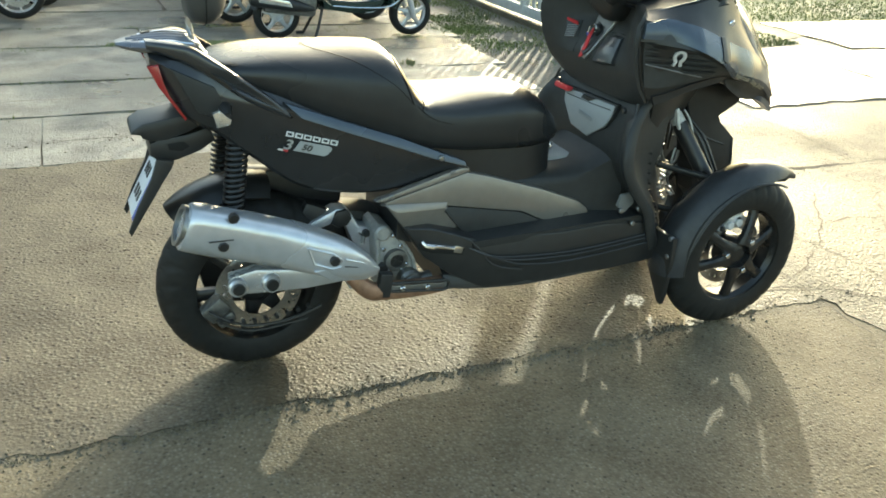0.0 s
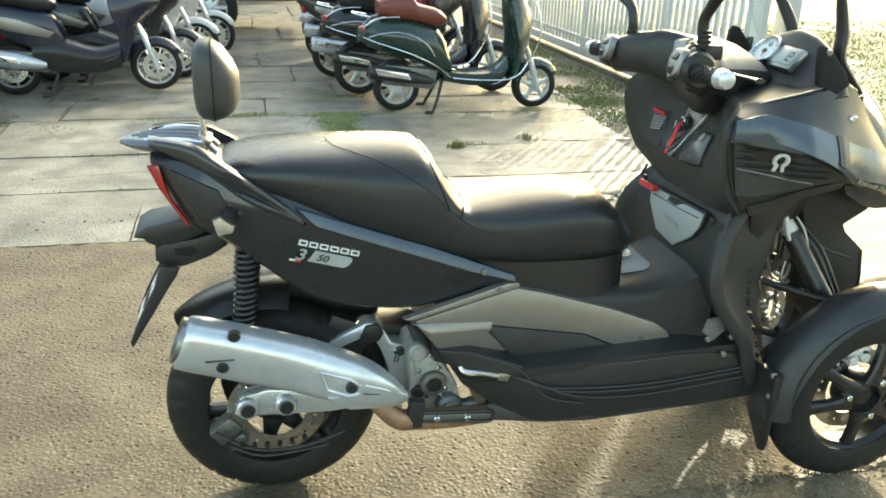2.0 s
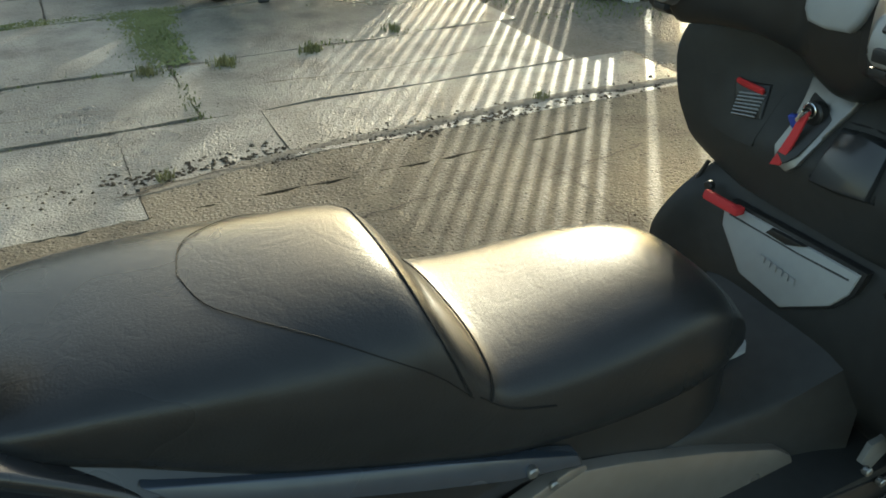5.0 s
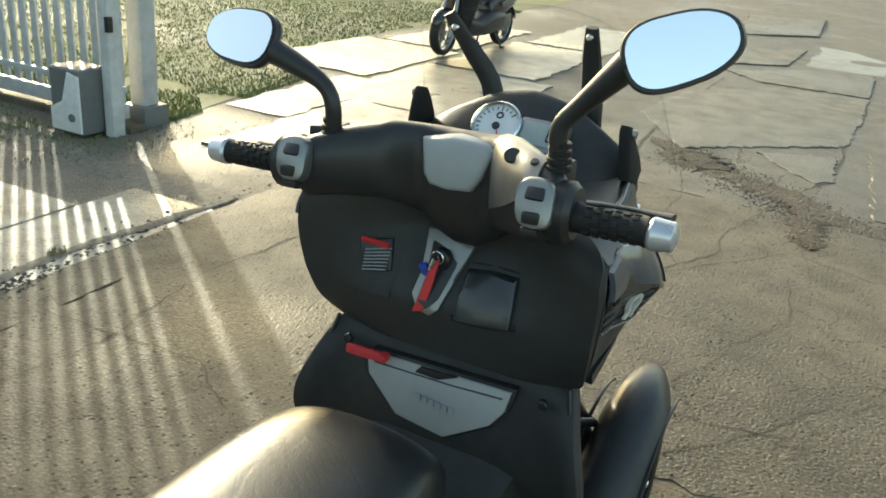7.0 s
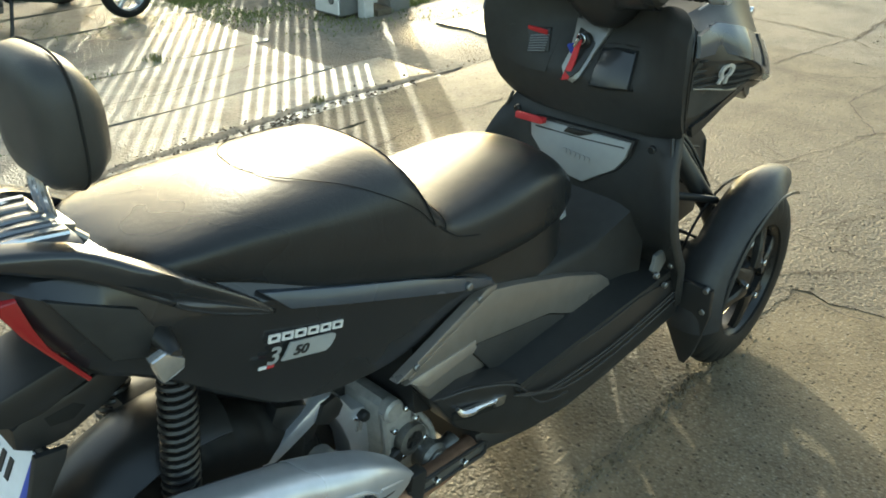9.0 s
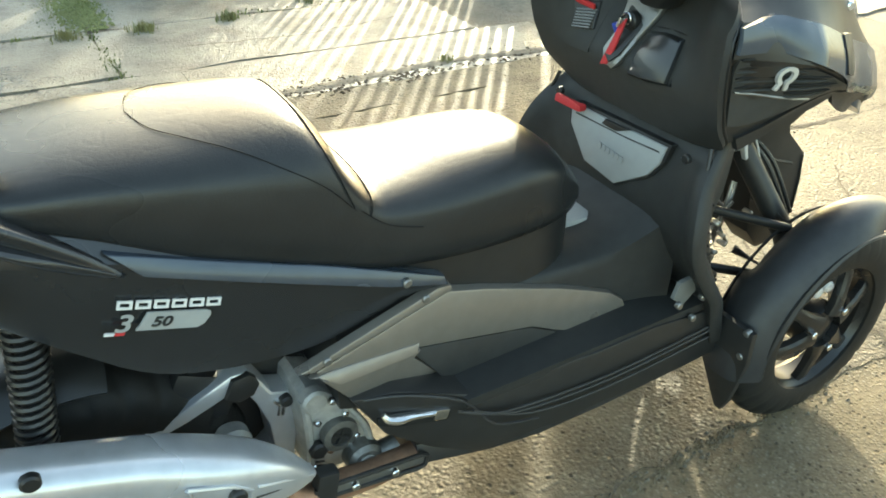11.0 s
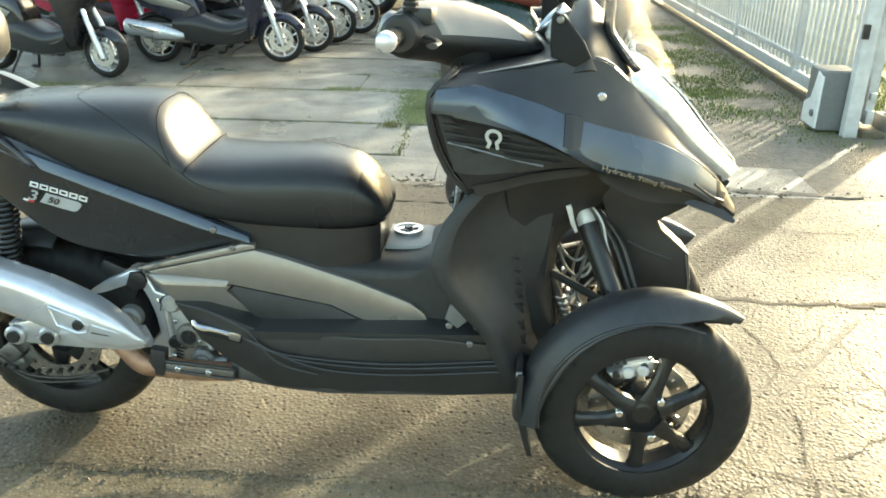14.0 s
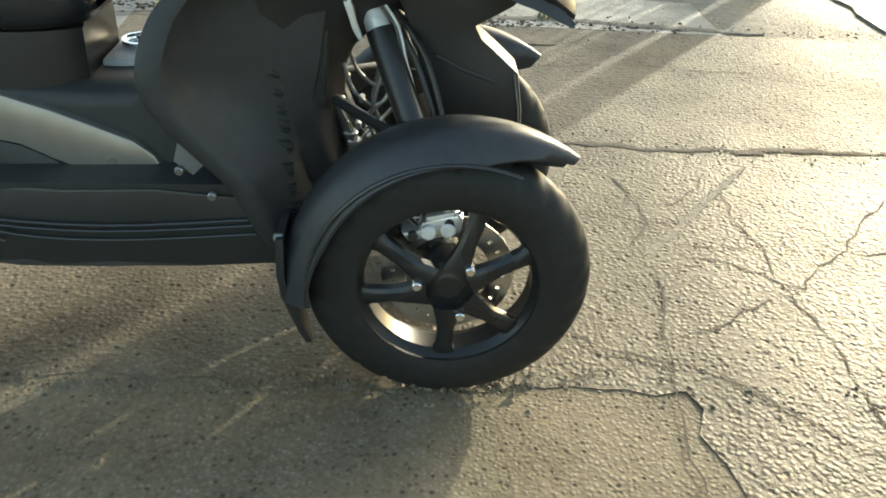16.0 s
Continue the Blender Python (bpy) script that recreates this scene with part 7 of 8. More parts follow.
mound("dirt_band", [(0.3, 2.05), (0.9, 2.17), (1.5, 2.2), (2.2, 2.24), (3.1, 2.15)], 0.045, MUD, 19, 0.002, 0.0)
mound("dirt_band", [(5.75, 0.62), (5.5, 0.2), (5.35, -0.25), (5.0, -0.62), (4.75, -1.2)], 0.16, DARK_DIRT, 21, 0.006, -0.001)
mound("dirt_band", [(6.1, 0.75), (5.8, 0.42), (5.6, 0.2), (5.3, -0.1), (5.1, -0.42), (4.7, -0.45), (4.35, -0.5)], 0.14, DARK_DIRT, 23, 0.01, 0.0)
mound("dirt_band", [(5.9, 0.45), (5.66, 0.28), (5.55, 0.1)], 0.2, DARK_DIRT, 29, 0.014, 0.0)
# clods of dark dirt on the worn concrete
verts, faces = [], []
for k in range(6500):
    spot = rnd.choice(((5.65, 0.28, 0.12, 0.12), (5.7, 0.35, 0.16, 0.12), (5.4, -0.05, 0.14, 0.14), (5.15, -0.36, 0.16, 0.12), (4.8, -0.46, 0.2, 0.12), (4.4, -0.5, 0.16, 0.14), (4.8, -0.9, 0.2, 0.25), (1.3, 2.18, 0.8, 0.05)))
    x, y = rnd.gauss(spot[0], spot[2]), rnd.gauss(spot[1], spot[3])
    r0, n = rnd.uniform(0.004, 0.015), len(verts)
    h = r0 * rnd.uniform(0.1, 0.45)
    turn = rnd.uniform(0, 6.28)
    for j in range(5):
        a = turn + j * 1.2566
        verts.append((x + r0 * math.cos(a) * rnd.uniform(0.7, 1.2), y + r0 * math.sin(a) * rnd.uniform(0.6, 1.1), -0.004))
    verts.append((x + rnd.uniform(-0.3, 0.3) * r0, y, h))
    faces += [(n + j, n + (j + 1) % 5, n + 5) for j in range(5)]
me = bpy.data.meshes.new("dirt_clods")
me.from_pydata(verts, [], faces)
me.materials.append(DARK_DIRT)
tagged(new("dirt_clods", me), "clods of dark damp dirt on worn concrete", "dirt", kind="stuff")

# crumbled edge of the joint beside the parked scooter
for name, mat, count, label in (("joint_crumbs", SMOOTH, 800, "crumbs of broken concrete along a joint"), ("joint_pits", BROWN, 600, "dark dirt in the broken edge of a joint")):
    verts, faces = [], []
    for k in range(count):
        x = rnd.uniform(-1.6, 1.75)
        y = -0.262 + 0.012 * math.sin(x * 5) + rnd.gauss(0, 0.011 if mat is SMOOTH else 0.014) + (rnd.gauss(-0.05, 0.03) if rnd.random() < 0.14 else 0.0)
        r0, n, turn = rnd.uniform(0.002, 0.008), len(verts), rnd.uniform(0, 6.28)
        for j in range(5):
            a = turn + j * 1.2566
            verts.append((x + r0 * math.cos(a) * rnd.uniform(0.7, 1.6), y + r0 * math.sin(a) * rnd.uniform(0.5, 1.0), -0.006))
        verts.append((x, y, r0 * rnd.uniform(0.3, 0.7) if mat is SMOOTH else 0.0022))
        faces += [(n + j, n + (j + 1) % 5, n + 5) for j in range(5)]
    me = bpy.data.meshes.new(name)
    me.from_pydata(verts, [], faces)
    me.materials.append(mat)
    tagged(new(name, me), label, "rubble", kind="stuff")

# moss creeping over the slabs along a cross of joints
verts, faces = [], []
for k in range(2000):
    x0, x1, y0, y1 = rnd.choice(((0.55, 0.75, 3.42, 4.4), (0.58, 0.7, 3.5, 4.4), (-0.12, 0.92, 4.37, 4.45), (0.5, 0.8, 4.1, 4.44), (0.45, 0.85, 4.3, 4.42)))
    x, y = rnd.uniform(x0, x1) + rnd.gauss(0, 0.025), rnd.uniform(y0, y1) + rnd.gauss(0, 0.012)
    r0, h, n = rnd.uniform(0.006, 0.024), rnd.uniform(0.003, 0.011), len(verts)
    turn = rnd.uniform(0, 6.28)
    for j in range(6):
        a = turn + j * 1.0472
        verts.append((x + r0 * math.cos(a) * rnd.uniform(0.6, 1.2), y + r0 * math.sin(a) * rnd.uniform(0.6, 1.2), -0.006))
    verts.append((x + rnd.uniform(-0.3, 0.3) * r0, y, h))
    faces += [(n + j, n + (j + 1) % 6, n + 6) for j in range(6)]
me = bpy.data.meshes.new("moss")
me.from_pydata(verts, [], faces)
me.materials.append(MOSS_GREEN)
tagged(new("moss", me), "green moss creeping over the slab joints", "moss", kind="stuff")

# loose pebbles
bm = B()
for k in range(700):
    x, y = rnd.uniform(-1.2, 3.4), rnd.choice((rnd.gauss(-0.262, 0.015), rnd.gauss(-0.27, 0.04), rnd.gauss(0.87, 0.04), rnd.gauss(0.87, 0.06), rnd.uniform(-1.2, 3.0)))
    r0 = rnd.uniform(0.002, 0.006)
    tmp = bmesh.new()
    bmesh.ops.create_icosphere(tmp, subdivisions=1, radius=r0, matrix=Matrix.Translation((x, y, r0 * 0.4)) @ Matrix.Rotation(rnd.uniform(0, 3), 4, "Z") @ Matrix.Diagonal((1, rnd.uniform(0.6, 1), 0.6, 1)))
    me = bpy.data.meshes.new("t")
    tmp.to_mesh(me)
    tmp.free()
    bm.from_mesh(me)
    bpy.data.meshes.remove(me)
tagged(part("pebbles", bm, CONCRETE), "loose small pebbles on the concrete", "pebbles", kind="stuff")


# ---- grass ----
def blades(name, spots, mat, label, lo, hi, width=0.004, category="grass"):
    """Many bent blades, one mesh: spots of (x, y, z)."""
    verts, faces = [], []
    for x, y, z in spots:
        h, a, lean = rnd.uniform(lo, hi), rnd.uniform(0, 6.283), rnd.uniform(0.1, 0.7)
        w = width * rnd.uniform(0.6, 1.3)
        dx, dy = math.cos(a), math.sin(a)
        n = len(verts)
        verts += [(x - dy * w, y + dx * w, z - 0.01), (x + dy * w, y - dx * w, z - 0.01), (x + dx * h * lean * 0.4 + dy * w * 0.6, y + dy * h * lean * 0.4 - dx * w * 0.6, z + h * 0.6), (x + dx * h * lean * 0.4 - dy * w * 0.6, y + dy * h * lean * 0.4 + dx * w * 0.6, z + h * 0.6), (x + dx * h * lean, y + dy * h * lean, z + h)]
        faces += [(n, n + 1, n + 2, n + 3), (n + 3, n + 2, n + 4)]
    me = bpy.data.meshes.new(name)
    me.from_pydata(verts, [], faces)
    me.materials.append(mat)
    return tagged(new(name, me), label, category, kind="stuff")


lawn = tagged(part("lawn", add_rings(B(), [[(3.75 + 0.1 * math.sin(k), 3.45 + 0.25 * k, -0.012) for k in range(30)], [(5.6, 3.75 + 0.25 * k, -0.005) for k in range(30)], [(8.0, 4.6 + 0.25 * k, -0.01) for k in range(30)], [(30, 4.6 + 0.8 * k, -0.01) for k in range(30)]], False, False), LAWN), "patchy green lawn behind the gate", "lawn", kind="structure")
spots = []
for k in range(70000):
    d = rnd.random() ** 1.7
    x = 3.72 + 9 * d
    y = 3.42 + 0.12 * (x - 3.7) + 6.5 * rnd.random() ** 1.3
    if noise.noise((x * 1.6, y * 1.6, 3)) < -0.42 or (5.9 < x < 10.7 and 3.35 < y < 4.65):
        continue
    spots.append((x, y, -0.01))
blades("lawn_grass", spots, GRASS, "short uneven green grass of the lawn", 0.012, 0.032, 0.006)
spots = []
for x0, x1, y0, y1, n, sd in ((0.52, 0.76, 3.5, 4.35, 3600, 0.05), (-0.1, 0.9, 4.34, 4.46, 1800, 0.03), (0.61, 0.66, 2.66, 3.4, 420, 0.015), (-6, 0.6, 3.38, 3.42, 900, 0.02), (-6, 0.6, 2.62, 2.67, 260, 0.015), (-4, 2.6, 4.34, 4.4, 700, 0.03), (-2.6, -1.4, 3.9, 4.4, 900, 0.08), (-1.5, -0.9, 4.0, 4.15, 300, 0.04),
                          (-5, 2.6, 5.72, 5.78, 500, 0.03), (2.8, 3.6, 3.6, 9.0, 2600, 0.1), (3.0, 3.9, 3.2, 3.7, 700, 0.1), (4.0, 8.0, 2.92, 3.08, 500, 0.05), (1.5, 2.8, 4.3, 4.7, 2200, 0.1), (2.6, 3.5, 4.6, 8.5, 13000, 0.12), (2.5, 3.3, 3.9, 5.0, 3600, 0.12), (-3.2, -2.2, 4.0, 4.4, 1200, 0.08), (-1.2, -0.3, 4.28, 4.4, 900, 0.05), (0.3, 1.2, 5.0, 5.08, 500, 0.04), (-3.5, 0.5, 5.0, 5.06, 700, 0.03), (1.4, 3.1, 3.36, 3.46, 500, 0.04), (5.4, 5.48, 2.0, 3.4, 160, 0.03), (8.2, 8.32, 3.4, 4.5, 160, 0.03)):
    for k in range(n):
        x, y = rnd.uniform(x0, x1) + rnd.gauss(0, sd), rnd.uniform(y0, y1) + rnd.gauss(0, sd)
        if noise.noise((x * 2.2, y * 2.2, 8)) > -0.08 + rnd.uniform(-0.25, 0.25):
            spots.append((x, y, -0.012))
blades("joint_grass", spots, GRASS, "grass and moss growing in the slab joints", 0.006, 0.022, 0.005)
for x, y, n, rad in ((1.36, 3.34, 160, 0.05), (0.9, 3.32, 130, 0.06), (0.535, 3.33, 120, 0.07), (1.9, 3.5, 60, 0.05), (2.1, 2.25, 40, 0.04), (0.4, 2.15, 40, 0.03)):
    blades("weed_tuft", [(x + rnd.gauss(0, rad * 0.5), y + rnd.gauss(0, rad * 0.5), 0) for k in range(n)], WEED, "small dry weed tuft in the concrete", 0.012, 0.04, 0.004, "weed")


# ---- fence and gate ----
GX = 3.66
fence = thing("sliding_gate", "pale painted steel sliding gate of upright bars", "gate", kind="structure")
for w, h, z in ((0.05, 0.09, 0.1), (0.04, 0.05, 1.5), (0.04, 0.04, 0.24)):
    part("gate_rail", box(B(), (w, 7.2, h), pose(GX, 7.1, z), 0.005), FENCE, fence)
pk = part("gate_bar", box(B(), (0.018, 0.055, 1.5), Matrix(), 0.004), FENCE, fence)
pk.matrix_world = pose(GX, 3.62, 0.9)
for k in range(1, 66):
    o = new("gate_bar", pk.data)
    o.parent = fence
    o.matrix_world = pose(GX, 3.62 + 0.108 * k, 0.9)
for y in (3.56, 5.0, 6.8, 8.6):
    part("gate_stile", box(B(), (0.06, 0.06, 1.55), pose(GX, y, 0.85), 0.006), FENCE, fence)
gate_post = tagged(part("gate_post", box(B(), (0.09, 0.07, 1.95), pose(3.52, 3.45, 0.96), 0.006)  , FENCE), "pale square steel gate post on concrete", "post")
part("post_latch", box(B(), (0.04, 0.03, 0.09), pose(3.485, 3.41, 0.66), 0.004), PLASTIC, gate_post)
second = tagged(part("gate_post", box(B(), (0.12, 0.12, 1.9), pose(3.84, 3.53, 0.94), 0.006), FENCE), "pale square steel end post", "post")
part("post_foot", box(B(), (0.2, 0.2, 0.14), pose(3.84, 3.53, 0.05), 0.01), BOX_DARK, second)
motor = thing("gate_motor", "dark grey gate motor case with white front", "gate motor")
case = part("case", box(B(), (0.22, 0.26, 0.4), pose(3.43, 3.63, 0.2), 0.03, 3), BOX_DARK, motor)
bm = plate(B(), [(3.752, 0.02), (3.508, 0.02), (3.508, 0.36), (3.59, 0.38), (3.65, 0.2), (3.752, 0.15)], lambda u, v: 3.312, 0.02, 0.004, "x")
front = part("front_cover", bm, BOX_WHITE, motor)
part("cover_lock", disc(B(), (3.308, 3.57, 0.11), 0.025, "x", 0.008, 18, 0.003), BOX_DARK, front)
kerb = tagged(part("gate_track", box(B(), (0.14, 8, 0.06), pose(GX, 7.4, 0.0), 0.008), CONCRETE), "low concrete strip under the gate", "track", kind="structure")


# ---- other scooters and vehicles ----
def city_scooter(label, paint, seat_mat, at, group, big=1.0, round_body=False, rim_mat=None, wheel_r=0.2, rack_box=False):
    """A parked step-through scooter, its front towards +x in its own axes."""
    t = thing("motor_scooter", label, "scooter", group)
    rim_mat = rim_mat or SILVER
    wb = 1.3 * big
    for x, nm in ((0.0, "rear_wheel"), (wb, "front_wheel")):
        c = Vector((x, 0, wheel_r))
        count = 5 if round_body else 7
        rim_r = wheel_r * (0.74 if round_body else 0.77)
        w = cast_wheel(nm, c, rim_r, 0.034, -1, 0.045 if round_body else 0.03, 0.036 if round_body else 0.02, [20 + 360 * k / count for k in range(count)], "", rim_mat, t)
        part("tyre", lathe(B(), tyre_profile(wheel_r, 0.052, (wheel_r - rim_r) * 0.95), c, "y", 40), RUBBER, w)
        if not round_body:
            part("brake_disc", brake_disc(B(), c + Vector((0, -0.046, 0)), wheel_r * 0.3, wheel_r * 0.52, 0.004, 16), STEEL, w)
    hs = lambda w, top, bot, sq=0.5: [(0, top), (w * 0.7, top - 0.01), (w, top - (top - bot) * 0.3), (w * 0.96, (top + bot) / 2), (w * 0.8, bot + 0.02), (0, bot)]
    if round_body:
        hs = lambda w, top, bot, sq=0.5: [(0, top), (w * 0.5, top - 0.015), (w * 0.86, top - 0.09), (w, (top + bot) / 2 + 0.02), (w * 0.94, bot + 0.1), (w * 0.62, bot + 0.02), (0, bot)]
        st = [(-0.35, hs(0.025, 0.61, 0.56)), (-0.31, hs(0.06, 0.645, 0.53)), (-0.22, hs(0.115, 0.69, 0.485)), (-0.1, hs(0.16, 0.715, 0.45)), (0.04, hs(0.188, 0.72, 0.415)), (0.18, hs(0.19, 0.7, 0.375)), (0.32, hs(0.165, 0.66, 0.32)), (0.42, hs(0.135, 0.56, 0.27)), (0.48, hs(0.115, 0.42, 0.24))]
    else:
        st = [(-0.36, hs(0.05, 0.76, 0.68)), (-0.25, hs(0.1, 0.74, 0.58)), (-0.05, hs(0.15, 0.72, 0.46)), (0.2, hs(0.16, 0.68, 0.36)), (0.4, hs(0.14, 0.64, 0.28)), (0.5, hs(0.11, 0.5, 0.24))]
    body = part("rear_body", half_loft(B(), [(x * big, s) for x, s in st], "x", 3, 2), paint, t, sharp=45)
    bm = half_loft(B(), [(0.4 * big, hs(0.12, 0.34, 0.22)), (0.65 * big, hs(0.15, 0.3, 0.2)), (0.9 * big, hs(0.16, 0.32, 0.21)), (1.0 * big, hs(0.14, 0.42, 0.25))], "x", 3, 2)
    part("footboard", bm, PLASTIC if not round_body else paint, t)
    if round_body:
        bm = half_loft(B(), [(0.26, [(0, 0.92), (0.11, 0.93), (0.14, 0.96), (0.08, 1.0), (0, 1.02)]), (0.42, [(0, 0.95), (0.15, 0.955), (0.19, 0.985), (0.1, 1.05), (0, 1.08)]), (0.56, [(0, 0.95), (0.16, 0.96), (0.2, 0.985), (0.1, 1.08), (0, 1.13)]), (0.75, [(0, 0.91), (0.13, 0.92), (0.16, 0.95), (0.09, 1.06), (0, 1.12)]), (0.95, [(0, 0.88), (0.08, 0.89), (0.1, 0.91), (0.06, 0.98), (0, 1.0)])], "z", 3, 2)
    else:
        # raked shield that runs out into a pointed nose over the wheel
        bm = half_loft(B(), [(0.25, [(0, 0.9), (0.1, 0.9), (0.13, 0.92), (0.08, 0.95), (0, 0.96)]), (0.4, [(0, 0.91), (0.15, 0.9), (0.18, 0.93), (0.1, 0.99), (0, 1.01)]), (0.55, [(0, 0.92), (0.18, 0.88), (0.215, 0.92), (0.13, 1.03), (0, 1.08)]), (0.66, [(0, 0.9), (0.19, 0.85), (0.225, 0.9), (0.13, 1.1), (0, 1.2)]), (0.74, [(0, 0.88), (0.18, 0.84), (0.21, 0.89), (0.12, 1.12), (0, 1.24)]), (0.85, [(0, 0.86), (0.15, 0.84), (0.17, 0.87), (0.1, 1.05), (0, 1.14)]), (0.97, [(0, 0.85), (0.09, 0.85), (0.11, 0.87), (0.07, 0.95), (0, 1.0)])], "z", 3, 2)
    moved(bm, Matrix.Translation((0.08 * big + (big - 1) * 0.9, 0, 0)))
    front = part("front_shield", bm, paint, t, sharp=45)
    seat_st = [(-0.3, [(0, 0.83), (0.08, 0.82), (0.1, 0.79), (0.08, 0.74), (0, 0.73)]), (-0.1, [(0, 0.89), (0.11, 0.87), (0.14, 0.8), (0.11, 0.72), (0, 0.71)]), (0.06, [(0, 0.88), (0.12, 0.86), (0.145, 0.78), (0.11, 0.7), (0, 0.69)]), (0.13, [(0, 0.81), (0.12, 0.81), (0.15, 0.75), (0.11, 0.69), (0, 0.68)]), (0.34, [(0, 0.78), (0.11, 0.77), (0.13, 0.72), (0.1, 0.66), (0, 0.65)]), (0.45, [(0, 0.73), (0.05, 0.72), (0.07, 0.7), (0.05, 0.67), (0, 0.66)])]
    sx = 0.06 if round_body else 0.0
    part("seat", half_loft(B(), [(x * big * (0.8 if round_body else 1) + sx, s) for x, s in seat_st], "x", 3, 2), seat_mat, t, sharp=60)
    rings = []
    fr = wheel_r + 0.03
    for k in range(15):
        a = radians(165 - 140 * k / 14)
        hw = 0.075 * (1 - 0.5 * max(0, (k - 10) / 4) ** 2)
        ring = [(fr - 0.05 * abs(-1 + j / 3) ** 2.5, (-1 + j / 3) * hw) for j in range(7)]
        ring += [(r - 0.006, o * 0.93) for r, o in ring[::-1]]
        rings.append([(wb + r * math.cos(a), o, wheel_r + r * math.sin(a)) for r, o in ring])
    part("front_mudguard", add_rings(B(), rings), paint, t, sharp=50)
    for s in (-1, 1):
        bm = tube(B(), [(wb + 0.01, s * 0.07, wheel_r - 0.03), (wb - 0.03, s * 0.075, wheel_r + 0.1), (wb - 0.08, s * 0.075, wheel_r + 0.24), (wb - 0.15, s * 0.06, wheel_r + 0.4)], [0.022, 0.026, 0.022, 0.016], 10)
        part("fork_leg", bm, rim_mat, t)
    hx = 0.97 * big
    bm = tube(B(), [(hx + 0.06, -0.3, 1.02), (hx, -0.18, 1.03), (hx + 0.05, 0, 1.0), (hx, 0.18, 1.03), (hx + 0.06, 0.3, 1.02)], [0.016, 0.024, 0.06, 0.024, 0.016], 12, 4)
    bars = part("handlebar", bm, PLASTIC if not round_body else paint, t)
    for s in (-1, 1):
        part("grip", tube(B(), [(hx - 0.01, s * 0.3, 1.02), (hx - 0.03, s * 0.38, 1.015)], 0.018, 10), RUBBER, bars)
    for s in (-1, 1):
        mir = part("mirror_stem", tube(B(), [(hx + 0.01, s * 0.2, 1.03), (hx, s * 0.25, 1.13), (hx + 0.0, s * 0.3, 1.2)], 0.006, 8, 3), PLASTIC, bars)
        part("mirror_shell", moved(lathe_solid(B(), [(0, -0.008), (0.05, -0.008), (0.055, 0.0), (0.035, 0.02), (0, 0.02)], (0, 0, 0), "x", 20), Matrix.Translation((hx, s * 0.32, 1.22)) @ Matrix.Diagonal((1, 1.3, 0.8, 1))), PLASTIC, mir)
    part("headlamp", lathe_solid(B(), [(0, -0.03), (0.05, -0.03), (0.075, 0.0), (0.06, 0.03), (0, 0.03)], ((hx + 0.1) if round_body else (1.17 * big), 0, 1.0 if round_body else 0.74), "x", 20), CLEAR_LENS, t)
    if not round_body:
        for s in (-1, 1):
            nx = 1.11 * big + (big - 1) * 0.55
            part("nose_lamp", plate(B(), [(nx - 0.09, 0.8), (nx - 0.02, 0.82), (nx + 0.1, 0.735), (nx + 0.04, 0.705), (nx - 0.06, 0.735)], lambda u, v: s * (0.175 - 0.75 * max(0, u - nx + 0.06)), -s * 0.03, 0.006), CLEAR_LENS, front)
            part("seat_stripe", tube(B(), [(x * big, s * y, z) for x, y, z in ((-0.28, 0.1, 0.79), (-0.1, 0.143, 0.8), (0.05, 0.149, 0.79), (0.13, 0.15, 0.75))], 0.007, 6, 4), WHITE_PAINT, t)
        part("belly_fairing", half_loft(B(), [(0.2 * big, hs(0.15, 0.42, 0.22)), (0.45 * big, hs(0.17, 0.44, 0.17)), (0.75 * big, hs(0.17, 0.36, 0.16)), (0.98 * big, hs(0.15, 0.4, 0.2))], "x", 3, 2), PLASTIC, t, sharp=45)
    part("tail_lamp", box(B(), (0.04, 0.12, 0.07), pose(-0.3 * big, 0, 0.62, 0, -20, 0), 0.012), RED_LENS, t)
    rings = [[(x, -0.15 + 0.05 * math.cos(a) * f, z + (0.055 if round_body else 0.068) * math.sin(a) * f) for a in (2 * math.pi * k / 16 for k in range(16))] for x, z, f in ((-0.24, 0.33, 0.7), (-0.22, 0.33, 1), (0.05, 0.29, 1), (0.2, 0.26, 0.6), (0.26, 0.25, 0.3))]
    ex = part("exhaust", add_rings(B(), rings), SILVER if not round_body else PLASTIC, t)
    part("heat_shield", plate(B(), [(-0.2, 0.36), (0.05, 0.32), (0.08, 0.27), (-0.18, 0.31)], lambda u, v: -0.205, 0.01, 0.004), CHROME, ex)
    bm = B()
    for s in (-1, 1):
        tube(bm, [(0.36, s * 0.06, 0.26), (0.3, s * 0.13, 0.1), (0.26, s * 0.16, 0.012)], 0.012, 8)
        tube(bm, [(0.26, s * 0.16, 0.012), (0.2, s * 0.16, 0.012)], 0.014, 8)
    part("centre_stand", bm, PLASTIC, t)
    part("engine", box(B(), (0.42, 0.16, 0.16), pose(0.1, 0.0, 0.27, 0, 6, 0), 0.03), ALLOY, t)
    rings = []
    for k in range(9):
        a = radians(165 - 100 * k / 8)
        ring = [(fr - 0.03 * abs(-1 + j / 3) ** 2.5, (-1 + j / 3) * 0.07) for j in range(7)]
        ring += [(r - 0.006, o * 0.93) for r, o in ring[::-1]]
        rings.append([(r * math.cos(a), o, wheel_r + r * math.sin(a)) for r, o in ring])
    part("rear_mudguard", add_rings(B(), rings), PLASTIC, t, sharp=50)
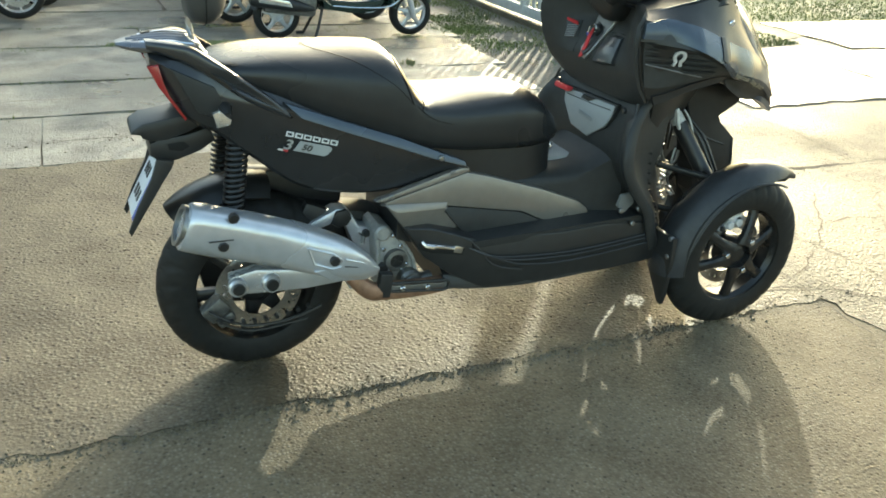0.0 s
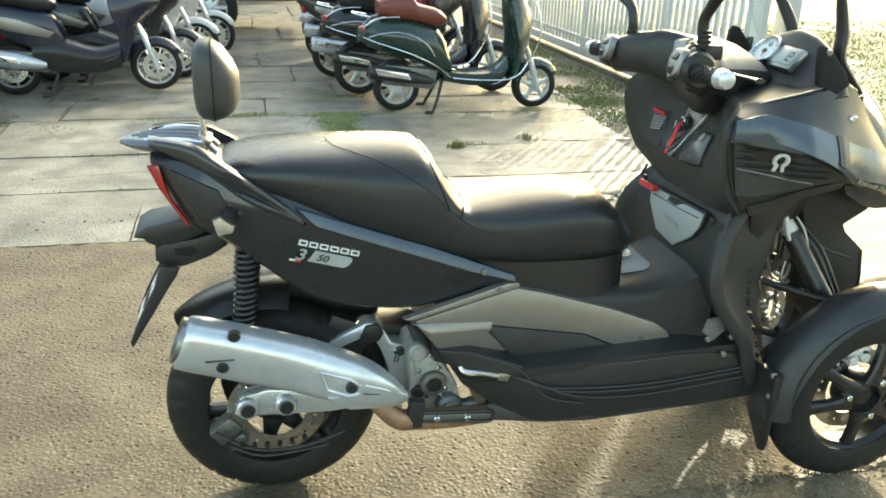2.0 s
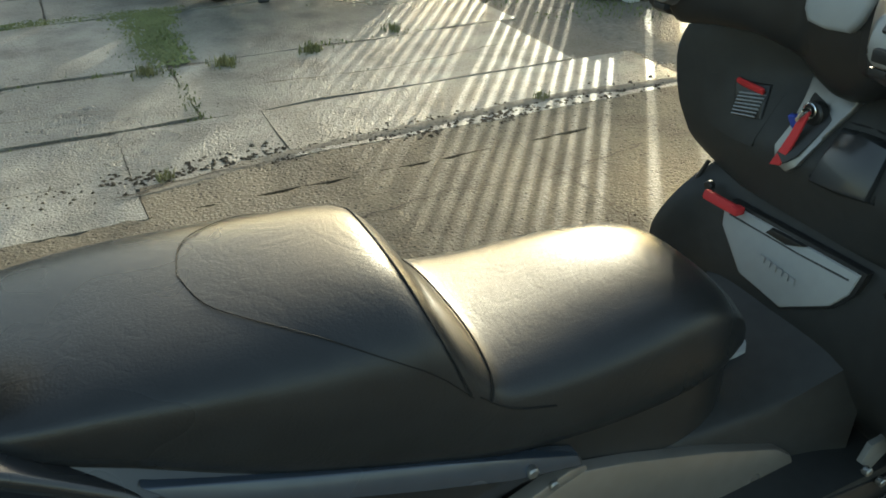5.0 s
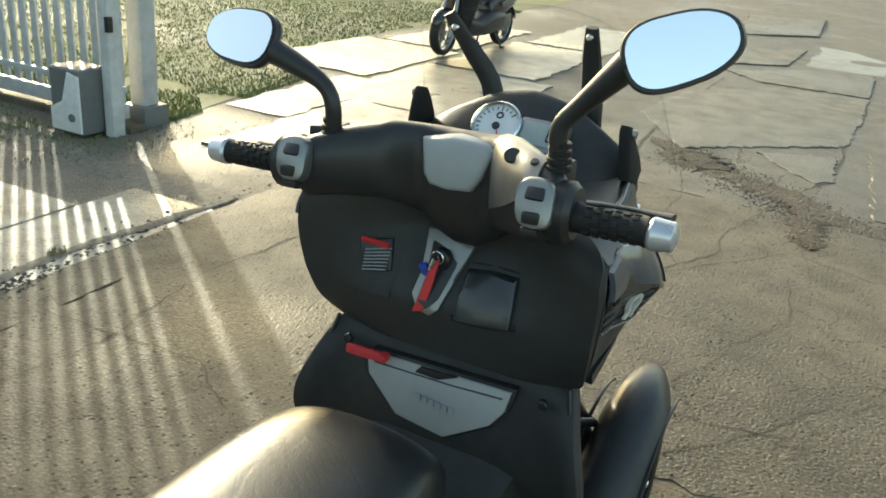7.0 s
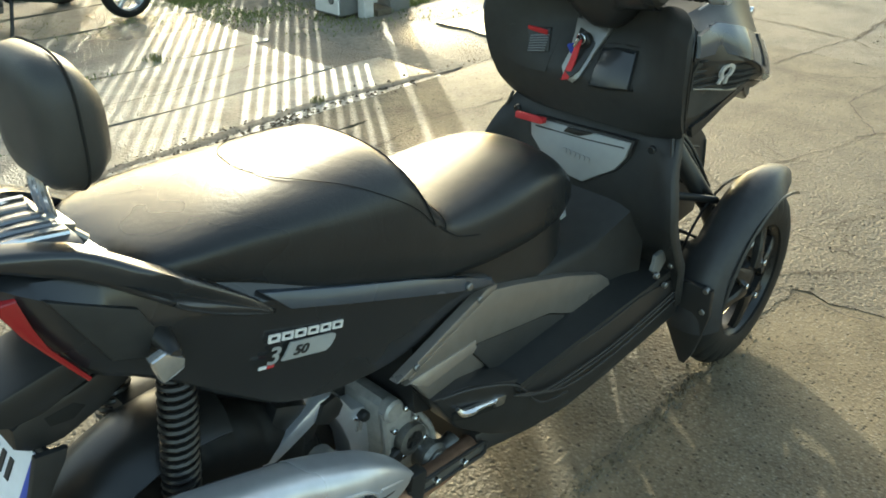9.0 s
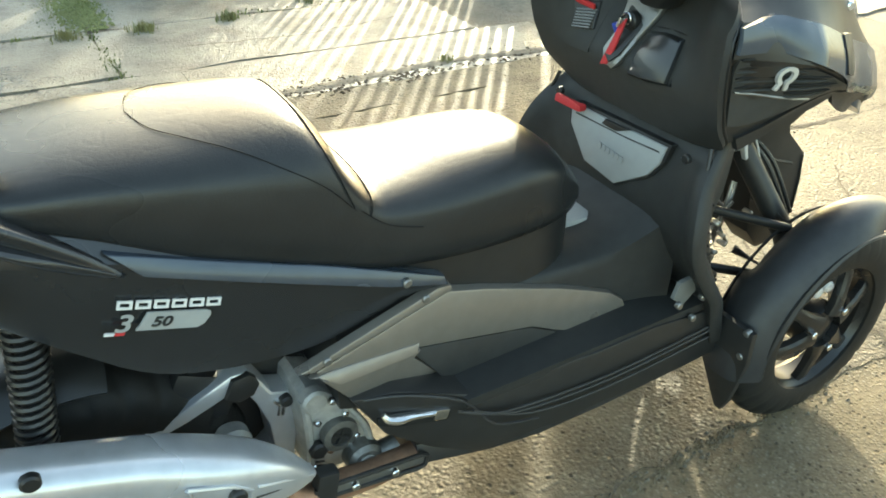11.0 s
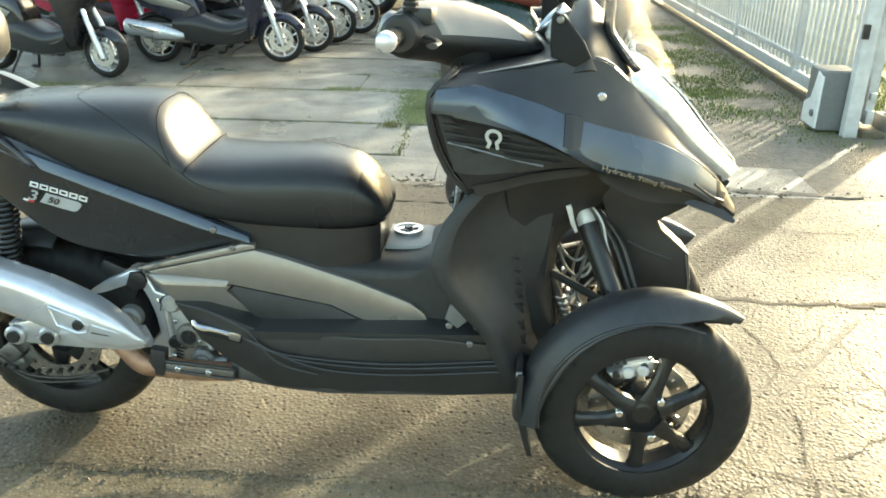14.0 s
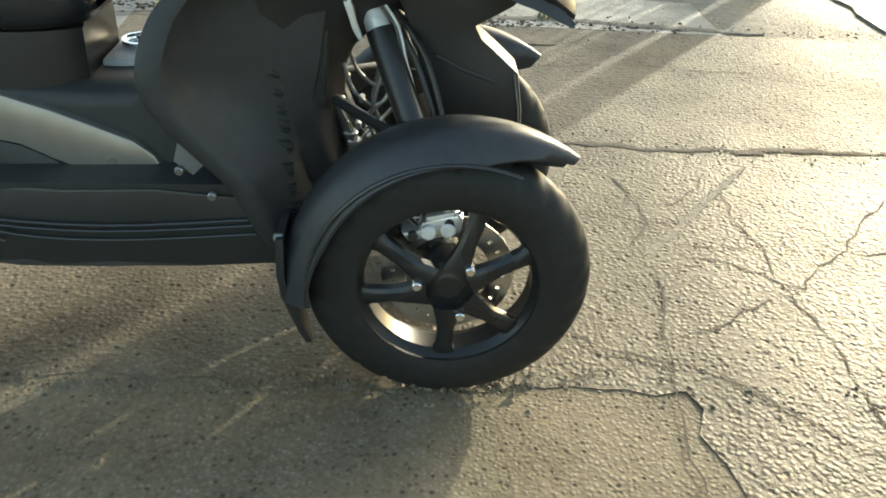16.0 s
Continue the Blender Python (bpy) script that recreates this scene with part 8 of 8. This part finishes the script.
    if round_body:
        for s in (-1, 1):
            bm = B()
            tube(bm, [(x * big, s * y, z) for x, y, z in ((-0.34, 0.03, 0.585), (-0.22, 0.105, 0.545), (-0.08, 0.162, 0.51), (0.08, 0.186, 0.465), (0.24, 0.182, 0.405), (0.36, 0.155, 0.345), (0.46, 0.13, 0.275))], 0.005, 8, 4)
            tube(bm, [(x * big, s * y, z) for x, y, z in ((-0.26, 0.095, 0.575), (-0.16, 0.142, 0.605), (-0.03, 0.18, 0.62), (0.12, 0.193, 0.59), (0.24, 0.188, 0.52), (0.3, 0.178, 0.44))], 0.004, 8, 4)
            tube(bm, [(x * big, s * y, z) for x, y, z in ((-0.3, 0.05, 0.64), (-0.18, 0.1, 0.71), (0.0, 0.13, 0.725))], 0.006, 8, 4)
            tube(bm, [(0.42, s * 0.14, 0.27), (0.65, s * 0.165, 0.255), (0.9, s * 0.175, 0.27), (1.02, s * 0.18, 0.4), (1.09, s * 0.218, 0.6), (1.07, s * 0.19, 0.8), (1.0, s * 0.12, 0.95)], 0.007, 8, 4)
            part("chrome_trim", bm, CHROME, t)
        bm = B()
        for s in (-1, 1):
            tube(bm, [(-0.22, s * 0.1, 0.72), (-0.32, s * 0.08, 0.74), (-0.34, 0, 0.745)], 0.008, 8, 3)
        part("rear_rack", bm, CHROME, t)
    else:
        for s in (-1, 1):
            part("side_trim", plate(B(), [(-0.2, 0.66), (0.1, 0.6), (0.35, 0.5), (0.3, 0.46), (0.0, 0.52), (-0.2, 0.62)], lambda u, v: s * 0.163, -s * 0.012, 0.004), GREY_METAL, t)
        part("windshield", plate(B(), [(-0.16, 0.98), (-0.12, 1.2), (-0.06, 1.25), (0.06, 1.25), (0.12, 1.2), (0.16, 0.98)], lambda u, v: 1.12 * big - 0.35 * (v - 0.98) - u * u, 0.004, 0.0, "x"), SCREEN, t)
    if rack_box:
        part("top_box", box(B(), (0.36, 0.4, 0.28), pose(-0.42 * big, 0, 0.98), 0.06, 4), PLASTIC, t)
    t.matrix_world = at
    return t


DARK_GREEN = material("dark_green_paint", (0.012, 0.03, 0.024), 0.25, coat=0.6, grain=0.1)
BROWN_SEAT = material("red_brown_vinyl", (0.16, 0.035, 0.025), 0.45, grain=0.15, bump=0.2, bump_scale=300)
NAVY = material("navy_paint", (0.012, 0.014, 0.028), 0.28, coat=0.5, grain=0.1)
RED_PAINT = material("red_pink_paint", (0.42, 0.02, 0.06), 0.28, coat=0.5, grain=0.1)
ORANGE_PAINT = material("orange_paint", (0.5, 0.09, 0.02), 0.28, coat=0.5, grain=0.1)
WHITE_PAINT = material("pale_grey_paint", (0.5, 0.51, 0.52), 0.3, coat=0.5, grain=0.1)
BLUE_PAINT = material("blue_paint", (0.02, 0.06, 0.25), 0.3, coat=0.5, grain=0.1)
BLACK_PAINT = material("black_gloss_paint", (0.012, 0.012, 0.013), 0.25, coat=0.5, grain=0.1)


def parked(x, y, turn=0.0):
    return pose(x, y, 0.0, 0, 0, turn)


R1, R2 = "row of scooters by the gate", "row of scooters on the slabs"
city_scooter("dark green retro scooter with chrome trim and brown seat", DARK_GREEN, BROWN_SEAT, parked(1.15, 4.47, 1.5), R1, 0.875, True, SILVER, 0.185)
city_scooter("black scooter parked behind a retro scooter", BLACK_PAINT, LEATHER, parked(0.95, 5.15, 2), R1, 0.92, True, SILVER, 0.21)
city_scooter("black scooter with a pale headlamp in a row", BLACK_PAINT, LEATHER, parked(0.84, 5.95, 3), R1, 0.95, False, SILVER, 0.22)
city_scooter("red scooter half hidden in a row", RED_PAINT, LEATHER, parked(0.85, 6.9, 2), R1, 0.95, False, SILVER, 0.22)
city_scooter("pale grey scooter at the end of a row", WHITE_PAINT, LEATHER, parked(0.9, 8.0, 2), R1, 0.95, False, SILVER, 0.22)
city_scooter("navy large-wheeled scooter on its centre stand", NAVY, LEATHER, parked(-1.78, 5.35, 6), R2, 0.83, False, SILVER, 0.208)
city_scooter("black large-wheeled scooter beside a navy one", BLACK_PAINT, LEATHER, parked(-1.62, 5.95, 6), R2, 0.83, False, SILVER, 0.208)
city_scooter("silver-grey scooter in the slab row", WHITE_PAINT, LEATHER, parked(-1.55, 6.55, 5), R2, 0.86, False, SILVER, 0.22)
city_scooter("pale scooter at the back of the slab row", WHITE_PAINT, LEATHER, parked(-1.45, 7.2, 5), R2, 0.9, False, SILVER, 0.22)
city_scooter("black scooter with a black top box", BLACK_PAINT, LEATHER, parked(-2.99, 4.85, -12), R2, 0.83, False, SILVER, 0.19, True)
city_scooter("red and white scooter on wet slabs", RED_PAINT, LEATHER, parked(-3.0, 5.7, -8), R2, 0.86, False, SILVER, 0.21)
city_scooter("orange scooter behind a red one", ORANGE_PAINT, LEATHER, parked(-2.95, 6.3, -8), R2, 0.88, False, SILVER, 0.22)
city_scooter("blue scooter at the back of the yard", BLUE_PAINT, LEATHER, parked(-2.9, 7.1, -5), R2, 0.9, False, SILVER, 0.22)
city_scooter("black scooter parked alone on the path", BLACK_PAINT, LEATHER, parked(9.15, 3.35, 176), "", 1.0, False, GREY_METAL, 0.23)

# dark green van at the back of the yard
van = thing("van", "dark green van parked behind the scooters", "van")
part("body", half_loft(B(), [(-4.4, [(0, 2.0), (0.8, 1.98), (0.9, 1.5), (0.92, 0.5), (0.85, 0.42), (0, 0.4)]), (0.6, [(0, 2.05), (0.8, 2.02), (0.92, 1.5), (0.95, 0.5), (0.88, 0.42), (0, 0.4)]), (1.6, [(0, 1.9), (0.75, 1.85), (0.9, 1.4), (0.94, 0.5), (0.88, 0.42), (0, 0.4)]), (2.1, [(0, 1.1), (0.7, 1.08), (0.85, 1.0), (0.9, 0.5), (0.8, 0.42), (0, 0.4)])], "x", 3, 1), DARK_GREEN, van, sharp=30)
for x in (-3.0, 0.4):
    for s in (-1, 1):
        w = cast_wheel("wheel", (x, s * 0.86, 0.33), 0.2, 0.08, s, 0.06, 0.05, range(0, 360, 45), "", SILVER, van)
        part("tyre", lathe(B(), tyre_profile(0.33, 0.1, 0.11), Vector((x, s * 0.86, 0.33)), "y", 40), RUBBER, w)
bm = B()
tube(bm, [(1.0, -0.96, 0.62), (1.7, -0.955, 0.62), (1.75, -0.95, 0.7), (1.75, -0.93, 1.1), (1.0, -0.94, 1.1), (0.95, -0.95, 1.0), (0.95, -0.96, 0.7), (1.0, -0.96, 0.62)], 0.014, 8)
part("door_trim", bm, WHITE_PAINT, van)
part("sill_stripe", box(B(), (6.0, 0.02, 0.06), pose(-1.2, -0.965, 0.78), 0.004), WHITE_PAINT, van)
van.matrix_world = pose(-0.75, 9.7, 0, 0, 0, 0)

# pale building that closes the yard
house = thing("workshop", "pale rendered workshop building behind the yard", "building", kind="structure")
RENDER_WALL = material("pale_render", (0.62, 0.63, 0.63), 0.8, grain=0.12, scale=6, bump=0.3, bump_scale=60, distance=0.004)
part("wall", box(B(), (22, 0.4, 4.2), pose(-9.5, 14.5, 2.1), 0.01), RENDER_WALL, house)
for x in (-16, -12, -8, -4, -0.5):
    part("window", box(B(), (1.4, 0.1, 1.1), pose(x, 14.27, 1.9), 0.01), BOX_DARK, house)
part("roof", box(B(), (23, 6, 0.25), pose(-9.5, 16.8, 4.4, 8, 0, 0), 0.02), BOX_DARK, house)
